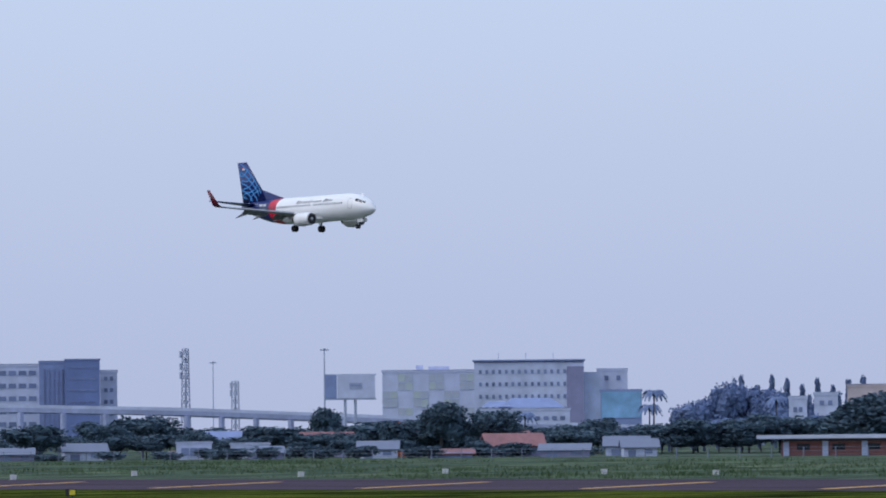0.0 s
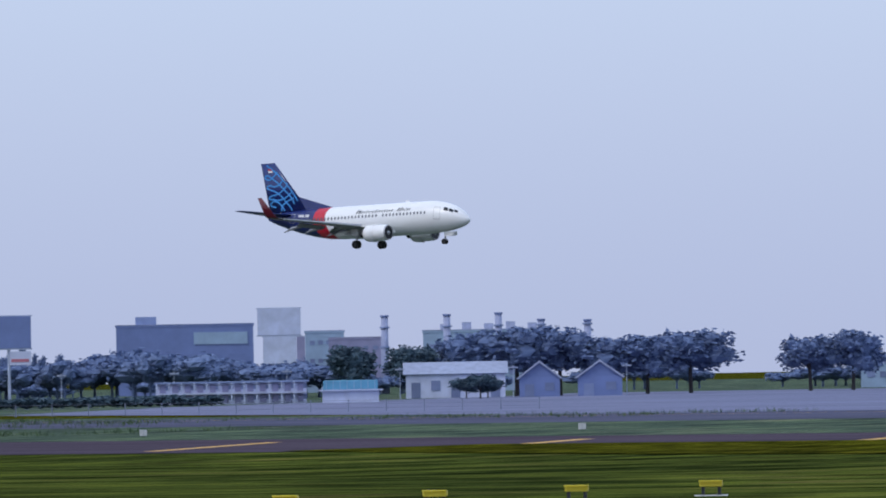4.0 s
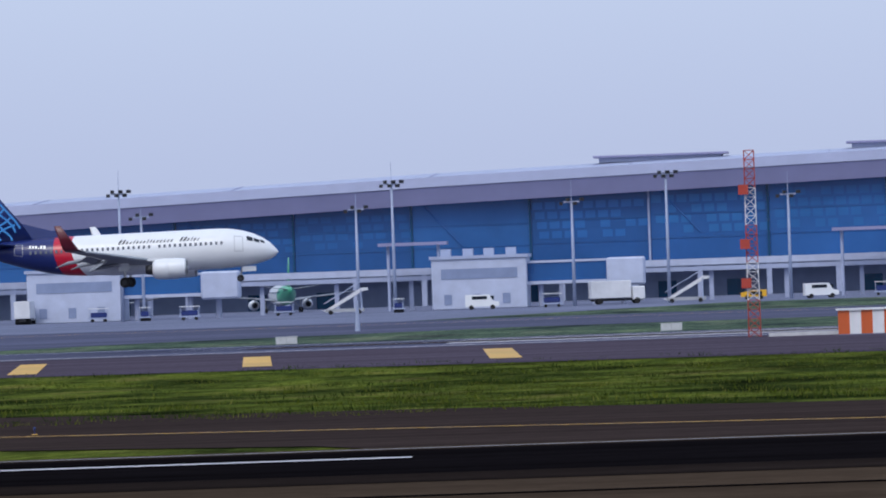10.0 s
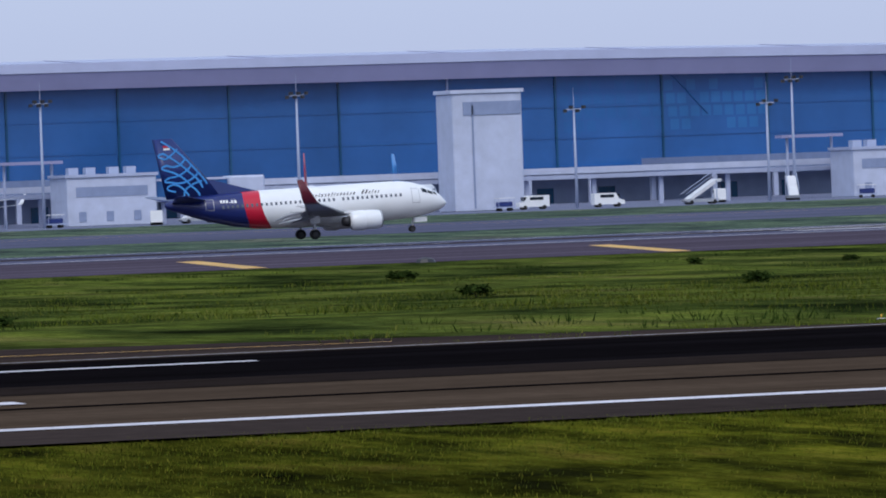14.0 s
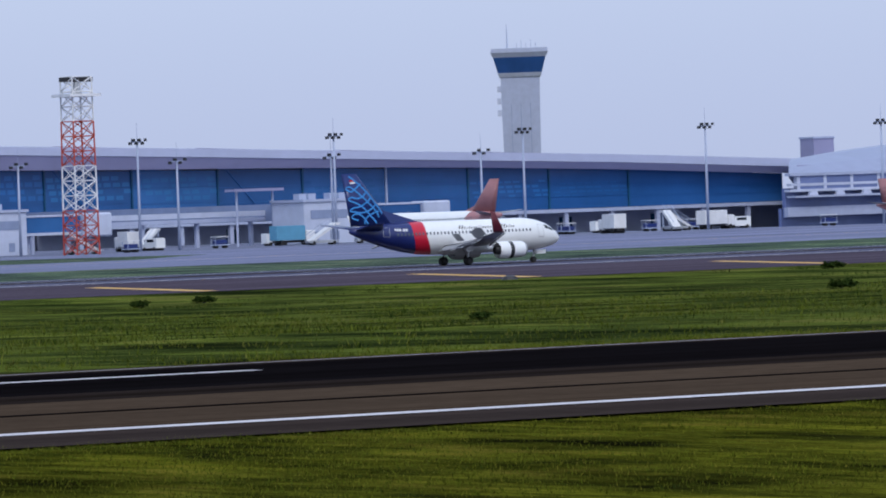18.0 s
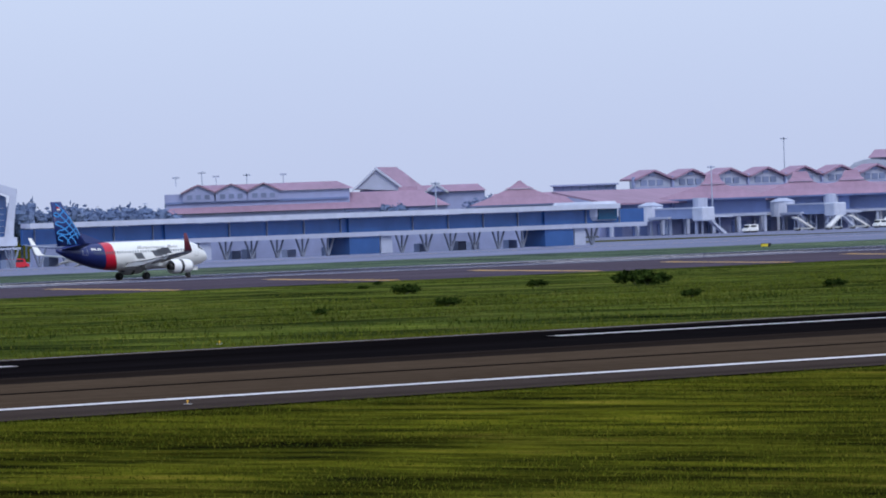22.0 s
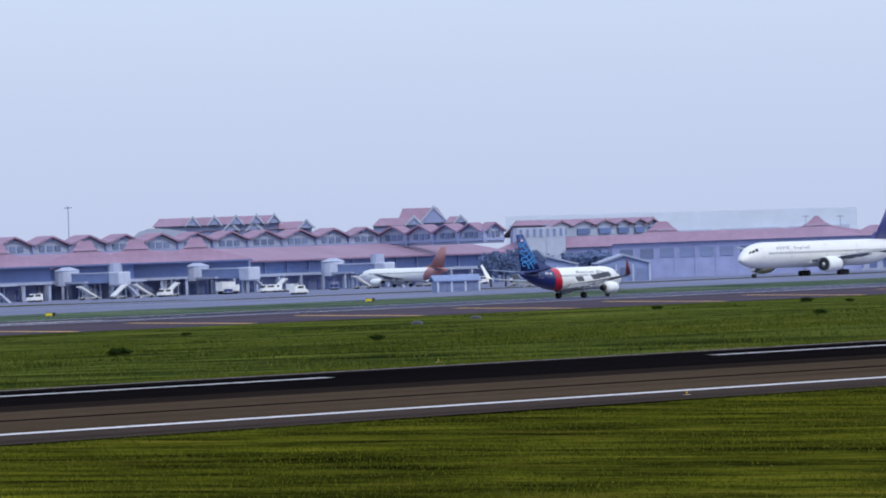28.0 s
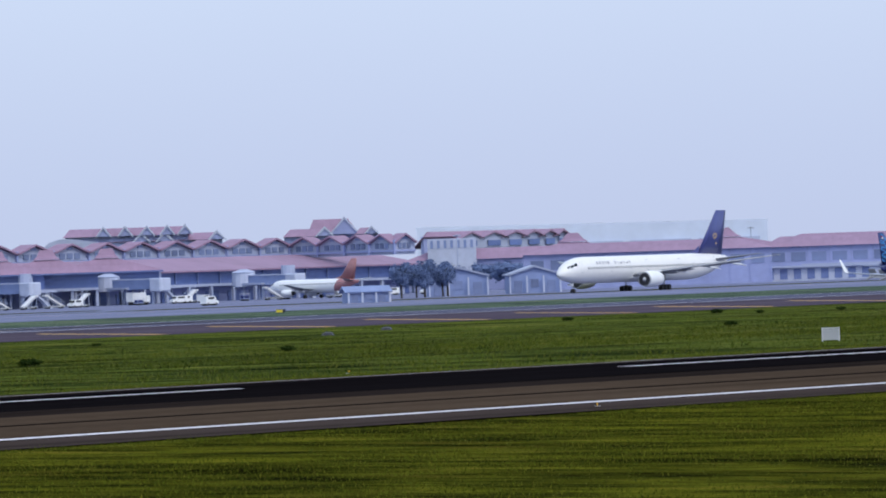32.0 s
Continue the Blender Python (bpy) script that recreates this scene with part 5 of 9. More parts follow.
# passenger bridges
def bridge_block(name, m, label):
    t = thing(name, m, label, "passenger bridge", "passenger bridges")
    block("tower", (15, 11, 8.0), (0, 0, 4.0), WHITE_WALL, t, 0.15)
    block("roof_cap", (15.6, 11.6, 0.5), (0, 0, 8.2), PALE_WALL, t)
    block("window_band", (12, 0.2, 1.6), (0, -5.5, 5.6), GREY_WALL, t)
    for i in range(3):
        block("vent", (1.2, 0.2, 1.6), (-5 + 4.6 * i, -5.5, 1.6), GREY_WALL, t)
    for i in range(4):
        block("roof_unit", (1.6, 2.0, 1.1), (-5.4 + 3.4 * i, -1 + (i % 2) * 2, 9.0), STEEL, t)
    block("tunnel", (14, 3.2, 3.0), (13.5, -2, 5.4), BLUE_GLASS, t)
    block("tunnel_roof", (14.4, 3.6, 0.35), (13.5, -2, 7.1), WHITE_WALL, t)
    block("tunnel_floor", (14.4, 3.6, 0.5), (13.5, -2, 3.8), WHITE_WALL, t)
    block("cab", (6, 5, 4.4), (23, -2.5, 5.2), WHITE_WALL, t, 0.3)
    for x in (9.5, 18, 22.5):
        part("leg", tube(bmesh.new(), (x, -2, 0), (x, -2, 3.6), 0.45, n=8), PALE_WALL, t)
    block("link_roof", (11, 3.4, 0.5), (-11, 6, 10.6), FASCIA, t)
    for x in (-15, -7):
        part("link_post", tube(bmesh.new(), (x, 6, 0), (x, 6, 10.4), 0.25, n=6), PALE_WALL, t)
    block("gallery", (3.2, 106, 3.2), (-3, 58, 6.2), GREY_WALL, t)
    return t


jb = bridge_block("passenger_bridge", pose(-60, 1082, -2.2), "white passenger bridge block with blue glass tunnel")
for x in (-249, -124, 12, 143, 214, 283, 419, 485, 556, 628, 703):
    copy_thing(jb, pose(x, 1082, land(x, 1082)))
rail_run = thing("elevated_service_gallery", pose(0, 0, 0), "long raised white service gallery on posts", "gallery")
block("deck", (960, 3.0, 0.7), (250, 1096, 2.9), PALE_WALL, rail_run)
block("parapet", (960, 0.3, 1.0), (250, 1094.6, 4.0), WHITE_WALL, rail_run)
for i in range(81):
    x = -228 + 12 * i
    block("post", (0.7, 0.7, 2.5 - land(x, 1096)), (x, 1096, (2.5 + land(x, 1096)) / 2), PALE_WALL, rail_run)
stair_tower = thing("stair_tower", pose(347, 1080, -2.2), "white lift tower beside a passenger bridge", "tower")
block("shaft", (12, 9, 19.5), (0, 0, 9.75), WHITE_WALL, stair_tower, 0.2)
block("band", (10, 0.3, 2.2), (0.8, -4.5, 17.0), GREY_WALL, stair_tower)
block("cap", (12.6, 9.6, 0.6), (0, 0, 19.8), WHITE_WALL, stair_tower)
block("shadow_joint", (0.3, 0.3, 17), (-2.6, -4.5, 9), GREY_WALL, stair_tower)


# lattice masts
RED_STEEL = surface("red_painted_steel", (0.42, 0.05, 0.03), 0.5)
WHITE_STEEL = surface("white_painted_steel", (0.72, 0.72, 0.74), 0.5)


def lattice(name, m, label, h, w0, w1, bands, r=0.12, cells=12, category="lattice tower", paints=None):
    t = thing(name, m, label, category)
    wid = lambda k: w0 + (w1 - w0) * k
    for b in range(bands):
        bm = bmesh.new()
        for c in range(cells * b // bands, cells * (b + 1) // bands):
            k0, k1 = c / cells, (c + 1) / cells
            q0, q1 = wid(k0) / 2, wid(k1) / 2
            cs = [(-1, -1), (1, -1), (1, 1), (-1, 1)]
            for i in range(4):
                a, e = cs[i], cs[(i + 1) % 4]
                tube(bm, (a[0] * q0, a[1] * q0, h * k0), (a[0] * q1, a[1] * q1, h * k1), r, n=5)
                tube(bm, (a[0] * q0, a[1] * q0, h * k0), (e[0] * q1, e[1] * q1, h * k1), r * 0.6, n=4)
                tube(bm, (e[0] * q0, e[1] * q0, h * k0), (a[0] * q1, a[1] * q1, h * k1), r * 0.6, n=4)
                tube(bm, (a[0] * q1, a[1] * q1, h * k1), (e[0] * q1, e[1] * q1, h * k1), r * 0.6, n=4)
        part("mast_section" if paints else ("red_section" if b % 2 == 0 else "white_section"), bm, paints or (RED_STEEL if b % 2 == 0 else WHITE_STEEL), t)
    return t


radar = lattice("radar_tower", pose(625, 1040, land(625, 1040)), "red and white lattice radar tower with rotating aerial", 31.5, 4.6, 4.0, 4, 0.16, 12)
block("platform", (6.4, 6.4, 0.5), (0, 0, 28.2), WHITE_STEEL, radar)
part("pedestal", tube(bmesh.new(), (0, 0, 28.4), (0, 0, 30.6), 0.7, 0.5, 8), GREY_METAL, radar)
block("radar_aerial", (6.4, 1.0, 0.8), (0, 0, 31.0), DARK_METAL, radar)
glide = lattice("glide_path_mast", pose(-10, 631, land(-10, 631)), "red and white lattice glide path mast", 17.2, 1.1, 0.9, 5, 0.05, 20)
for z in (5.0, 8.6, 13.6):
    block("aerial_box", (0.9, 0.8, 0.9), (-0.6, -0.6, z), RED_STEEL, glide)
hut = thing("equipment_hut", pose(0.3, 624, land(0, 624)), "orange and white striped equipment cabin", "cabin")
for i in range(5):
    block("stripe_panel", (1.04, 2.4, 2.2), (-2.08 + 1.04 * i, 0, 1.15), surface("signal_orange", (0.55, 0.10, 0.02), 0.5) if i == 0 else (bpy.data.materials["signal_orange"] if i % 2 == 0 else WHITE_STEEL), hut)
block("roof", (5.6, 2.8, 0.16), (0, 0, 2.34), WHITE_STEEL, hut)
block("plinth", (5.3, 2.5, 0.16), (0, 0, 0.04), CONCRETE, hut)
# control tower behind the terminal
ctl = thing("control_tower", pose(1316, 1900, -4.5, 0, 0, -34.7) @ Matrix.Diagonal((0.8, 0.8, 1, 1)), "grey concrete airport control tower with flared cab", "control tower")
bm = loft(bmesh.new(), [[(s * a, c * b, z) for s, c in ((-1, -1), (1, -1), (1, 1), (-1, 1))] for a, b, z in ((7.4, 7.4, 0), (8.2, 8.2, 50.5))])
part("shaft", bm, PALE_WALL, ctl)
bm = loft(bmesh.new(), [[(s * a, c * a, z) for s, c in ((-1, -1), (1, -1), (1, 1), (-1, 1))] for a, z in ((8.6, 50.0), (9.4, 51.4))])
part("collar", bm, WHITE_WALL, ctl)
bm = loft(bmesh.new(), [[(s * a, c * a, z) for s, c in ((-1, -1), (1, -1), (1, 1), (-1, 1))] for a, z in ((9.2, 51.4), (11.0, 56.6))])
part("cab_glass", bm, LINK_GLASS, ctl)
bm = loft(bmesh.new(), [[(s * a, c * a, z) for s, c in ((-1, -1), (1, -1), (1, 1), (-1, 1))] for a, z in ((11.0, 56.6), (12.0, 58.2), (11.8, 59.6))])
part("cab_roof", bm, PALE_WALL, ctl)
part("aerial", tube(bmesh.new(), (-5, 0, 59), (-5, 0, 68), 0.35, 0.1, 6), STEEL, ctl)
for i in range(5):
    part("aerial", tube(bmesh.new(), (-1 + 2 * i, 2, 59), (-1 + 2 * i, 2, 61.5 + i % 2), 0.15, 0.1, 5), STEEL, ctl)
for z in (38, 42, 46):
    block("dish_box", (1.6, 2, 2.0), (-9.0, -6, z), WHITE_WALL, ctl)
for i in range(3):
    block("seam", (0.2, 0.2, 46), (-4 + 4 * i, -7.95, 24), GREY_WALL, ctl)


# ---- trees, houses and vehicles: kinds used all round the field ----
rng = random.Random(7)
# Haze blue is mixed into both leaf colours, most strongly into the far one.
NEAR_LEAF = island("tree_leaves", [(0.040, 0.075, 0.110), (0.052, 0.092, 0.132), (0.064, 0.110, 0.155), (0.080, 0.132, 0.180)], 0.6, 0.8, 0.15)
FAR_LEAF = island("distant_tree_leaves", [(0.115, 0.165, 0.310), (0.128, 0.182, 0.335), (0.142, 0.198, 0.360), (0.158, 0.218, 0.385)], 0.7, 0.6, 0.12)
BARK = surface("grey_brown_bark", (0.06, 0.055, 0.06), 0.9, spread=0.3, fine=2.0)


def lumps(seed, lobes):
    """Uneven solid cores in leaf colour, added inside a crown to brighten its dark gaps: (centre, half widths) each, as
    verts and faces.
    """
    r = random.Random(seed)
    verts, faces = [], []
    for c, q in lobes:
        n0, rows, cols = len(verts), 5, 8
        for i in range(rows + 1):
            for j in range(cols):
                a, e = 2 * math.pi * (j + 0.5 * (i % 2)) / cols, math.pi * (i / rows - 0.5)
                k = r.uniform(0.74, 1.12)
                verts.append(Vector((c[0] + q[0] * k * math.cos(a) * math.cos(e), c[1] + q[1] * k * math.sin(a) * math.cos(e), c[2] + q[2] * k * math.sin(e))))
        for i in range(rows):
            for j in range(cols):
                faces.append((n0 + i * cols + j, n0 + i * cols + (j + 1) % cols, n0 + (i + 1) * cols + (j + 1) % cols, n0 + (i + 1) * cols + j))
    return verts, faces


def sprays(seed, clumps, shape, leaf=0.16, each=7, spread=0.17, lobes=()):
    """Leaf sprays: clumps of small tilted quads placed by shape(random) -> a point of the unit crown, over the lumps of its lobes."""
    r = random.Random(seed)
    verts, faces = lumps(seed + 1, lobes)
    for _ in range(clumps):
        c = Vector(shape(r))
        for _ in range(each):
            p = c + Vector((r.gauss(0, spread), r.gauss(0, spread), r.gauss(0, spread * 0.8)))
            a = Vector((r.gauss(0, 1), r.gauss(0, 1), r.gauss(0, 0.5))).normalized()
            b = a.cross(Vector((r.gauss(0, 1), r.gauss(0, 1), r.gauss(0, 1)))).normalized()
            s = leaf * r.uniform(0.6, 1.3)
            n = len(verts)
            verts += [p - a * s, p + b * s * 0.55, p + a * s, p - b * s * 0.5]
            faces.append((n, n + 1, n + 2, n + 3))
    me = bpy.data.meshes.new("crown")
    me.from_pydata([tuple(v) for v in verts], [], faces)
    return me


def round_lobes(seed):
    r0 = random.Random(seed)
    return [(Vector((r0.uniform(-0.62, 0.62), r0.uniform(-0.6, 0.6), r0.uniform(-0.25, 0.5))), r0.uniform(0.28, 0.48)) for _ in range(11)] + [(Vector((0, 0, 0.1)), 0.66)]


def masses(seed, flat=1.0, k=0.86):
    return [((c.x, c.y, c.z * flat), (q * k, q * k, q * k * flat)) for c, q in round_lobes(seed)]


SPIRE_MASS = [((0, 0, -0.75 + 0.31 * i), (w, w, 0.26)) for i, w in enumerate((0.62, 0.56, 0.46, 0.36, 0.25, 0.13))]
DOME_MASS = [((0, 0, -0.30), (0.90, 0.90, 0.74))] + [((0.6 * math.cos(i * 1.05), 0.6 * math.sin(i * 1.05), -0.16), (0.36, 0.36, 0.42)) for i in range(6)]


def round_crown(lobes_seed, flat=1.0, hollow=0.75):
    lobes = round_lobes(lobes_seed)

    def shape(r):
        c, q = r.choice(lobes)
        d = Vector((r.gauss(0, 1), r.gauss(0, 1), r.gauss(0.25, 1))).normalized()
        p = c + d * q * r.uniform(hollow, 1.05)
        return (p.x, p.y, p.z * flat)
    return shape


def spire_crown(r):
    z = r.random() ** 0.8
    w = (0.95 - 0.75 * z) * (0.75 + 0.25 * math.sin(z * 21))
    a = r.uniform(0, 2 * math.pi)
    return (w * math.cos(a) * r.uniform(0.5, 1), w * math.sin(a) * r.uniform(0.5, 1), 1.9 * z - 0.9)


def dome_crown(r):
    a, q = r.uniform(0, 2 * math.pi), math.sqrt(r.random())
    z = 0.95 * math.sqrt(max(0.0, 1 - q * q)) * r.uniform(0.35, 1.0) ** 0.5 + 0.04 * math.sin(5 * a) * q + 0.03 * math.sin(11 * q + 3 * a)
    return (q * math.cos(a), q * math.sin(a), z - 0.35)


CROWNS = {}


def crown_mesh(kind, far):
    key = (kind, far)
    if key not in CROWNS:
        make = {"round": lambda: sprays(11, 420, round_crown(3), 0.085, 8, 0.09, masses(3)), "broad": lambda: sprays(12, 420, round_crown(5, 0.8), 0.085, 8, 0.09, masses(5, 0.8)), "loose": lambda: sprays(13, 260, round_crown(8), 0.085, 7, 0.10, masses(8, 1.0, 0.55)),
                "spire": lambda: sprays(14, 330, spire_crown, 0.13, 6, 0.08, SPIRE_MASS), "dome": lambda: sprays(15, 1500, dome_crown, 0.045, 7, 0.035, DOME_MASS), "shrub": lambda: sprays(16, 130, round_crown(9, 0.7), 0.2, 6, 0.2)}[kind]
        me = make()
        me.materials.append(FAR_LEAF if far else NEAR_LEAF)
        CROWNS[key] = me
    return CROWNS[key]


def trunk_mesh(kind):
    key = ("trunk", kind)
    if key not in CROWNS:
        r = random.Random(len(kind))
        bm = bmesh.new()
        tube(bm, (0, 0, 0), (0.02, 0.0, 0.5), 0.045, 0.032, 7)
        if kind == "spire":
            tube(bm, (0.02, 0, 0.48), (0, 0, 0.95), 0.03, 0.006, 6)
        else:
            for i in range(6):
                a = i * 1.05 + r.uniform(-0.3, 0.3)
                q = Vector((0.30 * math.cos(a), 0.30 * math.sin(a), 0.72 + 0.12 * r.random()))
                tube(bm, (0.02, 0, 0.34 + 0.03 * i), q, 0.022, 0.008, 5)
                tube(bm, q, q + Vector((0.12 * math.cos(a + 0.6), 0.12 * math.sin(a + 0.6), 0.1)), 0.009, 0.003, 4)
        me = bpy.data.meshes.new("trunk")
        bm.to_mesh(me)
        bm.free()
        me.materials.append(BARK)
        CROWNS[key] = me
    return CROWNS[key]


TREE_WORDS = {"round": "full round tree with dense dark leaves", "broad": "broad spreading tree with dark green crown", "loose": "thin open-crowned tree with visible limbs",
              "spire": "tall narrow feathery casuarina tree", "dome": "very wide dome-shaped rain tree", "shrub": "low dark green bush"}


def tree(kind, x, y, top, w, far=False, base=None):
    """A tree of a kind at x, y: its crown reaches the height top and is w wide."""
    base = land(x, y) if base is None else base
    h = top - base
    t = thing("bush" if kind == "shrub" else "tree", pose(x, y, base - 0.05, 0, 0, rng.uniform(0, 360)), ("hazy distant " if far else "") + TREE_WORDS[kind], "bush" if kind == "shrub" else "tree")
    low = {"spire": 0.5, "shrub": 0.42, "dome": 0.55}.get(kind, 0.58)
    ch = h * (1 - low) / (0.95 if kind != "dome" else 0.55)
    if kind == "spire":
        ch = h * 0.5
    if kind != "shrub":
        tr = new("trunk", trunk_mesh(kind))
        tr.parent, tr.matrix_basis = t, Matrix.Diagonal((h * 0.75, h * 0.75, h * 0.95, 1))
    cr = new("crown", crown_mesh(kind, far))
    cr.parent, cr.matrix_basis = t, pose(0, 0, h * low) @ Matrix.Diagonal((w / 2, w / 2, ch, 1))
    return t


WOOD_VERTS, WOOD_FACES = [], []
WOOD_KINDS = {}


def wood_tree(kind, x, y, top, w):
    """One tree of the distant woods: limbs and leaf sprays, gathered into one mesh."""
    if kind not in WOOD_KINDS:
        k = 3 + len(WOOD_KINDS)
        me = sprays(40 + k, 130, {"spire": spire_crown}.get(kind, round_crown(k, 0.85)), 0.10, 5, 0.08, SPIRE_MASS if kind == "spire" else masses(k, 0.85))
        bm = bmesh.new()
        tube(bm, (0, 0, -1.6), (0, 0, 0), 0.06, 0.03, 5)
        for i in range(4):
            tube(bm, (0, 0, -0.6), (0.5 * math.cos(i * 1.6), 0.5 * math.sin(i * 1.6), 0.2), 0.03, 0.01, 4)
        bm.from_mesh(me)
        full = bpy.data.meshes.new("wood_kind")
        bm.to_mesh(full)
        bm.free()
        WOOD_KINDS[kind] = (np.array([tuple(v.co) for v in full.vertices]), [tuple(p.vertices) for p in full.polygons])
    co, fs = WOOD_KINDS[kind]
    base = land(x, y)
    h = top - base
    a = rng.uniform(0, 6.28)
    zc, zh = (0.5, 0.5) if kind == "spire" else (0.52, 0.46)
    n = sum(len(v) for v in WOOD_VERTS)
    q = np.empty_like(co)
    q[:, 0] = x + (co[:, 0] * math.cos(a) - co[:, 1] * math.sin(a)) * w / 2
    q[:, 1] = y + (co[:, 0] * math.sin(a) + co[:, 1] * math.cos(a)) * w / 2
    q[:, 2] = np.maximum(base - 0.1, base + h * zc + co[:, 2] * h * zh)
    WOOD_VERTS.append(q)
    WOOD_FACES.extend([tuple(i + n for i in f) for f in fs])


def face(x, y):
    return math.degrees(math.atan2(-x, y))


def grove(x, y, w, top, n, kinds=("round", "broad", "loose"), far=False, depth=30, wide=13):
    """Trees side by side, over a width w across the line of sight."""
    a = radians(face(x, y))
    n = int(n * 1.5) if far else n
    for i in range(n):
        s = ((i + 0.5) / n - 0.5) * w + rng.uniform(-3, 3)
        d = rng.uniform(0, depth)
        edge = 1 - 0.35 * abs((i + 0.5) / n - 0.5) * 2
        tx, ty = x + s * math.cos(a) + d * math.sin(-a), y + s * math.sin(a) + d * math.cos(a)
        g0 = land(tx, ty)
        hi, ww = g0 + (top - g0) * edge * rng.uniform(0.78, 1.04), wide * rng.uniform(0.8, 1.3)
        if far:
            wood_tree(rng.choice(kinds), tx, ty, hi, ww)
        else:
            tree(rng.choice(kinds), tx, ty, hi, ww)


def palm(x, y, top):
    h = top - land(x, y)
    t = thing("palm_tree", pose(x, y, land(x, y)), "tall slender palm tree with drooping fronds", "palm tree")
    part("trunk", tube(bmesh.new(), (0, 0, 0), (0.4, 0, h * 0.86), 0.28, 0.16, 7), BARK, t)
    bm = bmesh.new()
    for i in range(15):
        a = i * 2.4
        for j in range(4):
            q = [(0.0, 0.0), (1.2, 0.9 - 0.1 * (i % 4)), (2.3, 0.7 - 0.3 * (i % 4)), (3.1, -0.2 - 0.4 * (i % 4)), (3.6, -1.2 - 0.4 * (i % 4))]
            (r0, z0), (r1, z1) = q[j], q[j + 1]
            wd = (0.5, 0.62, 0.5, 0.25)[j]
            c, s = math.cos(a), math.sin(a)
            bm.faces.new([bm.verts.new((0.4 + r * c - k * s, r * s + k * c, h * 0.86 + z - abs(k) * 0.5)) for r, z, k in ((r0, z0, 0), (r0, z0, wd), (r1, z1, wd * 0.8), (r1, z1, 0))])
            bm.faces.new([bm.verts.new((0.4 + r * c - k * s, r * s + k * c, h * 0.86 + z - abs(k) * 0.5)) for r, z, k in ((r0, z0, 0), (r1, z1, 0), (r1, z1, -wd * 0.8), (r0, z0, -wd))])
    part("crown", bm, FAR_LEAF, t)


# Haze blue is mixed into the render, cladding, window, grey tin and concrete colours.
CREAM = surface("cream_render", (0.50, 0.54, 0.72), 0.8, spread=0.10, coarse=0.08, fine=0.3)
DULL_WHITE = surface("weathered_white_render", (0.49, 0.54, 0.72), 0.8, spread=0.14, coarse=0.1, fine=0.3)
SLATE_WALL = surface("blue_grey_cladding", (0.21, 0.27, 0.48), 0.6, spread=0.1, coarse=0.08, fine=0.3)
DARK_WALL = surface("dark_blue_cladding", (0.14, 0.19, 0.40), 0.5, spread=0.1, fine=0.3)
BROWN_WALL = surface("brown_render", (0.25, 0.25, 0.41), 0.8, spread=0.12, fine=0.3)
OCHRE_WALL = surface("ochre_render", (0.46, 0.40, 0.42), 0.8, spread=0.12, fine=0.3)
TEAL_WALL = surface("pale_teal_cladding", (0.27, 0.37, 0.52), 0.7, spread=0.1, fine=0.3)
HAZED_PANE = surface("hazy_window_glass", (0.20, 0.25, 0.44), 0.3, spread=0.12, fine=0.4, piece=0.35)
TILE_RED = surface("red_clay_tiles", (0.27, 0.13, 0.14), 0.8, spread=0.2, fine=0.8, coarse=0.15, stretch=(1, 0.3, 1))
# Red tiles whose colour is paled towards lilac to paint distance haze.
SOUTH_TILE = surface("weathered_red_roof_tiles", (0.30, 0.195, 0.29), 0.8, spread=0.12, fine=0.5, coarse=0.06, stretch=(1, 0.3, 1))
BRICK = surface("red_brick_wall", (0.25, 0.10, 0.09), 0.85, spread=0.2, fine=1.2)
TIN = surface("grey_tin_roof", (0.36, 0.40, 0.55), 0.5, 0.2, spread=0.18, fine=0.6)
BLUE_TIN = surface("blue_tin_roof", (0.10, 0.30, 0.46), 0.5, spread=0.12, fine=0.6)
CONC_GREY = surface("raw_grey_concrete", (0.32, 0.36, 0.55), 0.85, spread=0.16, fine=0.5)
WINDOWS = {}


def windows(t, w, h, floors, cols, z0, wide, tall, glass, margin=1.0, sill=True, y=-0.05):
    key = (round(wide, 2), round(tall, 2), glass.name)
    for f in range(floors):
        for c in range(cols):
            m = pose(-w / 2 + margin + (w - 2 * margin) * (c + 0.5) / cols, y, z0 + (h - z0) * (f + 0.5) / floors)
            if key not in WINDOWS:
                WINDOWS[key] = part("window", box(bmesh.new(), 0, 0, 0, wide, 0.25, tall), glass, t)
                WINDOWS[key].matrix_basis = m
            else:
                again(WINDOWS[key], m, t)


def building(name, x, y, w, top, depth, wall, label, floors=0, cols=0, wide=1.4, tall=1.5, glass=None, turn=0.0, category="building", parapet=0.8, z0=1.5, crown=None):
    """A flat-roofed block whose front, at y, is turned to face the camera."""
    g0 = land(x, y)
    h = top - g0
    t = thing(name, pose(x, y, g0, 0, 0, face(x, y) + turn), label, category)
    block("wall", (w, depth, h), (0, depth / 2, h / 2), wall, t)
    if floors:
        windows(t, w, h - 0.8, floors, cols, z0, wide, tall, glass or HAZED_PANE)
    if parapet:
        block("parapet", (w + 0.5, 0.5, parapet), (0, 0.1, h - parapet * 0.4), crown or wall, t)
        block("roof", (w + 0.3, depth + 0.3, 0.3), (0, depth / 2, h + 0.02), CONC_GREY, t)
    return t


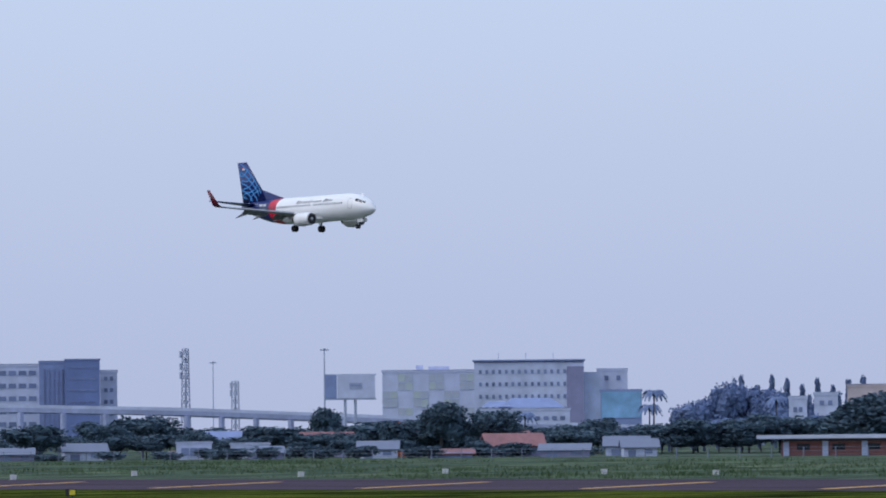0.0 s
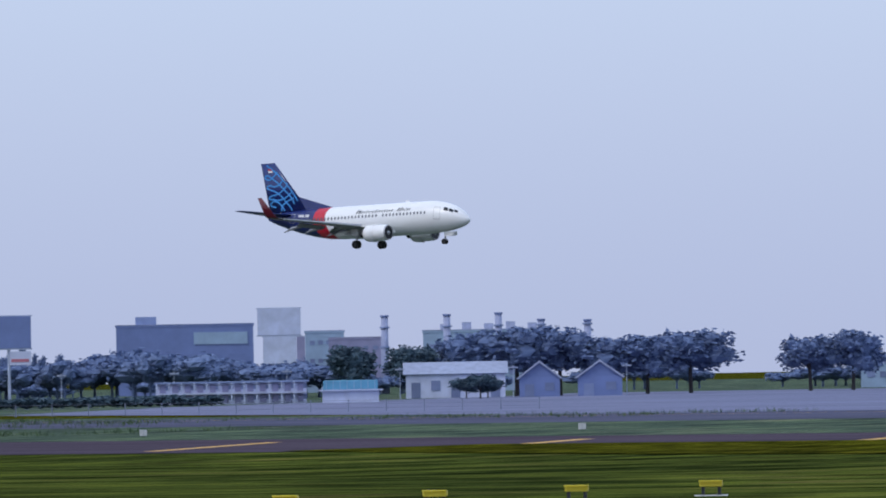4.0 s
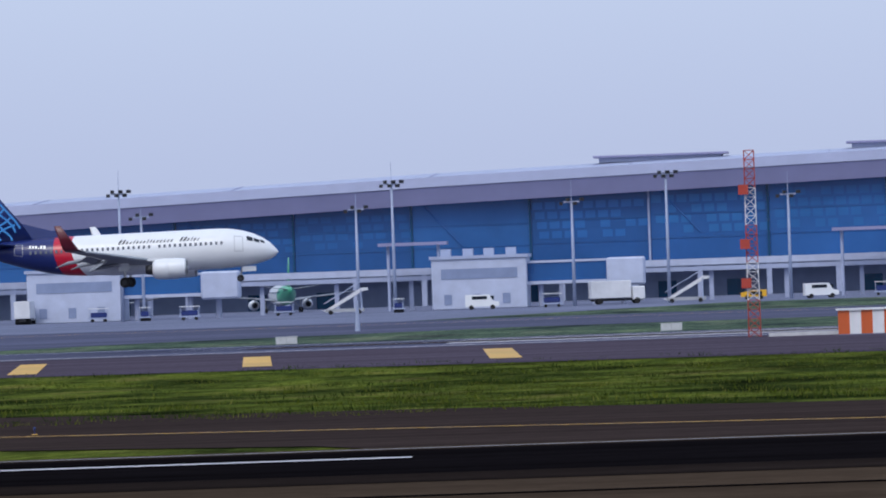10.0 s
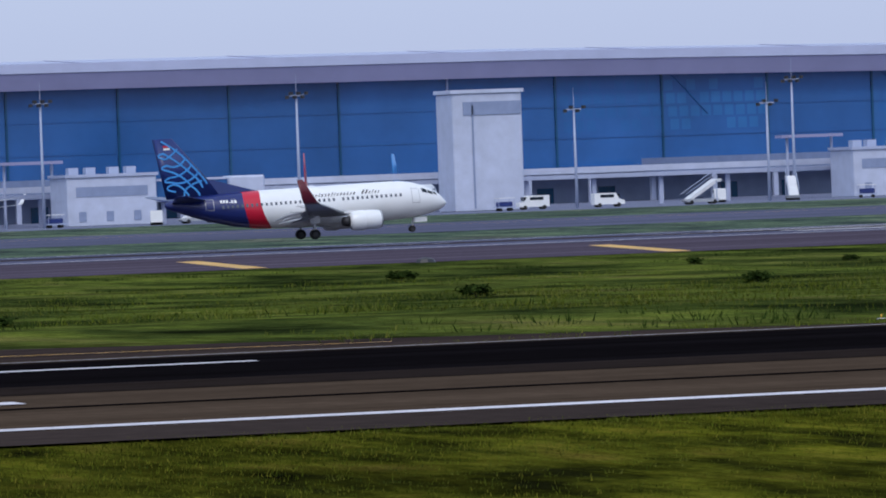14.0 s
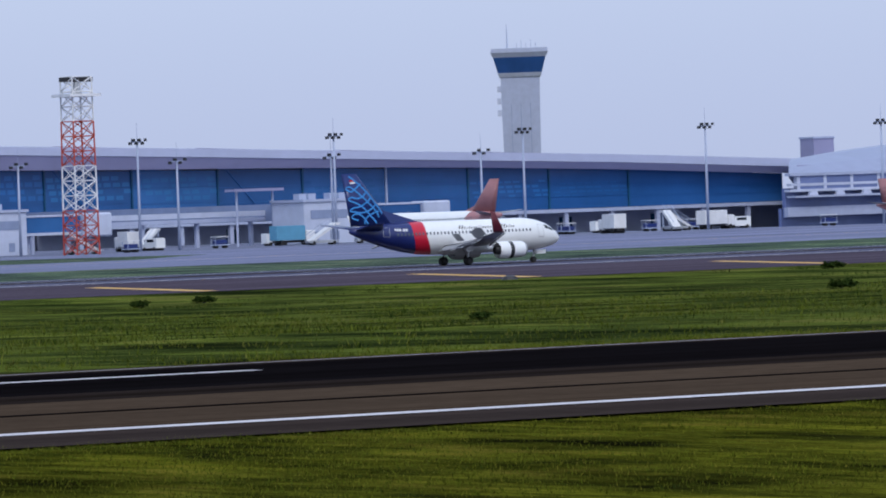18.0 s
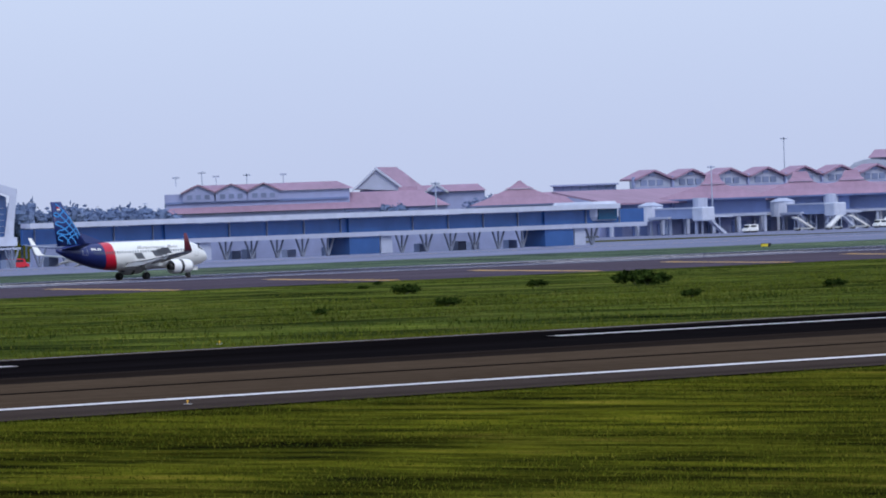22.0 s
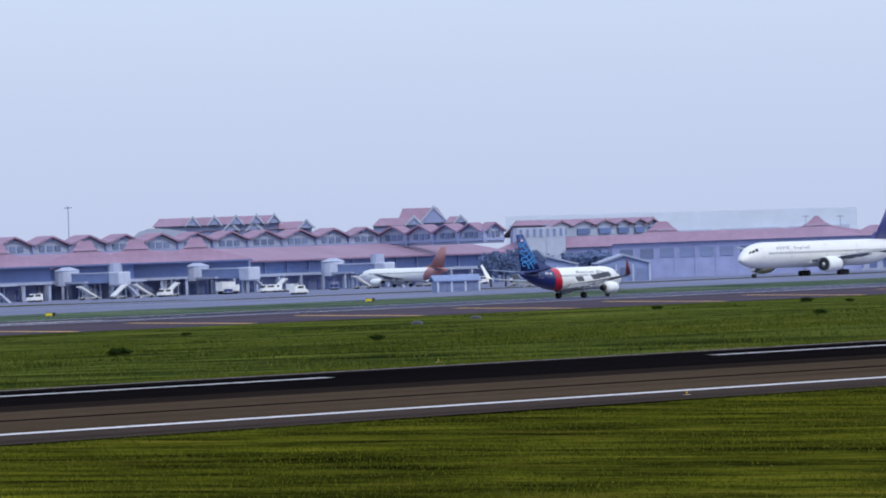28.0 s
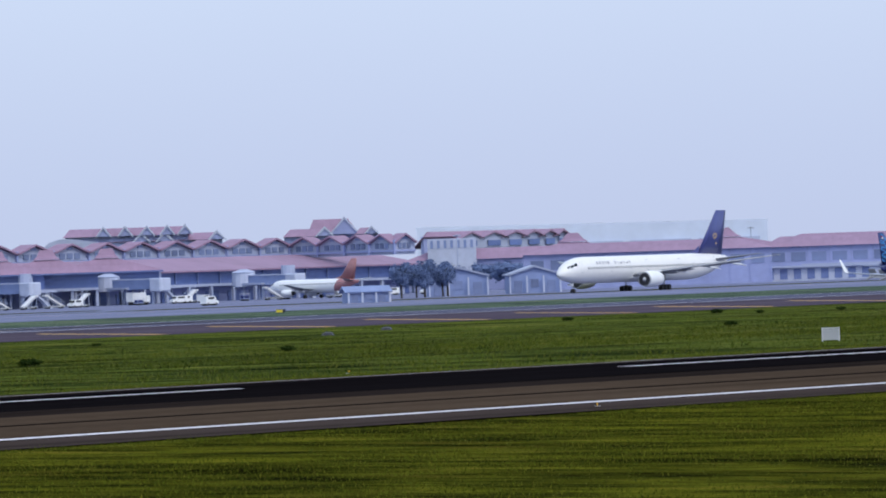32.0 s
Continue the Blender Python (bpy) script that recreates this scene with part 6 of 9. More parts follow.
def gable(name, x, y, w, top, depth, wall, roof, label, eave=0.62, turn=0.0, doors=2, along=True, category="house"):
    """A house with a pitched roof; along: the ridge runs across the view, else the gable faces it."""
    g0 = land(x, y)
    h = top - g0
    he = h * eave
    t = thing(name, pose(x, y, g0, 0, 0, face(x, y) + turn), label, category)
    block("wall", (w, depth, he), (0, depth / 2, he / 2), wall, t)
    o = 0.7
    if along:
        bm = loft(bmesh.new(), [[(xx, -o, he - 0.25), (xx, depth / 2, h), (xx, depth + o, he - 0.25), (xx, depth + o - 0.2, he - 0.5), (xx, depth / 2, h - 0.35), (xx, -o + 0.2, he - 0.5)] for xx in (-w / 2 - o, w / 2 + o)])
        part("roof", bm, roof, t)
        bm = prism(bmesh.new(), [(-depth / 2, 0), (depth / 2, 0), (0, h - he - 0.4)], w - 0.3, pose(w / 2 - 0.15, depth / 2, he, 0, 0, 90))
        part("gable_wall", bm, wall, t)
    else:
        bm = loft(bmesh.new(), [[(-w / 2 - o, yy, he - 0.3), (0, yy, h), (w / 2 + o, yy, he - 0.3), (w / 2 + o - 0.3, yy, he - 0.6), (0, yy, h - 0.5), (-w / 2 - o + 0.3, yy, he - 0.6)] for yy in (-o, depth + o)])
        part("roof", bm, roof, t)
        bm = prism(bmesh.new(), [(-w / 2, he - 0.1), (w / 2, he - 0.1), (0, h - 0.5)], depth - 0.4, pose(0, 0.2, 0))
        part("gable_wall", bm, wall, t)
    for i in range(doors):
        block("window" if i % 2 else "door", (w / (doors * 2.2), 0.2, he * (0.4 if i % 2 else 0.62)), (-w / 2 + w * (i + 0.5) / doors, -0.06, he * (0.5 if i % 2 else 0.32)), HAZED_PANE, t)
    return t


def hip_roof(bm, w, d, z0, z1, ridge=0.45, over=0.8, cx=0.0, cy=0.0):
    """A hipped roof body over a w by d plan."""
    a, b = w / 2 + over, d / 2 + over
    r = w / 2 * ridge
    vs = [bm.verts.new((cx + p[0], cy + p[1], p[2])) for p in ((-a, -b, z0), (a, -b, z0), (a, b, z0), (-a, b, z0), (-r, 0, z1), (r, 0, z1))]
    for f in ((0, 1, 5, 4), (1, 2, 5), (2, 3, 4, 5), (3, 0, 4), (0, 3, 2, 1)):
        bm.faces.new([vs[i] for i in f])
    return bm


def pole(name, x, y, top, label, category="lamp post", r=0.16, head=True):
    h = top - land(x, y)
    t = thing(name, pose(x, y, land(x, y), 0, 0, face(x, y)), label, category)
    part("pole", tube(bmesh.new(), (0, 0, 0), (0, 0, h), r * 1.4, r * 0.8, 7), STEEL, t)
    if head:
        block("lamp_head", (2.4, 0.5, 0.35), (0, 0, h), STEEL, t)
        block("lamp_head", (0.5, 1.6, 0.3), (0, 0, h + 0.3), STEEL, t)
    return t


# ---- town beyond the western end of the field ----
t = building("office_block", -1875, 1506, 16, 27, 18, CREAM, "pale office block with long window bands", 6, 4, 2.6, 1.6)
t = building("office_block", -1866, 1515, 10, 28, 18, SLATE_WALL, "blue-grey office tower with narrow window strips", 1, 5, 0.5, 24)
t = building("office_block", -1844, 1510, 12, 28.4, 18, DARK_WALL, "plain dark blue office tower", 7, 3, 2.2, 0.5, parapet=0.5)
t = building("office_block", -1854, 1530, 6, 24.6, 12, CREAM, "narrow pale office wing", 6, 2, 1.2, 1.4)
mob = lattice("telephone_mast", pose(-1759, 1485, -2.2), "pale lattice telephone mast with aerials", 33, 2.4, 1.4, 1, 0.2, 12, "telephone mast", TIN)
for z in (24, 27, 31):
    for sx_ in (-1.4, 1.4):
        block("aerial_panel", (0.7, 0.5, 2.2), (sx_, -1.0, z), STEEL, mob)
pole("street_lamp", -1753, 1492, 26, "tall street lamp on a high pole")
mob2 = lattice("telephone_mast", pose(-1751, 1500, -2.2), "small lattice mast with aerial panels", 22, 2.0, 1.6, 1, 0.16, 8, "telephone mast", TIN)
for z in (18, 20.5):
    for sx_ in (-1.2, 1.2):
        block("aerial_panel", (0.8, 0.5, 2.0), (sx_, -0.8, z), STEEL, mob2)
pole("street_lamp", -1427, 1255, 25.7, "tall street lamp on a high pole", r=0.22)


def billboard(x, y, w, lo, hi, panels, label, turn=0.0, legs=2):
    g0 = land(x, y)
    t = thing("billboard", pose(x, y, g0, 0, 0, face(x, y) + turn), label, "billboard")
    x0 = -w / 2
    for share, mat in panels:
        block("panel", (w * share - 0.1, 0.5, hi - lo), (x0 + w * share / 2, 0, (hi + lo) / 2 - g0), mat, t, 0.05)
        x0 += w * share
    block("frame", (w + 0.5, 0.7, 0.4), (0, 0.2, lo - g0 - 0.2), STEEL, t)
    block("frame", (w + 0.5, 0.7, 0.3), (0, 0.2, hi - g0 + 0.1), STEEL, t)
    for i in range(legs):
        part("leg", tube(bmesh.new(), (-1.4 + 2.8 * i / max(1, legs - 1), 0.6, 0), (-1.4 + 2.8 * i / max(1, legs - 1), 0.6, lo - g0), 0.4, n=8), STEEL, t)
    return t


bb = billboard(-1422, 1260, 14, 12.2, 18.7, [(0.24, SLATE_WALL), (0.76, CREAM)], "pale billboard with a darker panel on steel legs")
block("text_bar", (3.6, 0.1, 1.8), (1.6, -0.3, 17.8), TIN, bb)
block("text_bar", (3.0, 0.1, 0.4), (1.6, -0.36, 18.0), SLATE_WALL, bb)
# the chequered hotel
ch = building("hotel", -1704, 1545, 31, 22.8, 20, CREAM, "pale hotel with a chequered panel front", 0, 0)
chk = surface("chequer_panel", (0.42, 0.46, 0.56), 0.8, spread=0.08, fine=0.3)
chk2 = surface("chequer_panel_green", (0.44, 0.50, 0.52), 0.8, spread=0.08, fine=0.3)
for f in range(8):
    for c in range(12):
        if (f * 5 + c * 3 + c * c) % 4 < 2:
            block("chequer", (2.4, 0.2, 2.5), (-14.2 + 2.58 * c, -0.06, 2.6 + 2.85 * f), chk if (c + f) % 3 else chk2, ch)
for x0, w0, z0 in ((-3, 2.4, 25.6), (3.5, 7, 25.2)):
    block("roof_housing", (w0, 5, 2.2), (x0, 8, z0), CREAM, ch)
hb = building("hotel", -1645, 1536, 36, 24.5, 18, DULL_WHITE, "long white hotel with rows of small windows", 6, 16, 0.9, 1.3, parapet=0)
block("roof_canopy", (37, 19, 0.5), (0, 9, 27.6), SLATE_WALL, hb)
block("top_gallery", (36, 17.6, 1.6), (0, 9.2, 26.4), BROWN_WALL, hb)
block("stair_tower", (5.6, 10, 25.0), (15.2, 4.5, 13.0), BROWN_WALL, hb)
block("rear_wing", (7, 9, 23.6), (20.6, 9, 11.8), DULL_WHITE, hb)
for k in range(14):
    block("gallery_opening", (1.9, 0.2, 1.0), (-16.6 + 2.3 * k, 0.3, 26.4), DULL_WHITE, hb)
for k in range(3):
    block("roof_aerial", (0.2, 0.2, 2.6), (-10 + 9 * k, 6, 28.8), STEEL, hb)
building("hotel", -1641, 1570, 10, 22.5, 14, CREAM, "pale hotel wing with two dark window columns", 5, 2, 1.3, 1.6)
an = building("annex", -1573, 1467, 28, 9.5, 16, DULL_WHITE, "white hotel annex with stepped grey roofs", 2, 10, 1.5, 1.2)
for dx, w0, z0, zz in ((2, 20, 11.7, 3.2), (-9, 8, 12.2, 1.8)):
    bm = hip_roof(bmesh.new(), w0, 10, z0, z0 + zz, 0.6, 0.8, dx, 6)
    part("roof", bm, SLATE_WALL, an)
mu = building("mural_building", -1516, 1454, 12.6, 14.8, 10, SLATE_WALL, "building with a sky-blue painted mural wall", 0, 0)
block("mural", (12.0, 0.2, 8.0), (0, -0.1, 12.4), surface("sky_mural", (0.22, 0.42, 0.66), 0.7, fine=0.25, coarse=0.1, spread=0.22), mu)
palm(-1222, 1183, 14.4)
for i in range(5):
    palm(-1330 + 34 * i, 1240 + 13 * i, 8.5 + (i * 37 % 5))
grove(-1512, 1500, 34, 20.5, 12, ("round", "broad"), True, 18, 11)
grove(-1400, 1440, 110, 10.5, 16, ("round", "broad"), True, 20, 12)
for i in range(13):
    k = i - 6
    tree("spire", -1543 + 2.9 * k * 0.72 * 1.7, 1574 + 2.9 * k * 0.72 * 1.6, 16.5 + rng.uniform(-1.6, 2.4), 4.6, True)
building("house", -1339, 1352, 5, 11.6, 8, DULL_WHITE, "small white town house", 2, 2, 1.0, 1.4, category="house")
building("house", -1334, 1358, 6.6, 12.6, 8, DULL_WHITE, "white town house with flat roof", 3, 2, 1.2, 1.3, category="house")
yh = building("house", -1361, 1402, 11, 15, 10, OCHRE_WALL, "ochre town house with sloping front", 2, 3, 1.6, 1.4, category="house")
part("canopy", prism(bmesh.new(), [(-5.5, 9), (2.5, 9), (5.2, 14)], 4, pose(0, -4, 0)), OCHRE_WALL, yh)

# the near row: trees, kiosks and red roofs behind the fence
for kind, x, y, tp, w in (("broad", -1154, 932, 6.4, 14), ("round", -1206, 993, 6.5, 12), ("broad", -1231, 1026, 8.4, 17), ("round", -1202, 1057, 9.4, 9), ("round", -1110, 1010, 10.2, 12), ("broad", -1104, 1020, 9.0, 12), ("broad", -1118, 1004, 6.5, 8)):
    tree(kind, x, y, tp, w)
grove(-1188, 1146, 50, 5.4, 7, ("broad", "round"), True, 20, 12)
grove(-1140, 1190, 70, 7.2, 10, ("broad", "round"), True, 20, 12)
grove(-1135, 1085, 110, 6.0, 13, ("broad", "round"), False, 30, 11)
grove(-1300, 1180, 120, 5.5, 12, ("broad", "round"), True, 30, 12)
grove(-1240, 1260, 110, 9.0, 12, ("broad", "round", "loose"), True, 30, 12)
grove(-1128, 985, 210, 4.6, 17, ("broad", "round"), False, 45, 10)
grove(-1180, 915, 90, 1.2, 8, ("shrub",), False, 14, 7)
grove(-1085, 960, 130, 1.4, 12, ("shrub",), False, 14, 7)
grove(-1160, 1050, 150, 7.4, 15, ("broad", "round"), False, 16, 15)
grove(-1085, 1090, 80, 7.0, 9, ("broad", "round", "loose"), False, 16, 14)
grove(-1165, 962, 60, 4.2, 6, ("round", "loose"), False, 8, 9)
grove(-1100, 985, 90, 2.4, 8, ("shrub", "round"), False, 10, 8)
building("kiosk", -1131, 957, 7.7, 1.6, 6, DULL_WHITE, "low white roadside kiosk with shutters", 1, 3, 1.7, 1.6, category="kiosk", parapet=0.3, z0=0.6)
gable("house", -1157, 1018, 11, 3.5, 10, BROWN_WALL, TILE_RED, "low house with red tiled roof", 0.5)
gable("house", -1129, 1048, 10, 3.3, 10, DULL_WHITE, TILE_RED, "low house with red tiled roof", 0.5, 12)
gable("house", -1173, 1000, 9, 3.9, 9, DARK_WALL, SLATE_WALL, "dark low house with grey pitched roof", 0.45)
gable("house", -1086, 1010, 12, 2.9, 10, BROWN_WALL, TILE_RED, "low house with broad red tiled roof", 0.5, 8)
gable("house", -1064, 1022, 9, 2.1, 8, DULL_WHITE, SLATE_GREY, "small white house with grey roof", 0.55)
building("house", -1138, 979, 8.6, 1.2, 7, DULL_WHITE, "low white flat-roofed shop", 1, 4, 1.2, 1.5, category="house", parapet=0.3, z0=0.5)
for i in range(9):
    x, y = -1190 + 19 * i, 925 + 9 * i + (i * 17 % 11)
    gable("house", x, y, 7 + (i * 5 % 4), -0.2 + 0.9 * (i % 3), 7, (SLATE_WALL, BROWN_WALL, CREAM)[i % 3], (SLATE_GREY, TILE_RED, SLATE_GREY)[(i + 1) % 3], ("small grey hut with red tiled roof", "small brown house with grey roof", "small cream house with dark roof")[i % 3], 0.58, turn=(i * 7 % 15) - 7)
sh = thing("shrine", pose(-1146, 1030, -2.2, 0, 0, 48), "small orange shrine tower with dome", "shrine")
block("wall", (3.0, 3.0, 5.0), (0, 0, 2.5), ORANGE_PAINT, sh, 0.1)
block("cornice", (3.6, 3.6, 0.4), (0, 0, 5.1), OCHRE_WALL, sh)
part("dome", loft(bmesh.new(), [[(r * math.cos(i * math.pi / 5), r * math.sin(i * math.pi / 5), z) for i in range(10)] for r, z in ((1.3, 5.2), (1.45, 5.9), (1.1, 6.6), (0.25, 7.1), (0.08, 8.0))]), ORANGE_PAINT, sh)
# perimeter fence with its posts
fence = thing("perimeter_fence", pose(0, 0, 0), "long grey mesh fence on posts at the field's edge", "fence")
P0, P1 = Vector((-1190, 900)), Vector((-690, 1010))
for i in range(70):
    p = P0.lerp(P1, i / 69)
    block("post", (0.14, 0.14, 2.2), (p.x, p.y, land(p.x, p.y) + 1.1), SLATE_GREY, fence)
for z in (0.7, 1.4, 2.1):
    part("rail", tube(bmesh.new(), (P0.x, P0.y, -2.2 + z), (P1.x, P1.y, -2.2 + z), 0.025, n=4), SLATE_GREY, fence)
# elevated road
over = thing("elevated_road", pose(0, 0, 0), "pale concrete elevated road on round piers", "bridge")
pts = [Vector(p) for p in ((-1700, 1120, 11.2), (-1566, 1251, 10.8), (-1533, 1288, 9.4), (-1506, 1318, 7.5), (-1450, 1380, 3.5), (-1400, 1440, 0))]
for nm, lo, hi, off, wd, mt in (("deck", -1.3, 0.0, 0.0, 5.0, CONC_GREY), ("parapet", 0.0, 0.9, -4.8, 0.2, DULL_WHITE), ("parapet", 0.0, 0.9, 4.8, 0.2, DULL_WHITE)):
    nrm = Vector((0.7, 0.71, 0))
    part(nm, loft(bmesh.new(), [[p + nrm * (off - wd) + Vector((0, 0, lo)), p + nrm * (off + wd) + Vector((0, 0, lo)), p + nrm * (off + wd) + Vector((0, 0, hi)), p + nrm * (off - wd) + Vector((0, 0, hi))] for p in pts]), mt, over)
for a, b in zip(pts, pts[1:]):
    for k in range(4):
        p = a.lerp(b, (k + 0.5) / 4)
        if p.z > 1:
            part("pier", tube(bmesh.new(), (p.x, p.y, -2.3), (p.x, p.y, p.z - 1.2), 0.9, n=8), CONC_GREY, over)

# second view of the town: the great dome tree, office towers, the frame with its crane
tree("dome", -1033, 1077, 10.9, 38)
for x, y, w, tp, mt, lab, fl, cl, wd, tl in ((-1720, 1819, 5.6, 24.8, CREAM, "narrow pale office tower", 1, 1, 0.8, 20), (-1696, 1813, 22.5, 25, CREAM, "office building with dark glass front", 1, 9, 1.9, 21), (-1699, 1837, 10, 26, CREAM, "pale office slab behind the glass front", 0, 0, 1, 1), (-1692, 1843, 8.6, 26, CREAM, "pale slab with a central slot", 1, 1, 0.7, 22)):
    building("office_tower", x, y, w, tp, 16, mt, lab, fl, cl, wd, tl, DARK_WALL)
grove(-1540, 1710, 40, 20.7, 14, ("spire",), True, 14, 5.5)
grove(-1440, 1790, 50, 17, 10, ("spire", "round"), True, 14, 7)
grove(-1640, 1690, 90, 17.5, 16, ("spire", "round"), True, 20, 8)
fr = thing("building_site", pose(-1507, 1737, -2.2, 0, 0, face(-1507, 1737) + 4), "unfinished concrete frame of a tall building", "building site")
for f in range(8):
    block("slab", (49, 9, 0.55), (0, 4.5, 4.0 + 3.7 * f), CONC_GREY, fr)
for c in range(12):
    for r_ in range(2):
        block("column", (0.7, 0.7, 30), (-23.6 + 4.29 * c, 0.8 + 7.4 * r_, 15), CONC_GREY, fr)
block("core", (6, 4, 31), (8, 6, 15.5), CONC_GREY, fr)
block("lower_front", (30, 0.4, 11), (-4, 8.6, 5.5), CREAM, fr)
block("infill_wall", (4.4, 0.4, 29), (-22, 0.5, 14.6), DULL_WHITE, fr)
block("infill_wall", (14, 0.4, 9), (-8, 0.5, 4.6), CREAM, fr)
for f in range(8):
    for c in range(11):
        if (f * 7 + c * 5) % 6 < 2:
            block("scaffold_net", (3.2, 0.2, 3.0), (-21.4 + 4.29 * c, 0.9, 2.2 + 3.7 * f), SLATE_WALL if (f + c) % 2 else CREAM, fr)
for x0 in (-12, 9):
    for k in range(4):
        block("scaffold_post", (0.25, 0.25, 4.5), (x0 + 3 * k, 3, 35.2), STEEL, fr)
    block("scaffold_beam", (10, 0.3, 0.3), (x0 + 4.5, 3, 36.9), STEEL, fr)
crane = lattice("tower_crane", pose(-1513, 1745, -2.2, 0, 0, face(-1513, 1745)), "pale tower crane with a long jib over the building site", 54, 2.2, 2.2, 1, 0.22, 22, "crane", TIN)
bm = bmesh.new()
for i in range(30):
    x0, x1 = -56 + 2.4 * i, -56 + 2.4 * (i + 1)
    for z, yv in ((54, -0.8), (54, 0.8), (55.6, 0)):
        tube(bm, (x0, yv, z), (x1, yv, z), 0.13, n=4)
    tube(bm, (x0, -0.8, 54), ((x0 + x1) / 2, 0, 55.6), 0.08, n=4)
    tube(bm, ((x0 + x1) / 2, 0, 55.6), (x1, 0.8, 54), 0.08, n=4)
part("jib", bm, STEEL, crane)
block("cab", (2.4, 2.2, 2.6), (-0.6, -1.6, 52.4), SLATE_WALL, crane)
block("counterweight", (3.0, 2.2, 2.8), (14.5, 0, 53.2), CONC_GREY, crane)
block("hook_block", (0.6, 0.6, 1.0), (-9, 0, 49.8), SLATE_WALL, crane)
part("hook_rope", tube(bmesh.new(), (-9, 0, 50), (-9, 0, 54), 0.06, n=4), STEEL, crane)
bb = billboard(-1126, 1405, 9, 12.6, 21, [(1.0, DARK_WALL)], "tall blue-grey billboard above a smaller coloured one", legs=1)
block("panel", (5.6, 0.5, 3.6), (1.6, -0.1, 12.2), CREAM, bb)
block("coloured_bar", (4.6, 0.1, 0.8), (1.5, -0.42, 11.6), surface("faded_red", (0.45, 0.16, 0.22), 0.7), bb)
ml = building("shopping_mall", -1395, 1832, 46, 21.5, 25, DARK_WALL, "blue-grey shopping mall with plain upper walls", 1, 5, 6, 3, DARK_WALL)
block("roof_housing", (7, 8, 3), (-13, 6, 25), SLATE_WALL, ml)
block("band", (18, 0.3, 4), (12, -0.2, 19), TEAL_WALL, ml)
grove(-1160, 1508, 110, 14, 20, ("broad", "round"), True, 50, 16)
grove(-1240, 1480, 60, 12, 9, ("broad", "round"), True, 40, 14)
for i in range(13):
    pole("street_lamp", -1235 + 24 * i, 1245 + 15 * i, 5.2, "street lamp with twin pale heads on a thin pole", r=0.09)
pole("street_lamp", -1119, 1346, 14, "tall street lamp on a high pole")
# station with red brick base and white roof
st_ = thing("brick_station", pose(-972, 1012, -2.2, 0, 0, 43.9), "long low red-brick building with a flat white roof", "building")
block("wall", (50, 9, 3.0), (0, 4.5, 1.5), BRICK, st_)
block("roof", (59, 13, 0.75), (-0.5, 4, 3.95), WHITE_WALL, st_)
block("clerestory", (49, 8.4, 0.8), (0, 4.5, 3.2), GLASS_DARK, st_)
for i in range(7):
    block("pier", (1.2, 0.4, 3.0), (-24 + 8 * i, -0.1, 1.5), DULL_WHITE, st_)
    block("window", (2.6, 0.2, 1.2), (-20.5 + 7.2 * i, -0.05, 1.9), GLASS_DARK, st_)
wh = gable("hall", -1103, 1215, 23.6, 4.9, 14, DULL_WHITE, DULL_WHITE, "white hall with shallow pitched roof", 0.75, 0, 0, True, "hall")
windows(wh, 23.6, 4.6, 1, 9, 0.6, 1.3, 2.4, HAZED_PANE)
building("shed", -1090, 1226, 13, 0.8, 8, DULL_WHITE, "low white shed with small windows", 1, 5, 1.4, 1.2, category="shed", parapet=0.3, z0=0.4)


def motel(x, y, rz, w, top, bays, label):
    g0 = land(x, y)
    h = top - g0
    t = thing("motel", pose(x, y, g0, 0, 0, rz), label, "motel")
    block("wall", (w, 9, h - 0.3), (0, 4.8, h / 2 - 0.1), CREAM, t)
    block("roof", (w + 1.2, 10.6, 0.4), (0, 4.6, h), SLATE_WALL, t)
    block("walkway", (w, 1.6, 0.3), (0, -0.6, h * 0.5), CREAM, t)
    for i in range(bays):
        xx = -w / 2 + w * (i + 0.5) / bays
        for z in (h * 0.74, h * 0.26):
            block("brown_panel", (w / bays * 0.48, 0.25, h * 0.36), (xx, 0.2, z), BROWN_WALL, t)
            block("window", (w / bays * 0.3, 0.2, h * 0.2), (xx + w / bays * 0.36, 0.22, z + 0.2), HAZED_PANE, t)
        block("post", (0.25, 0.25, h), (xx - w / bays * 0.5, -1.2, h / 2), DULL_WHITE, t)
    return t


motel(-1043, 1214, 40.7, 43, 3.4, 12, "two-storey motel with brown and white panels")
motel(-962, 1281, 37, 35, 3.0, 12, "low motel with brown and white panels")
for i in range(26):
    k = i / 25
    tree("shrub", -1012 + 75 * k, 1186 + 52 * k, 0.4 + 0.9 * ((i * 13) % 4) / 4, 7.0)
billboard(-1309, 1769, 14, 16.9, 25.4, [(1.0, DULL_WHITE)], "large plain white billboard")
billboard(-1302, 1762, 13.5, 7.6, 16.2, [(0.8, DULL_WHITE), (0.2, BROWN_WALL)], "white billboard with a dark strip")
building("factory_block", -1356, 1858, 13, 18.5, 16, TEAL_WALL, "pale teal factory block with windows", 3, 4, 1.6, 1.4)
fa = building("factory", -1250, 1800, 40, 17.4, 24, TEAL_WALL, "pale teal factory with rooftop plant", 2, 9, 2.4, 1.4)
building("factory_block", -1330, 1840, 18, 16, 18, BROWN_WALL, "brown-grey factory block with windows", 3, 5, 1.6, 1.2)
for i in range(5):
    block("roof_unit", (3, 3, 2.0 + i % 2), (-13 + 7 * i, 6, 20.6), TIN, fa)
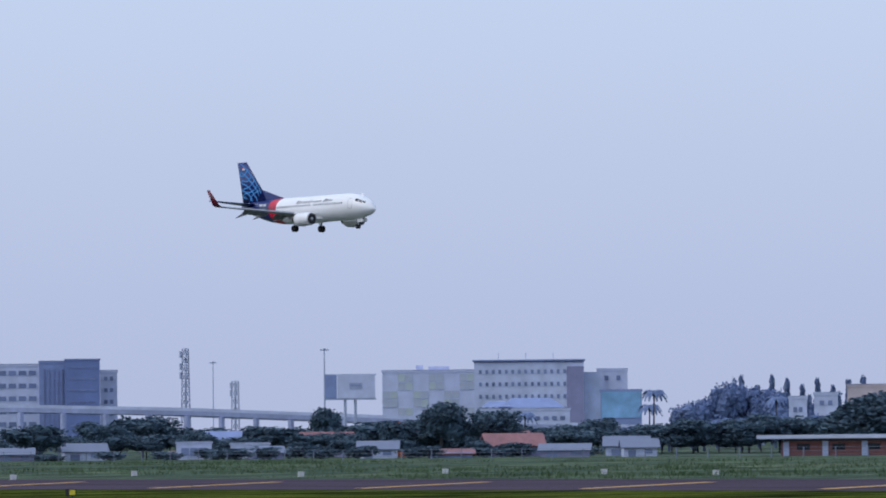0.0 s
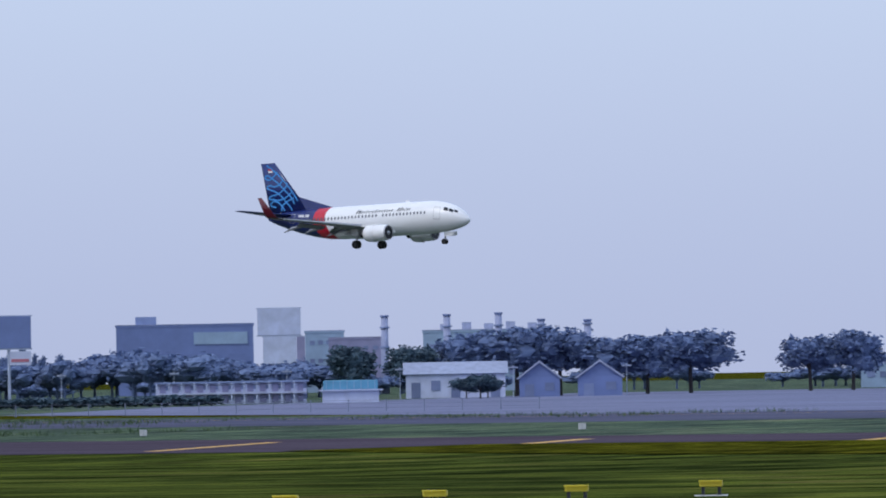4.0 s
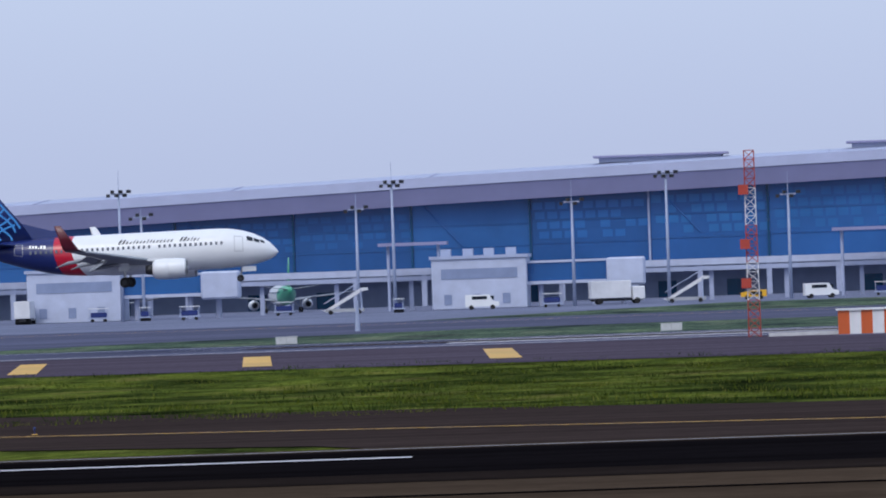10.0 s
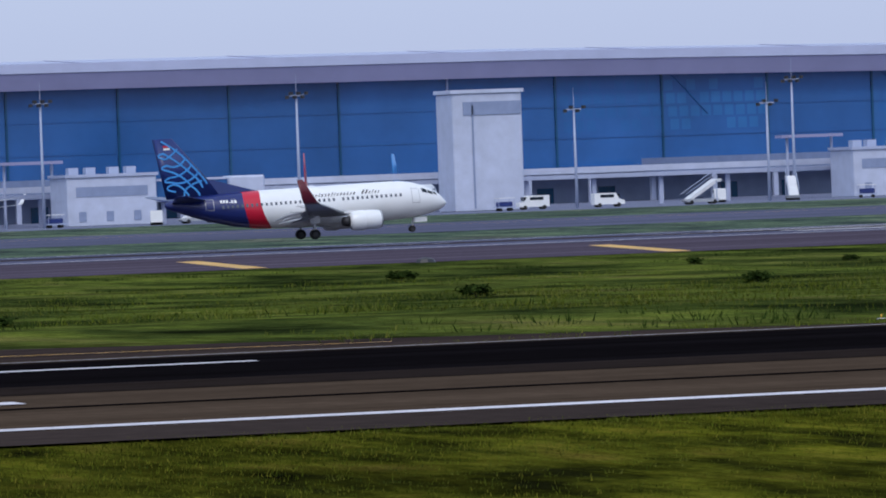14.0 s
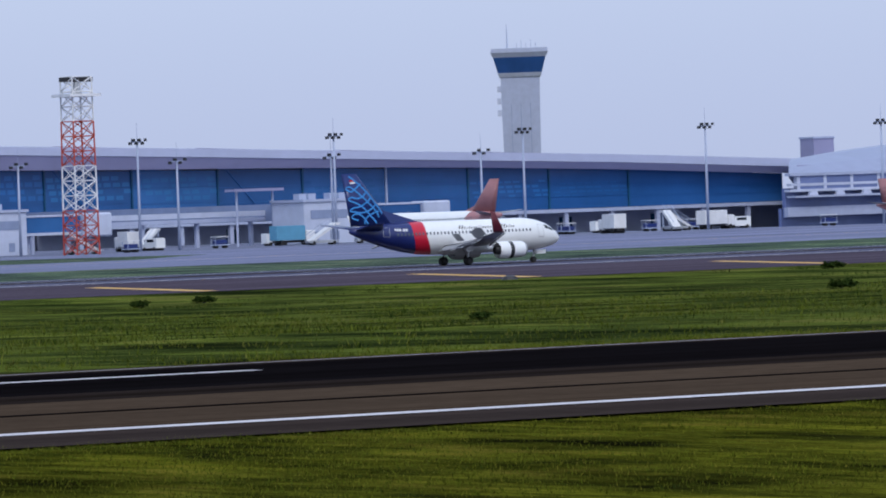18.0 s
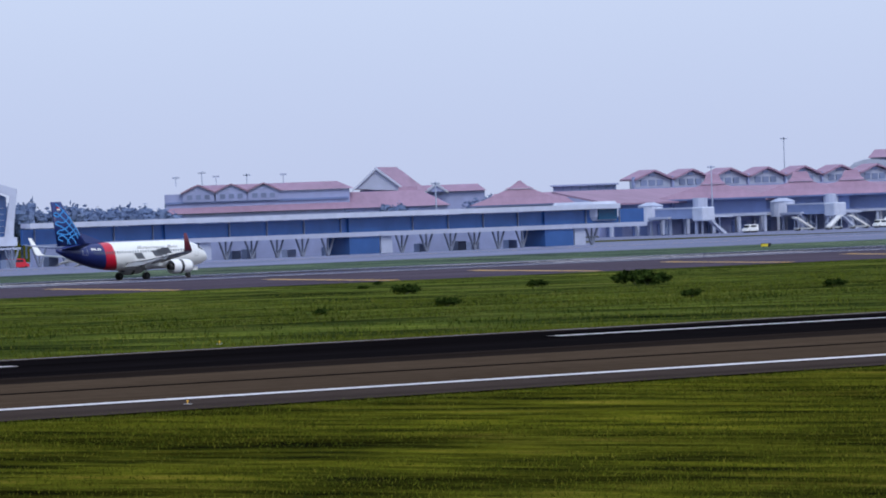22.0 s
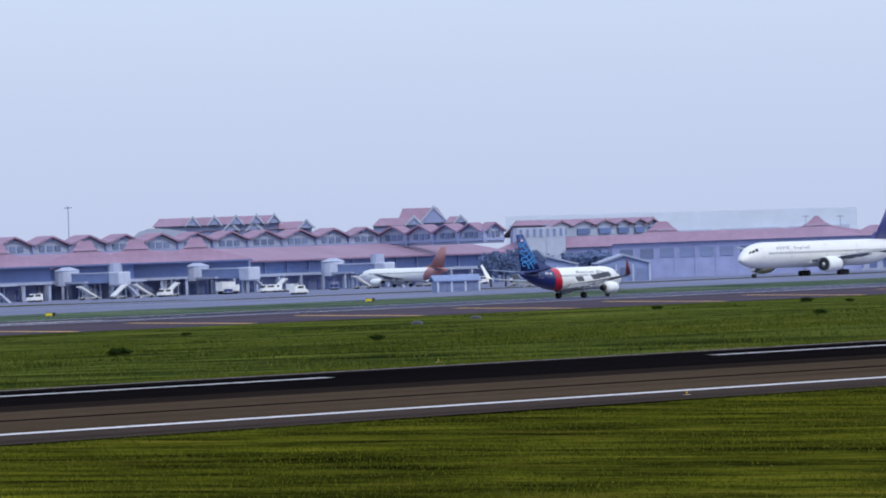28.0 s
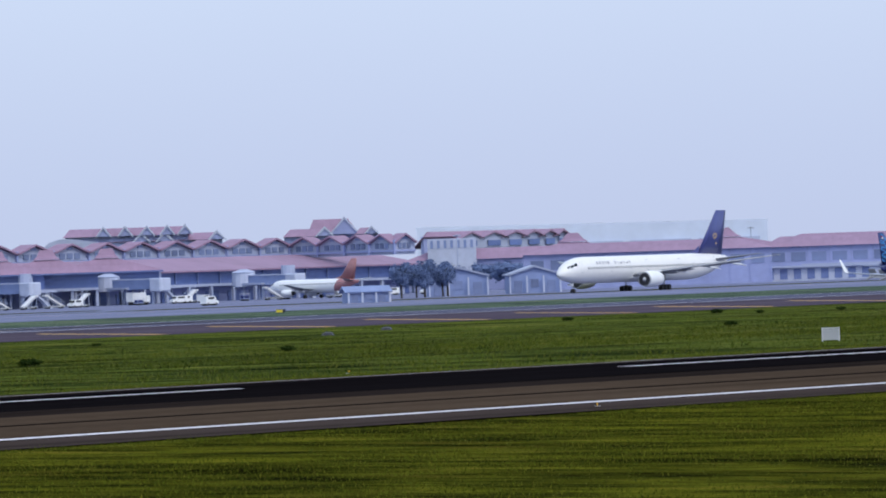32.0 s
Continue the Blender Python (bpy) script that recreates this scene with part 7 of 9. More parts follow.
for i, (x, y, tp) in enumerate(((-1223, 1707, 21.4), (-1211 + 3, 1716, 21.4), (-1203 + 8, 1722, 21.6), (-1196 + 12, 1726, 19.4), (-1189 + 16, 1732, 19.0))):
    s_ = thing("chimney_stack", pose(x + i * 2.0, y, land(x, y)), "grey factory chimney stack with ladder rings", "chimney")
    part("shaft", tube(bmesh.new(), (0, 0, 0), (0, 0, tp + 2.2), 1.3, 1.05, 12), CONC_GREY, s_, smooth=True)
    for z in (8, 14, 20):
        part("ring", tube(bmesh.new(), (0, 0, z), (0, 0, z + 0.5), 1.55, 1.55, 12), SLATE_WALL, s_)
    part("cap", tube(bmesh.new(), (0, 0, tp + 2.0), (0, 0, tp + 2.6), 1.3, 1.3, 12), DARK_WALL, s_)
tree("round", -1030, 1422, 12.0, 15, False)
tree("broad", -1014, 1428, 12.5, 15, False)
grove(-943, 1354, 14, 5.7, 3, ("round", "broad"), False, 8, 9)
for i in range(6):
    tree("broad" if i % 2 else "round", -1004 + 10 * i, 1440 + 5 * i, 15 + 2.0 * math.sin(i * 1.3), 22, True)
tree("broad", -930, 1484, 13.3, 17, True)
tree("round", -921, 1490, 13.6, 17, True)
gable("shed", -990, 1412, 25, 6.9, 12, DULL_WHITE, TIN, "long pale shed with tin roof", 0.7, 0, 5, True, "shed")
gable("house", -959, 1404, 10, 6.8, 12, DARK_WALL, TIN, "dark gabled house with chimney", 0.55, 0, 2, False)
gable("house", -951 + 6, 1410, 11, 6.8, 12, DARK_WALL, TIN, "dark gabled house with tin roof", 0.55, 0, 2, False)
bh = building("hut", -927, 1280, 13, 0.6, 8, DULL_WHITE, "white hut under a stacked blue tin roof", 0, 0, parapet=0, category="hut")
block("eave", (15, 9.6, 0.3), (0, 4, 2.9), DULL_WHITE, bh)
block("blue_tank", (12.6, 6, 2.2), (0, 4, 4.1), BLUE_TIN, bh, 0.15)
for i in range(8):
    block("rib", (0.12, 6.2, 2.1), (-5.6 + 1.6 * i, 4, 4.1), TEAL_WALL, bh)
building("factory", -986, 1625, 27, 4.3, 15, TEAL_WALL, "low pale factory shed", 1, 7, 2.2, 1.6)
building("factory", -964, 1639, 31, 3.6, 15, CREAM, "low pale factory shed", 1, 7, 2.2, 1.6)
lattice("telephone_mast", pose(-1208, 2076, -2.2), "distant lattice telephone mast", 29.8, 2.6, 1.2, 1, 0.2, 12, "telephone mast", TIN)
building("factory", -1186, 2090, 46, 5.6, 20, CREAM, "distant low pale factory", 1, 9, 2.6, 1.6)
grove(-1079, 1921, 60, 4.4, 9, ("broad", "round"), True, 20, 12)
grove(-870, 1560, 130, 6.5, 16, ("broad", "round"), True, 30, 13)
for i in range(24):
    grove(-1420 + 42 * i, 1560 + 16 * i + (i % 3) * 30, 40, 4.5 + (i * 7 % 5), 4, ("broad", "round"), True, 20, 13)
grove(-1560, 1330, 170, 4.8, 16, ("broad", "round"), True, 40, 13)


# ---- northern apron: the wooded rise, villas and a low terminal ----
for x, y in ((-797, 1729), (-775, 1737), (-755, 1745)):
    pole("light_mast", x, y, 22.5, "tall apron light mast with ring of lamps", "light mast", 0.26)
grove(-946, 2111, 90, 16.0, 14, ("broad", "round"), True, 40, 17)
for x, y, w, tp in ((-926, 2200, 30, 13.0), (-866, 2200, 29, 12.6)):
    v = thing("villa", pose(x, y, -2.2, 0, 0, face(x, y)), "large house with a broad haze-paled red roof among trees", "house")
    block("wall", (w * 0.9, 16, 9), (0, 8, 4.5), CREAM, v)
    part("roof", hip_roof(bmesh.new(), w, 16, 8.2, tp + 2.2, 0.25, 1.4, 0, 8), SOUTH_TILE, v)
    part("upper_roof", hip_roof(bmesh.new(), w * 0.34, 7, tp + 0.6, tp + 3.6, 0.6, 0.4, 0, 8), SOUTH_TILE, v)
grove(-882, 2150, 22, 15.5, 5, ("broad", "round"), True, 14, 11)
grove(-838, 2150, 20, 14.5, 4, ("broad", "round"), True, 14, 11)
grove(-900, 2120, 120, 8.6, 14, ("broad", "round"), True, 20, 13)
grove(-800, 2080, 60, 16.5, 9, ("broad", "round"), True, 30, 14)
grove(-690, 1879, 60, 19.5, 14, ("broad", "round"), True, 40, 16)
grove(-600, 1903, 150, 19.5, 26, ("broad", "round"), True, 40, 17)
grove(-500, 1830, 130, 18.5, 22, ("broad", "round"), True, 40, 16)
grove(-400, 1780, 110, 17.0, 18, ("broad", "round"), True, 40, 16)
bank = thing("road_embankment", pose(-620, 1640, -2.2, 0, 0, face(-640, 1640)), "long haze-tinted green road embankment with a parapet", "embankment", kind="structure")
# Grey-blue of the haze is put into the bank's grass colours.
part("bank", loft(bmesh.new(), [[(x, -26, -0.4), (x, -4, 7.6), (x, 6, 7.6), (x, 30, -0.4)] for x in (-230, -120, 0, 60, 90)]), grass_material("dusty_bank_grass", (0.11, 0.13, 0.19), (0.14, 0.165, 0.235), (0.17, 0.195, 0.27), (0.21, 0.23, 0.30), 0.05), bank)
for yy, z, mt in ((-4.6, 7.8, HAZED_PAVING), (-12, 5.0, DULL_WHITE), (5.6, 7.8, HAZED_PAVING)):
    block("parapet", (318, 0.4, 0.7), (-71, yy, z), mt, bank)
building("low_terminal", -664, 1502, 25, 1.1, 10, PALE_WALL, "low white terminal shelter with open bays", 1, 8, 2.2, 1.9, GLASS_DARK, category="terminal", parapet=0.7, z0=0.2)
building("low_terminal", -640, 1500, 16, 0.6, 9, WHITE_WALL, "low white apron office", 1, 6, 1.6, 1.2, GLASS_DARK, category="terminal", parapet=0.5, z0=0.4)
pole("light_mast", -356, 1096, 19.3, "tall apron light mast with floodlights", "light mast", 0.26)
jbn = thing("jet_bridge", pose(-355, 1098, -1.0, 0, 0, 10) @ Matrix.Diagonal((0.72, 0.8, 0.92, 1)), "grey passenger bridge with glazed tunnel and steel legs", "passenger bridge")
block("cab", (5, 4.6, 4.2), (-8.6, 0, 5.0), SLATE_WALL, jbn, 0.3)
block("tunnel", (16, 3.2, 2.6), (2, 0, 5.4), DARK_BLUE_GLASS, jbn)
block("tunnel_roof", (16.6, 3.6, 0.35), (2, 0, 6.9), WHITE_WALL, jbn)
block("tunnel_floor", (16.6, 3.6, 0.5), (2, 0, 3.9), WHITE_WALL, jbn)
for x in (-6.5, 1.5, 9.5):
    for yy in (-1.2, 1.2):
        part("leg", tube(bmesh.new(), (x, yy, -1.2), (x, yy, 3.8), 0.3, n=7), PALE_WALL, jbn)
tw = building("bridge_tower", -342, 1100, 8.6, 6.9, 9, WHITE_WALL, "white stair tower at the pier end", 2, 2, 2.4, 2.4, DARK_BLUE_GLASS, category="tower", z0=1.0)
for i in range(4):
    block("roof_unit", (1.4, 2.0, 1.2), (-3.2 + 2.1 * i, 3, 9.7), STEEL, tw)


# ---- the older southern terminal with red tiled roofs ----
BG = -3.4
# Wall and glazing colours carry the lilac blue of the haze.
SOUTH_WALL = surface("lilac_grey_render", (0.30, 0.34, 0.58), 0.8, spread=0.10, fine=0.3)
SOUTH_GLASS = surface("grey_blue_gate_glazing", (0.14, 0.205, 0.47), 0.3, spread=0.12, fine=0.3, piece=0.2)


def across(x0, x1, y):
    """Middle and clear width, square to the line of sight, of a front that spans x0 to x1 at y."""
    x = (x0 + x1) / 2
    return x, (x1 - x0) * math.cos(math.atan2(x, y))


def stepped_roof(bm, rings, cx=0.0, cy=0.0):
    """A hipped roof of several pitches: rings of (half width, half depth, height)."""
    return loft(bm, [[(cx - a, cy - b, z), (cx + a, cy - b, z), (cx + a, cy + b, z), (cx - a, cy + b, z)] for a, b, z in rings])


def pagoda(x0, x1, y, eave, waist, mid, crown, top, label, depth=18, open_to=None):
    """A pavilion under a low hipped roof with a steeper cap; waist and crown are the cap's widths."""
    x, w = across(x0, x1, y)
    g0 = land(x, y)
    v = thing("tiled_pavilion", pose(x, y, g0, 0, 0, face(x, y)), label, "building")
    if open_to is None:
        block("wall", (w * 0.86, depth * 0.8, eave - g0), (0, depth / 2, (eave - g0) / 2), SOUTH_WALL, v)
    else:
        # a glazed upper floor on posts
        block("glazing", (w * 0.9, depth * 0.7, eave - open_to), (0, depth * 0.55, (eave + open_to) / 2 - g0), SOUTH_GLASS, v)
        block("beam", (w * 0.92, depth * 0.74, 0.7), (0, depth * 0.55, open_to - g0 - 0.3), PALE_WALL, v)
        for k in range(5):
            block("post", (0.8, 0.8, open_to - g0), (-w * 0.44 + w * 0.22 * k, depth * 0.24, (open_to - g0) / 2), PALE_WALL, v)
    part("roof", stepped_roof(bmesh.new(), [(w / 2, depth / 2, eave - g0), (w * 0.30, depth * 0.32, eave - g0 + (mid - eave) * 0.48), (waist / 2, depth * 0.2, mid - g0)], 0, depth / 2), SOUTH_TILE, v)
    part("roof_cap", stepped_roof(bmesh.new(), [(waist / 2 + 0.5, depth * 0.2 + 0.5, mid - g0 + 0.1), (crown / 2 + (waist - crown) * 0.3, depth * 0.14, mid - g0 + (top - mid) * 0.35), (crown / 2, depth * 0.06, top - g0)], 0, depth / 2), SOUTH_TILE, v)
    # Dark board that paints the shade under the eave.
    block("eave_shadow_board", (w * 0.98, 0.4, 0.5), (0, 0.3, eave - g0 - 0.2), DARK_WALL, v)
    return v


def ridge_roof(x0, x1, y, eave, top, gables, label, g=3.6, hip=4.0, depth=12):
    """A long red roof, hipped at one end, with white-trimmed gables that break its front at the given shares of its width."""
    x, w = across(x0, x1, y)
    g0 = land(x, y)
    v = thing("tiled_roof_range", pose(x, y, g0, 0, 0, face(x, y)), label, "building")
    h0, h1 = eave - g0, top - g0
    block("wall", (w * 0.96, depth * 0.8, h0), (0, depth / 2, h0 / 2), SOUTH_WALL, v)
    vs = [(-w / 2, 0, h0), (w / 2, 0, h0), (w / 2, depth, h0), (-w / 2, depth, h0), (-w / 2 + hip, depth / 2, h1), (w / 2 - g * 0.8, depth / 2, h1)]
    part("roof", sheet_of(vs, [(0, 1, 5, 4), (1, 2, 5), (2, 3, 4, 5), (3, 0, 4), (0, 3, 2, 1)]), SOUTH_TILE, v)
    for k in gables:
        c = -w / 2 + w * k
        part("gable_wall", prism(bmesh.new(), [(c - g, h0), (c + g, h0), (c, h1 + 0.2)], 1.0, pose(0, -0.6, 0)), SOUTH_WALL, v)
        for s in (-1, 1):
            part("barge_board", loft(bmesh.new(), [[(c, -1.0, h1 + 0.75), (c, -0.4, h1 + 0.75), (c, -0.4, h1 - 0.15), (c, -1.0, h1 - 0.15)], [(c + s * (g + 0.5), -1.0, h0 + 0.1), (c + s * (g + 0.5), -0.4, h0 + 0.1), (c + s * (g + 0.5), -0.4, h0 - 0.6), (c + s * (g + 0.5), -1.0, h0 - 0.6)]]), WHITE_WALL, v, "white barge board")
        part("gable_roof", sheet_of([(c - g - 0.3, -0.5, h0), (c, -0.5, h1 + 0.5), (c + g + 0.3, -0.5, h0), (c, depth / 2, h1 + 0.45)], [(0, 1, 3), (1, 2, 3)]), SOUTH_TILE, v)
    return v


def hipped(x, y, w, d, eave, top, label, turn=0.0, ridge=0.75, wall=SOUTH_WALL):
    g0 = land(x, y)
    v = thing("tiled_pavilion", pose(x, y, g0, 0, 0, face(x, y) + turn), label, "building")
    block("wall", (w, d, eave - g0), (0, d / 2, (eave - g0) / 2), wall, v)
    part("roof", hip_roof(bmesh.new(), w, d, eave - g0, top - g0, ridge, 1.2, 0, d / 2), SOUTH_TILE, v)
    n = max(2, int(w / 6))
    windows(v, w, eave - g0, 1, n, (eave - g0) * 0.4, w / n * 0.66, (eave - g0) * 0.26, HAZED_PANE)
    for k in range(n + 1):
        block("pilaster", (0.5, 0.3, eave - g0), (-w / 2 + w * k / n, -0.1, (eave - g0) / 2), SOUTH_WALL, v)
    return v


# the two-tiered hall behind the southern pier
rc = thing("gate_house", pose(1379, 1519, land(1379, 1519), 0, 0, -42), "broad hall with a low red hipped roof over white eaves", "building")
block("wall", (44, 18, 24.2), (0, 11, 12.1), SOUTH_WALL, rc)
block("eave", (49, 24, 0.9), (0, 11, 24.6), WHITE_WALL, rc)
block("upper_wall", (42, 16, 1.4), (0, 11, 25.4), SLATE_WALL, rc)
part("roof", stepped_roof(bmesh.new(), [(20.5, 9, 25.9), (17.5, 6.5, 27.6), (13.0, 2.2, 30.0)], 1.5, 11), SOUTH_TILE, rc)
block("ridge_cap", (21, 1.2, 0.5), (0.5, 11, 30.2), SLATE_WALL, rc)
for x in (-24.2, -21.5, 24.0):
    block("eave_tip", (0.7, 0.7, 1.9), (x, -0.4, 25.8), WHITE_WALL, rc)
for x, w in ((-20.0, 3.4), (-16.8, 2.6)):
    block("stair_head", (w, 5, 1.9), (x, 6, 26.4), WHITE_WALL, rc)
windows(rc, 44, 24, 3, 9, 7, 2.6, 2.2, HAZED_PANE)
pole("light_mast", 1378, 1453, 22, "tall light mast with platform", "light mast", 0.26)
for x, y, tp in ((1518, 1454, 20.0), (1538, 1454, 19.0), (1530, 1262, 15.8), (1648, 1330, 24.5), (1690, 1180, 14), (2005, 1290, 15), (2090, 1330, 15), (1330, 1190, 13)):
    pole("light_mast", x, y, tp, "light mast with paired floodlights", "light mast", 0.18)
grove(1345, 1345, 80, 15.6, 12, ("broad", "round"), True, 14, 12)
grove(1412, 1400, 16, 13.2, 3, ("round", "broad"), True, 6, 9)
grove(1508, 1366, 26, 12.6, 4, ("round", "broad"), True, 6, 10)
grove(1590, 1395, 24, 13.4, 4, ("round", "broad"), True, 6, 10)
grove(1545, 1360, 26, 12.2, 4, ("round", "broad"), True, 8, 10)
grove(1602, 1410, 14, 16.0, 3, ("round", "broad"), True, 6, 9)
grove(1170, 1330, 110, 9.5, 14, ("broad", "round"), True, 30, 13)
grove(1280, 1430, 80, 10.5, 10, ("broad", "round"), True, 30, 13)

# range with three low gables, the long low roof before it, the tall oblique gable
gr = thing("gabled_range", pose(1485, 1400, BG, 0, 0, face(1485, 1400)), "dark-walled range with three low red gables", "building")
block("wall", (55, 12, 13.5 - BG), (0, 6, (13.5 - BG) / 2), SOUTH_WALL, gr)
part("roof", hip_roof(bmesh.new(), 50, 14, 13.6 - BG, 15.9 - BG, 0.84, 0.8, 3, 7), SOUTH_TILE, gr)
for c in (-17.4, -7.6, 2.0):
    part("gable_wall", prism(bmesh.new(), [(c - 4.6, 11 - BG), (c + 4.6, 11 - BG), (c + 4.6, 14.0 - BG), (c, 15.9 - BG), (c - 4.6, 14.0 - BG)], 0.8, pose(0, -0.9, 0)), SOUTH_WALL, gr)
    part("gable_roof", loft(bmesh.new(), [[(c - 5.3, yy, 13.8 - BG), (c - 2.4, yy, 15.3 - BG), (c, yy, 16.2 - BG), (c + 2.4, yy, 15.3 - BG), (c + 5.3, yy, 13.8 - BG), (c + 5.1, yy, 13.5 - BG), (c, yy, 15.8 - BG), (c - 5.1, yy, 13.5 - BG)] for yy in (-1.6, 7)]), SOUTH_TILE, gr)
    for k in (-2.6, 0, 2.6):
        block("window", (1.5, 0.2, 1.3), (c + k, -1.0, 12.4 - BG), HAZED_PANE, gr)
# Another dark strip painted as eave shade, below the gables.
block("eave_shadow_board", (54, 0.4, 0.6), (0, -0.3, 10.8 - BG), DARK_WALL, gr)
for c in (-24, -12, 8):
    block("roof_aerial", (0.25, 0.25, 3.0), (c, 4, 17.2 - BG), STEEL, gr)
    block("aerial_head", (2.0, 0.4, 0.5), (c, 4, 18.4 - BG), STEEL, gr)
hipped(1493, 1388, 84, 16, 7.6, 12.4, "long low hall with haze-paled red hipped roof", 0, 0.82)
pagoda(1521, 1552, 1386, 9.6, 7, 10.6, 5.4, 13.6, "pavilion with a capped red roof", 12)
th = thing("gabled_hall", pose(1537.9, 1400, BG, 0, 0, face(1537.9, 1400)), "pale hall with a tall steep red-tiled gable", "building")
block("wall", (15, 14, 13 - BG), (2.5, 9, (13 - BG) / 2), SOUTH_WALL, th)
part("gable_wall", prism(bmesh.new(), [(-6.8, 13.4 - BG), (9.0, 12.4 - BG), (0, 19.4 - BG)], 0.6), PALE_WALL, th)
part("roof", sheet_of([(-7.3, -0.6, 13.2 - BG), (0, -0.6, 19.8 - BG), (9.6, -0.6, 12.2 - BG), (-1.0, 20, 13.2 - BG), (6.4, 20, 19.8 - BG), (15.8, 20, 12.2 - BG)], [(0, 1, 4, 3), (1, 2, 5, 4), (0, 3, 5, 2)]), SOUTH_TILE, th)
for a, b, yy in (((0.0, 19.9), (9.7, 12.2), -0.9), ((6.4, 19.9), (13.4, 13.0), 19.4), ((0.0, 19.9), (-7.4, 13.2), -0.9)):
    part("barge_board", loft(bmesh.new(), [[(a[0], yy, a[1] - BG), (a[0], yy + 0.3, a[1] - BG), (a[0], yy + 0.3, a[1] - 0.9 - BG), (a[0], yy, a[1] - 0.9 - BG)], [(b[0], yy, b[1] - BG), (b[0], yy + 0.3, b[1] - BG), (b[0], yy + 0.3, b[1] - 0.7 - BG), (b[0], yy, b[1] - 0.7 - BG)]]), WHITE_WALL, th, "white barge board")
ridge_roof(1552, 1588, 1400, 11.8, 13.9, (0.36,), "low hall with red roof and white gable trim", 3.2, 3.0)
hipped(1544, 1345, 26, 12, 7.0, 10.4, "small hall with red hipped roof")
pagoda(1512, 1558, 1340, 7.0, 7.6, 11.6, 0.6, 14.1, "pavilion with a tall pointed red roof", 16)
lg = thing("low_range", pose(1567, 1342, BG, 0, 0, face(1567, 1342)), "low grey flat-roofed range with dark posts", "building")
block("wall", (19, 8, 12 - BG), (0, 4, (12 - BG) / 2), SOUTH_WALL, lg)
block("roof", (20.5, 10, 0.5), (0, 3.6, 12.2 - BG), SOUTH_WALL, lg)
for k in range(8):
    block("post", (0.5, 0.4, 3.0), (-9 + 2.57 * k, -0.3, 10.4 - BG), SLATE_WALL, lg)

# the long crescent: a row of low gables over a pale wall, a tiled skirt roof below
old = thing("old_terminal", pose(0, 0, 0), "long old terminal with a row of low red gables", "terminal")
OY = 1300.0
peaks = [1546.9 + 17.66 * i for i in range(13)]
for step_ in (16.4, 15.0, 14.2, 13.2, 12.2):
    peaks.append(peaks[-1] + step_)


def crescent(x):
    """The row bends towards the field beyond x 1755."""
    k = 1 - 0.043 * ease((x - 1755) / 80)
    return x * k, OY * k


ZE, ZP = 13.45, 15.85
edges_ = [peaks[0] - 8.9] + [(a + b) / 2 for a, b in zip(peaks, peaks[1:])] + [peaks[-1] + 6]
for i, p in enumerate(peaks):
    (ax, ay), (bx, by) = crescent(edges_[i]), crescent(edges_[i + 1])
    w = math.hypot(bx - ax, by - ay)
    m = pose((ax + bx) / 2, (ay + by) / 2 - 1.2, 0, 0, 0, math.degrees(math.atan2(by - ay, bx - ax)))
    half = w / 2
    prof_ = [(-1.03, ZE - 0.25), (-0.62, ZE + 0.80), (-0.28, ZE + 1.75), (0, ZP), (0.28, ZE + 1.75), (0.62, ZE + 0.80), (1.03, ZE - 0.25)]
    bm = loft(bmesh.new(), [[(q * half, yy, z) for q, z in prof_] + [(q * half * 0.99, yy, z - 0.55) for q, z in prof_[::-1]] for yy in (-1.4, 4.5)])
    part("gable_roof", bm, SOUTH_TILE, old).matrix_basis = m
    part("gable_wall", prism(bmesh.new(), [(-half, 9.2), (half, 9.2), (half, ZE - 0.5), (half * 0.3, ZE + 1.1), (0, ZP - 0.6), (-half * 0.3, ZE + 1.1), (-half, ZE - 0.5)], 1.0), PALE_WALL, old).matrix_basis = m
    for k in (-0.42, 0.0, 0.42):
        part("gable_window", box(bmesh.new(), half * k, -0.12, 12.0, half * 0.3, 0.3, 1.7), HAZED_PANE, old).matrix_basis = m
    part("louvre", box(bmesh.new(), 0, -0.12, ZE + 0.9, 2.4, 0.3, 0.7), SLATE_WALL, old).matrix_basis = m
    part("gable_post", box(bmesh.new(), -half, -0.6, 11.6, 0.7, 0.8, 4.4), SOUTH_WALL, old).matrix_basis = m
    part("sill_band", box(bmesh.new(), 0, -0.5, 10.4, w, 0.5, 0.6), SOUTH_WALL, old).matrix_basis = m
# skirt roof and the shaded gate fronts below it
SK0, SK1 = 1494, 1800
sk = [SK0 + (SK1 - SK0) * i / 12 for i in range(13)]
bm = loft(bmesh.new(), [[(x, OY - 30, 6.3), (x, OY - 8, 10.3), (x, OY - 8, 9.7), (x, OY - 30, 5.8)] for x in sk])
part("skirt_roof", bm, SOUTH_TILE, old, "haze-paled red tiled skirt roof")
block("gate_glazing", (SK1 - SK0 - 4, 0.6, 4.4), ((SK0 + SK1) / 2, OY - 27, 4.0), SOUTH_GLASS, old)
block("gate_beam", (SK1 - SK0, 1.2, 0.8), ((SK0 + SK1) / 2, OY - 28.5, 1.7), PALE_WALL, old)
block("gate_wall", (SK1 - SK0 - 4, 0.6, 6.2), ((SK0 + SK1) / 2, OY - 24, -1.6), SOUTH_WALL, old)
for i in range(27):
    x = SK0 + 2 + 11.3 * i
    block("front_post", (0.9, 0.9, 6.4), (x, OY - 28.5, -1.5), PALE_WALL, old)
    block("service_door", (6.6, 0.3, 4.2), (x + 5.8, OY - 24.5, -2.2), SOUTH_GLASS, old)
    block("glazing_post", (0.4, 0.4, 4.4), (x + 5.8, OY - 27.6, 4.0), SLATE_WALL, old)
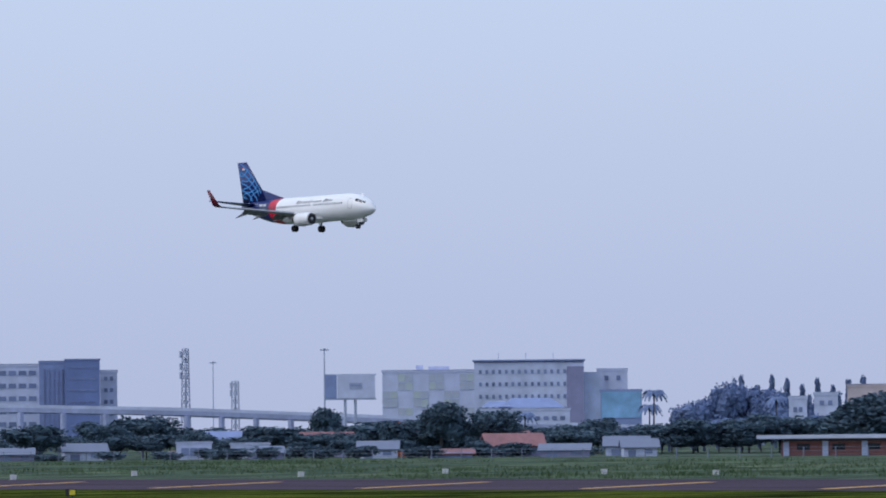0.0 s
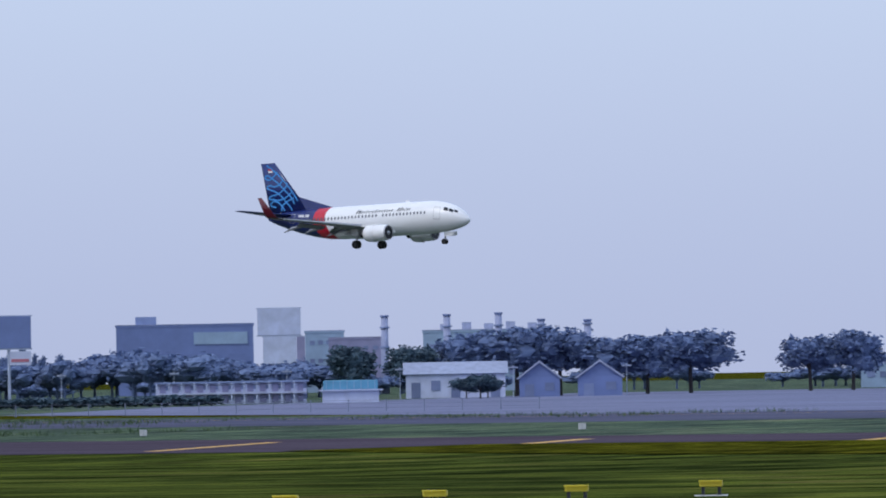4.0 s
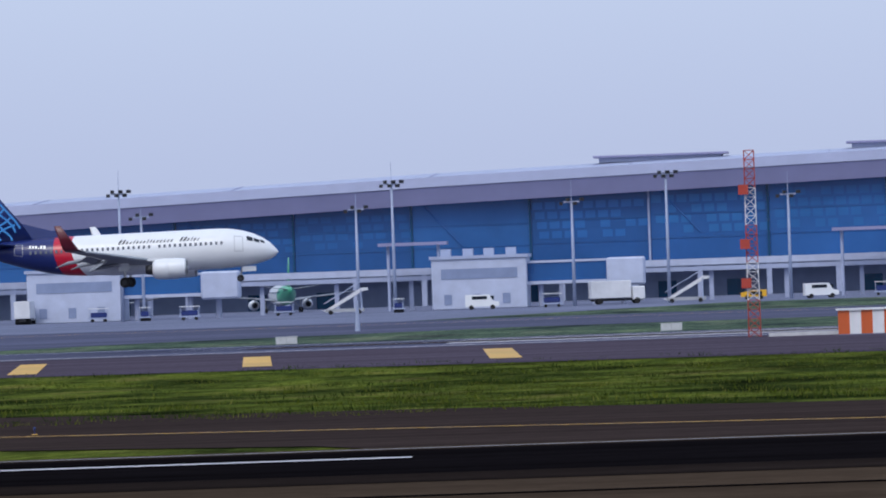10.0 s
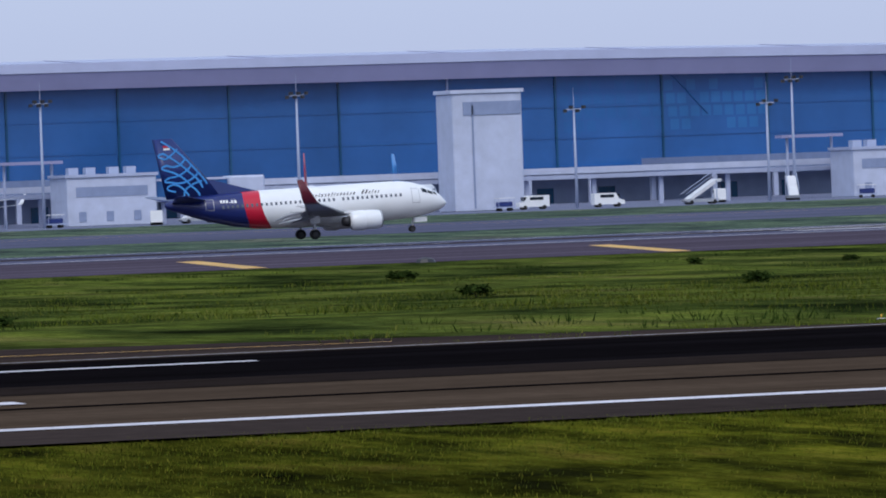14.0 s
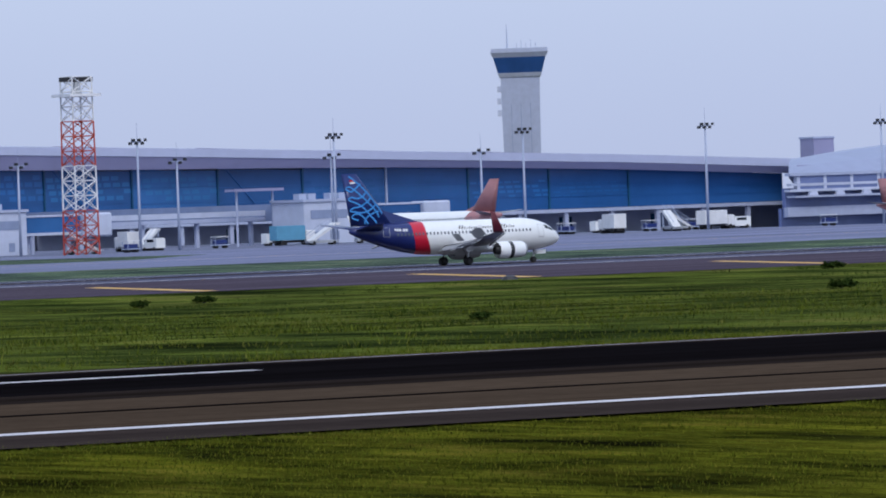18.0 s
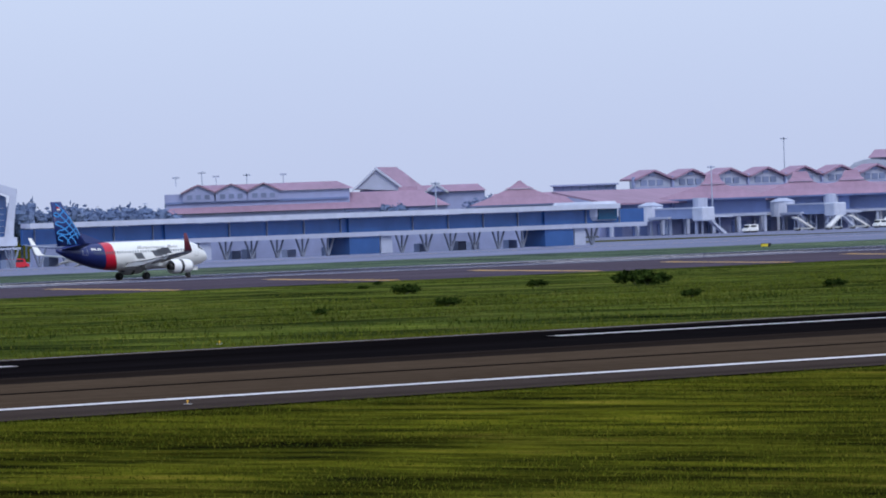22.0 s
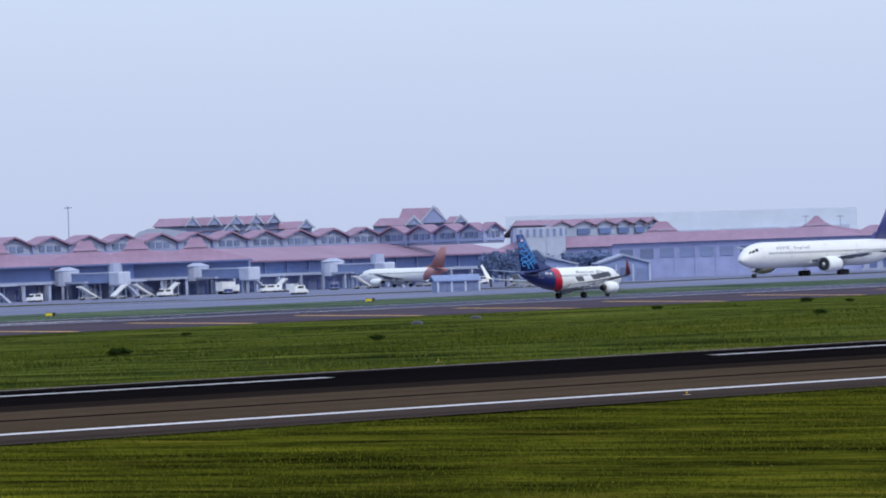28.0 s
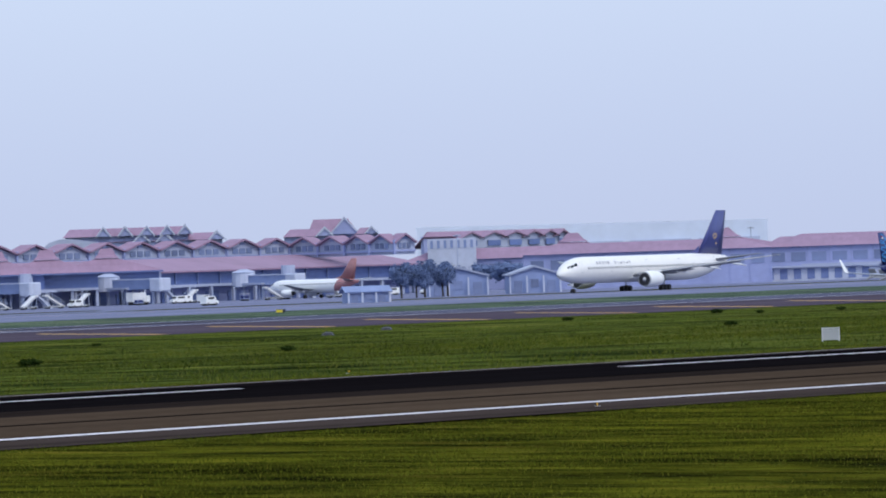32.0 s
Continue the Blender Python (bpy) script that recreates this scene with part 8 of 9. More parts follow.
# capped pavilions that break the skirt roof
for x0, x1, wa, cr in ((1504, 1557, 6.4, 3.4), (1546, 1596, 7.0, 4.0), (1568, 1622, 7.0, 4.0), (1596, 1652, 6.6, 3.6)):
    pagoda(x0, x1, 1262, 6.8, wa, 10.8, cr, 13.8, "pavilion with a capped red roof on the terminal front", 16, 2.2)
# barrel vault and the higher roofs behind the row
bv = thing("barrel_vault", pose(1693, 1330, BG, 0, 0, face(1693, 1330)), "pale curved vault behind the gables", "building")
part("vault", loft(bmesh.new(), [[(-8.6, yy, 14.6 - BG), (-6.6, yy, 16.4 - BG), (-3.4, yy, 17.4 - BG), (0, yy, 17.5 - BG), (4, yy, 16.9 - BG), (9, yy, 16.2 - BG), (9, yy, 0), (-8.6, yy, 0)] for yy in (0, 8)]), PALE_WALL, bv)
ridge_roof(1712, 1779, 1348, 18.2, 20.8, (0.32, 0.49, 0.66, 0.82, 0.96), "long high red roof with a row of white gables", 2.0, 2.2)
ridge_roof(1718, 1787, 1340, 16.2, 18.5, (0.36, 0.54, 0.94), "long red roof with white-trimmed gables", 2.4, 2.6)
ridge_roof(1826, 1854, 1345, 16.4, 18.9, (0.84,), "red roof with a white-trimmed gable end", 2.6, 2.4)
ridge_roof(1860, 1890, 1360, 17.0, 22.2, (0.72,), "tall red roof with a large white-trimmed gable", 4.6, 2.2)
ridge_roof(1867, 1880, 1345, 16.8, 18.9, (0.72,), "small red roof with white gable trim", 2.0, 1.6)
# second row of gables beyond the bend
row2 = thing("gabled_wing", pose(0, 0, 0), "far wing with a row of small gables under a red ridge", "terminal")
bm = loft(bmesh.new(), [[(x, 1329, 15.0), (x + 6, 1331, 16.7), (x + 6, 1332, 16.7), (x, 1334, 11)] for x in (1884, 1902, 1935, 1966)])
part("roof", bm, SOUTH_TILE, row2)
block("wall", (84, 1.2, 17.6), (1927, 1330.4, 6.2), SOUTH_WALL, row2)
last_x = 1899.0
for i, p in enumerate((1908.8, 1922.4, 1935.2, 1946.6, 1956.4, 1964.4)):
    hw = (p - last_x) * 0.62 if p > 1910 else 7.0
    part("gable_wall", prism(bmesh.new(), [(p - hw, 10.8), (p + hw, 10.8), (p + hw, 14.2), (p, 16.2), (p - hw, 14.2)], 1.2, pose(0, 1327 + 0.15 * i, 0)), PALE_WALL, row2)
    part("gable_roof", loft(bmesh.new(), [[(p - hw - 0.5, yy, 14.0), (p, yy, 16.5), (p + hw + 0.5, yy, 14.0), (p, yy, 15.8)] for yy in (1326.2, 1330)]), SOUTH_TILE, row2)
    block("window", (hw * 0.9, 0.3, 1.9), (p, 1326.8, 12.4), SOUTH_GLASS, row2)
    last_x = p
lb = thing("louvred_plant_house", pose(1853, 1296, land(1853, 1296), 0, 0, face(1853, 1296)), "white louvred plant house above the skirt roof", "building")
block("wall", (16, 6, 17.4), (0, 3, 8.7), WHITE_WALL, lb)
for k in range(7):
    block("louvre", (0.9, 0.3, 2.6), (-6.6 + 2.2 * k, -0.1, 15.6), SLATE_WALL, lb)
hipped(1866, 1280, 70, 14, 7.0, 10.6, "long low hall with haze-paled red roof")
hg = thing("far_hangar", pose(2244, 1502, land(2244, 1502), 0, 0, -56), "vast distant hangar, paled by haze, with flat roof", "hangar")
# Cladding and doors are paled almost to sky colour to paint the haze.
HANGAR_HAZE = surface("distant_pale_cladding", (0.64, 0.71, 0.90), 0.8, spread=0.05, fine=0.1)
part("wall", loft(bmesh.new(), [[(-69, yy, 0), (69, yy, 0), (69, yy, 22.6), (-69, yy, 23.8)] for yy in (0, 60)]), HANGAR_HAZE, hg)
for i in range(5):
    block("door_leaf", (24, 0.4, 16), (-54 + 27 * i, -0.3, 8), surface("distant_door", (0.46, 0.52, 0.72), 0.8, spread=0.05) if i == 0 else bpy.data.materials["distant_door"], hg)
pagoda(1800, 1850, 1229, 7.4, 9, 11.4, 3.4, 14.3, "pavilion with a stepped pagoda roof", 16)
pagoda(1728, 1812, 1135, 7.6, 8, 11.0, 1.0, 14.0, "pavilion with a stepped pagoda roof", 16)
pagoda(1840, 1906, 1130, 8.4, 8, 12.0, 1.0, 14.8, "pavilion with a stepped pagoda roof", 16)
hipped(1672, 1100, 72, 16, 7.4, 10.4, "long pavilion with haze-paled red roof")
hipped(1787, 1109, 40, 16, 7.4, 10.6, "pavilion with haze-paled red roof")
hipped(1900, 1150, 90, 16, 7.6, 11.6, "long pavilion with haze-paled red roof")
for x, y, w, tp in ((1700, 1078, 66, 1.2), (1800, 1085, 70, 1.6)):
    g0 = land(x, y)
    gl = thing("gate_lounge", pose(x, y, g0, 0, 0, face(x, y)), "low white gate lounge with tall windows", "terminal")
    block("wall", (w, 10, tp - g0), (0, 5, (tp - g0) / 2), WHITE_WALL, gl)
    block("roof", (w + 2, 12, 0.5), (0, 4.6, tp - g0 + 0.2), PALE_WALL, gl)
    windows(gl, w, tp - g0 - 0.6, 1, 16, 0.8, 2.2, 3.0, DARK_WALL)
# huts and open shelters at the edge of the apron
for x, y, w, tp, roof_, lab in ((1202, 863, 9, 1.5, SLATE_WALL, "small field hut with dark roof and white posts"), (1432, 1000, 15, 4.9, TIN, "open shelter with pale gabled roof"), (1452, 990, 13, 4.6, TIN, "open shelter with pale gabled roof")):
    hh = gable("hut", x, y, w, tp, 9, SLATE_WALL, roof_, lab, 0.72, 8, 3, w < 12, "hut")
    for k in range(4):
        block("post", (0.35, 0.35, (tp - land(x, y)) * 0.62), (-w / 2 + w * k / 3, -1.2, (tp - land(x, y)) * 0.31), WHITE_WALL, hh)
sc = thing("steel_frame", pose(1408, 990, land(1408, 990), 0, 0, face(1408, 990)), "pale open steel frame tower beside the shelters", "frame")
for x in (-2.6, 2.6):
    for yy in (0, 4):
        block("post", (0.5, 0.5, 9.0), (x, yy, 4.5), WHITE_WALL, sc)
for z in (3.2, 6.2, 8.8):
    block("deck", (6.2, 5, 0.35), (0, 2, z), PALE_WALL, sc)
for x, y, tp, w in ((1386, 985, 6.6, 6), (1391, 984, 5.4, 6), (1396, 985, 7.2, 6), (1401, 983, 6.0, 6), (1406, 985, 6.6, 5)):
    tree("round", x, y, tp, w, True)
grove(1860, 1240, 130, 9.6, 12, ("broad", "round", "loose"), True, 20, 10)
grove(2080, 1250, 130, 11.5, 12, ("broad", "round"), True, 30, 12)
# gate bridges before the old terminal
for x, y in [(1500, OY - 58), (1560, OY - 58), (1622, OY - 58), (1690, OY - 58), (1850, OY - 58), (1935, OY - 58)]:
    b = thing("gate_bridge", pose(x, y, land(x, y), 0, 0, -6), "pale round gate bridge on steel legs", "passenger bridge", "old terminal bridges")
    part("rotunda", tube(bmesh.new(), (0, 20, 4.2), (0, 20, 8.6), 3.6, 3.6, 14), WHITE_WALL, b, smooth=False)
    part("rotunda_roof", tube(bmesh.new(), (0, 20, 8.6), (0, 20, 9.6), 3.9, 1.2, 14), PALE_WALL, b)
    block("tunnel", (2.8, 18, 2.8), (0, 9, 6.0), SLATE_WALL, b)
    block("tunnel_roof", (3.2, 18, 0.4), (0, 9, 7.6), WHITE_WALL, b)
    block("cab", (5, 4.4, 4), (0, -1.5, 5.8), WHITE_WALL, b, 0.3)
    for yy in (1.5, 12, 20):
        part("leg", tube(bmesh.new(), (0, yy, 0), (0, yy, 4.6), 0.45, n=8), PALE_WALL, b)
    part("stair", prism(bmesh.new(), [(2.5, 4.2), (3.2, 4.2), (9.2, 0.3), (9.2, 0), (8.2, 0)], 1.4, pose(0, -1.5, 0)), WHITE_WALL, b)
    block("platform", (26, 8, 0.6), (10, 14, 5.0), PALE_WALL, b)
    for k in range(4):
        block("platform_post", (0.5, 0.5, 5), (0.5 + 7 * k, 14, 2.4), PALE_WALL, b)
    part("water_tank", tube(bmesh.new(), (16, 16, 6), (16, 16, 10.4), 2.2, 2.2, 12), PALE_WALL, b)
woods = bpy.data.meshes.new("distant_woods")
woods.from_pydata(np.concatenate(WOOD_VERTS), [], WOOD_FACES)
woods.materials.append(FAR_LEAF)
tagged(new("distant_woods", woods), "hazy blue-green woods beyond the airfield", "trees", kind="stuff")


# ---- ground vehicles on the aprons ----
def van(paint, name, label, long=5.2, hi=2.3):
    t = thing(name, Matrix(), label, "vehicle", "apron vehicles")
    bm = prism(bmesh.new(), [(-long / 2, 0.45), (long / 2, 0.45), (long / 2, 1.1), (long / 2 - 0.9, 1.3), (long / 2 - 1.5, hi), (-long / 2, hi)], 1.9, pose(0, -0.95, 0))
    part("body", bm, paint, t)
    block("windscreen", (1.1, 1.7, 0.6), (long / 2 - 1.35, 0, hi - 0.52), GLASS_DARK, t)
    block("side_window", (long * 0.45, 1.94, 0.5), (-0.4, 0, hi - 0.5), GLASS_DARK, t)
    for x in (-long / 2 + 0.9, long / 2 - 1.0):
        part("wheel", tube(bmesh.new(), (x, -0.98, 0.36), (x, 0.98, 0.36), 0.36, n=10), RUBBER, t)
    return t


def truck(paint, name, label):
    t = thing(name, Matrix(), label, "vehicle", "apron vehicles")
    block("box_body", (6.4, 2.5, 2.7), (-1.2, 0, 2.3), paint, t, 0.06)
    block("cab", (2.0, 2.4, 2.1), (3.2, 0, 1.65), WHITE_STEEL, t, 0.15)
    block("windscreen", (0.2, 2.0, 0.8), (4.2, 0, 2.1), GLASS_DARK, t)
    block("chassis", (8.2, 1.0, 0.4), (-0.2, 0, 0.7), DARK_METAL, t)
    for x in (-3.0, 2.9):
        part("wheel", tube(bmesh.new(), (x, -1.22, 0.48), (x, 1.22, 0.48), 0.48, n=10), RUBBER, t)
    return t


def dolly(name, label):
    t = thing(name, Matrix(), label, "baggage cart", "apron vehicles")
    block("deck", (3.2, 1.6, 0.2), (0, 0, 0.6), STEEL, t)
    block("cover", (3.0, 1.6, 0.12), (0, 0, 2.1), WHITE_STEEL, t)
    for x in (-1.4, 1.4):
        for y in (-0.7, 0.7):
            block("post", (0.08, 0.08, 1.5), (x, y, 1.35), STEEL, t)
    block("baggage", (2.5, 1.3, 0.8), (0, 0, 1.1), NAVY_PAINT, t, 0.1)
    for x in (-1.0, 1.0):
        part("wheel", tube(bmesh.new(), (x, -0.7, 0.25), (x, 0.7, 0.25), 0.25, n=8), RUBBER, t)
    return t


def steps(name, label):
    t = thing(name, Matrix(), label, "boarding stairs", "apron vehicles")
    part("flight", prism(bmesh.new(), [(-3.6, 0.7), (-3.0, 0.7), (2.6, 4.0), (3.6, 4.0), (3.6, 3.6), (2.9, 3.5), (-2.6, 0.4)], 1.6, pose(0, -0.8, 0)), WHITE_STEEL, t)
    for y in (-0.85, 0.85):
        part("handrail", tube(bmesh.new(), (-3.2, y, 1.7), (2.6, y, 5.0), 0.06, n=5), STEEL, t)
        part("strut", tube(bmesh.new(), (2.6, y, 0.5), (2.6, y, 3.7), 0.1, n=5), STEEL, t)
    block("chassis", (6.0, 1.8, 0.5), (0, 0, 0.6), GREY_METAL, t)
    for x in (-2.2, 2.2):
        part("wheel", tube(bmesh.new(), (x, -0.95, 0.35), (x, 0.95, 0.35), 0.35, n=8), RUBBER, t)
    return t


fleet = [van(WHITE_PAINT, "service_van", "white service van on the apron"), truck(WHITE_STEEL, "catering_truck", "white box truck beside the gates"), dolly("baggage_cart", "loaded baggage cart on the apron"),
         steps("boarding_stairs", "white mobile boarding stairs"), van(RED_PAINT, "red_van", "red service van on the apron"), truck(BLUE_TIN, "blue_truck", "blue box truck beside the gates"), van(YELLOW_PAINT, "tow_tractor", "low yellow tow tractor", 4.0, 1.5)]
spots = random.Random(21)
used = set()
for i in range(102):
    x = -245 + 10.3 * i + spots.uniform(-2, 2)
    y = spots.choice((1046, 1052, 1058, 1066, 1072)) + spots.uniform(-2, 2)
    k = spots.choice((0, 0, 0, 0, 0, 0, 1, 1, 1, 2, 2, 2, 2, 2, 2, 2, 2, 3, 3, 3, 3, 6))
    m = pose(x, y, land(x, y) + 0.06, 0, 0, spots.choice((0, 180, 90, 12, 168, 75)))
    if k in used:
        copy_thing(fleet[k], m)
    else:
        used.add(k)
        fleet[k].matrix_basis = m
for x, y, k, rz in ((-293, 1090, 0, 0), (-452, 1260, 2, 10), (-440, 1258, 2, 0), (-425, 1250, 2, 0), (-410, 1245, 2, 0), (-395, 1240, 2, 4), (-660, 1440, 0, 0), (-640, 1430, 2, 0), (1180, 1060, 0, 0), (1215, 1050, 6, 0),
                     (1600, 1232, 1, 0), (1630, 1236, 3, 0), (1655, 1234, 2, 0), (1780, 1238, 1, 0), (1830, 1240, 2, 0), (1340, 1010, 0, 0)):
    copy_thing(fleet[k], pose(x, y, land(x, y) + 0.06, 0, 0, rz))
for i in range(11):
    x = 972 + 9.5 * i
    copy_thing(fleet[(0, 2, 0, 1, 2, 0, 0, 2, 1, 0, 2)[i]], pose(x, 1088, land(x, 1088) + 0.06, 0, 0, (0, 180)[i % 2]) @ Matrix.Scale(0.8, 4))
for x, k, rz in ((716, 3, 20), (730, 2, 0), (742, 3, 160), (756, 2, 0), (765, 0, 0), (776, 2, 0), (786, 2, 0), (797, 0, 180), (690, 0, 0), (662, 3, 30)):
    copy_thing(fleet[k], pose(x, 1078, land(x, 1078) + 0.06, 0, 0, rz))
gate_rng = random.Random(9)
for i in range(18):
    x = 1498 + 14.6 * i + gate_rng.uniform(-3, 3)
    y = 1226 + gate_rng.uniform(-10, 6)
    copy_thing(fleet[gate_rng.choice((0, 0, 1, 3, 3, 2))], pose(x, y, land(x, y) + 0.06, 0, 0, gate_rng.choice((0, 180, 20, 160))))
fleet[4].matrix_basis = pose(1058, 1070, land(1058, 1070) + 0.06)
fleet[5].matrix_basis = pose(690, 1072, land(690, 1072) + 0.06)

# ---- lights, signs and boxes beside the paving ----
BASE_WHITE = surface("white_concrete_base", (0.60, 0.60, 0.62), 0.8, spread=0.15, fine=2)


def lamp_stub(name, m, label, base_paint, head_paint, base=0.9):
    t = thing(name, m, label, "runway light", "field lights")
    part("plate", tube(bmesh.new(), (0, 0, 0), (0, 0, 0.06), base, base * 0.92, 12), base_paint, t)
    part("stem", tube(bmesh.new(), (0, 0, 0.05), (0, 0, 0.4), 0.05, n=6), head_paint, t)
    part("head", loft(bmesh.new(), [[(r * math.cos(i * math.pi / 4), r * math.sin(i * math.pi / 4), z) for i in range(8)] for r, z in ((0.10, 0.38), (0.17, 0.46), (0.17, 0.56), (0.10, 0.68))]), head_paint, t)
    return t


edge = lamp_stub("runway_edge_light", pose(18, 144.6, -0.05), "yellow runway edge light on a pale round base", BASE_WHITE, YELLOW_PAINT, 0.75)
SMALL = Matrix.Diagonal((0.45, 0.45, 0.45, 1))
edge.matrix_basis = pose(18, 144.6, land(0, 144.6) + 0.05) @ SMALL
for k in range(-2, 10):
    if k:
        copy_thing(edge, pose(18 + 66 * k, 144.6, land(0, 144.6) + 0.05) @ SMALL)
for x, y in ((209, 199.5), (77, 199.5), (-38, 222), (-62, 250), (276, 199.5), (342, 199.5)):
    copy_thing(edge, pose(x, y, land(x, y) + 0.05) @ SMALL)
post = lamp_stub("taxiway_light", pose(-160, 375, land(0, 375) + 0.05), "small blue-headed taxiway light on a yellow base", YELLOW_PAINT, NAVY_PAINT, 0.4)
post.matrix_basis = pose(-160, 375, land(-160, 375) + 0.06) @ Matrix.Diagonal((0.5, 0.5, 0.62, 1))
for x, y in ((-135, 351), (-107, 316), (-91, 300), (-120, 330), (-150, 420), (-168, 470), (-185, 500), (-200, 440), (-215, 395), (-140, 462), (-130, 520), (-178, 540), (-230, 460), (-250, 500), (-28, 230), (-10, 640), (60, 640), (120, 640), (180, 640), (240, 640), (300, 640), (400, 640)):
    copy_thing(post, pose(x, y, land(x, y) + 0.06) @ Matrix.Diagonal((0.5, 0.5, 0.62, 1)))


def sign(name, x, y, w, h, faces_, label, legs=2, lift_=0.25):
    t = thing(name, pose(x, y, land(x, y) + 0.05, 0, 0, face(x, y)), label, "airfield sign", "airfield signs")
    x0 = -w / 2
    for share, paint in faces_:
        block("panel", (w * share - 0.02, 0.35, h), (x0 + w * share / 2, 0, lift_ + h / 2), paint, t, 0.03)
        x0 += w * share
    block("frame", (w + 0.12, 0.42, 0.07), (0, 0, lift_ + h + 0.03), DARK_METAL, t)
    for i in range(legs):
        block("foot", (0.14, 0.3, lift_ + 0.1), (-w / 2 + w * (i + 0.5) / legs, 0, lift_ / 2), DARK_METAL, t)
    return t


SIGN_YELLOW = surface("lemon_yellow_sign_face", (0.70, 0.56, 0.03), 0.5, spread=0.08)
s1 = sign("taxiway_sign", -230, 516, 4.1, 1.0, [(0.30, DARK_METAL), (0.70, SIGN_YELLOW)], "black and yellow taxiway guidance sign", 3)
block("text_bar", (0.5, 0.06, 0.42), (-1.45, -0.2, 0.75), SIGN_YELLOW, s1)
for x, w in ((-0.6, 0.3), (0.05, 0.3), (0.45, 0.25), (0.8, 0.25), (1.45, 0.35)):
    block("text_bar", (w, 0.06, 0.36), (x, -0.2, 0.75), DARK_METAL, s1)
sign("taxiway_sign", -586, 478, 1.1, 0.6, [(0.4, DARK_METAL), (0.6, SIGN_YELLOW)], "small black and yellow sign in the grass", 2)
for x, y, w in ((-195, 798, 3.4), (-184, 800, 2.0), (-250, 770, 2.0), (-408, 800, 3.4)):
    sg = sign("taxiway_sign", x, y, w, 0.8, [(1.0, SIGN_YELLOW)], "plain yellow taxiway sign", 2)
    block("text_bar", (w * 0.3, 0.06, 0.4), (0, -0.2, 0.75), DARK_METAL, sg)
for i in range(4):
    sign("marker_light_box", 113 + 1.65 * i, 744 - 2 * i, 1.1, 0.45, [(1.0, SIGN_YELLOW)], "small yellow light box in a row", 2, 0.3)
for x, y in ((340, 722), (369, 730), (690, 720), (1010, 745), (905, 735)):
    sign("taxiway_sign", x, y, 1.7, 0.5, [(0.7, SIGN_YELLOW), (0.3, DARK_METAL)], "plain yellow taxiway sign", 2)


def concrete_box(name, x, y, w, d, h, label, ribs=3):
    t = thing(name, pose(x, y, land(x, y), 0, 0, face(x, y) + 4), label, "barrier box", "white boxes")
    block("body", (w, d, h), (0, 0, h / 2), BASE_WHITE, t, 0.05)
    for i in range(ribs):
        block("groove", (0.06, 0.05, h * 0.8), (-w / 2 + w * (i + 1) / (ribs + 1), -d / 2 - 0.02, h * 0.5), GREY_METAL, t)
    block("lid", (w + 0.08, d + 0.08, 0.07), (0, 0, h + 0.03), BASE_WHITE, t)
    return t


concrete_box("concrete_box", -112, 416, 5.0, 1.6, 1.1, "low white concrete box in the grass", 2)
concrete_box("concrete_box", -124, 532, 3.6, 1.6, 1.1, "low white concrete box in the grass", 2)
concrete_box("grey_cabinet", -76, 534, 1.0, 0.7, 0.9, "small grey cabinet at the taxiway's edge", 1)
for x, y in ((-793, 636), (-765, 668), (-786, 716), (-742, 708), (-830, 690), (-700, 690), (-655, 700), (-685, 761), (-600, 705), (-540, 700), (-480, 712), (-330, 760), (-60, 712), (-20, 715), (20, 735), (60, 742), (-148, 760)):
    concrete_box("marker_box", x, y, 0.9 if x < -300 else 2.2, 0.7, 0.75, "small white marker box in the grass", 1)
sb = thing("striped_cabin", pose(-588, 721, land(0, 721), 0, 0, face(-588, 721)), "red and white striped equipment cabin", "cabin")
for i in range(7):
    block("stripe_panel", (0.85, 2.6, 2.9), (-2.55 + 0.85 * i, 0, 1.45), MAROON_PAINT if i % 2 else WHITE_STEEL, sb)
block("roof", (6.2, 2.9, 0.14), (0, 0, 2.97), WHITE_STEEL, sb)
rf = thing("orange_rail", pose(-702, 782, land(0, 782), 0, 0, face(-702, 782)), "long low orange rail fence in the grass", "fence")
for i in range(13):
    block("post", (0.16, 0.16, 1.7), (-11.5 + 1.92 * i, 0, 0.85), TILE_RED, rf)
block("top_rail", (23.4, 0.2, 0.22), (0, 0, 1.75), TILE_RED, rf)
for i in range(4):
    k = i / 3
    pb = thing("approach_light_box", pose(-153 + 1.5 * k, 207 + 27 * k, land(0, 207 + 27 * k), 0, 0, 30) @ Matrix.Diagonal((0.66, 0.66, 0.55, 1)), "lemon yellow approach light box on a dark stand", "light box", "approach light boxes")
    block("housing", (1.4, 0.9, 0.42), (0, 0, 0.95), SIGN_YELLOW, pb, 0.06)
    block("hood", (1.46, 0.3, 0.1), (0, -0.5, 1.16), SIGN_YELLOW, pb)
    for x in (-0.5, 0.5):
        block("leg", (0.2, 0.3, 0.8), (x, 0, 0.4), DARK_METAL, pb)
    block("slab", (2.0, 1.6, 0.12), (0, 0, 0.06), BASE_WHITE, pb)
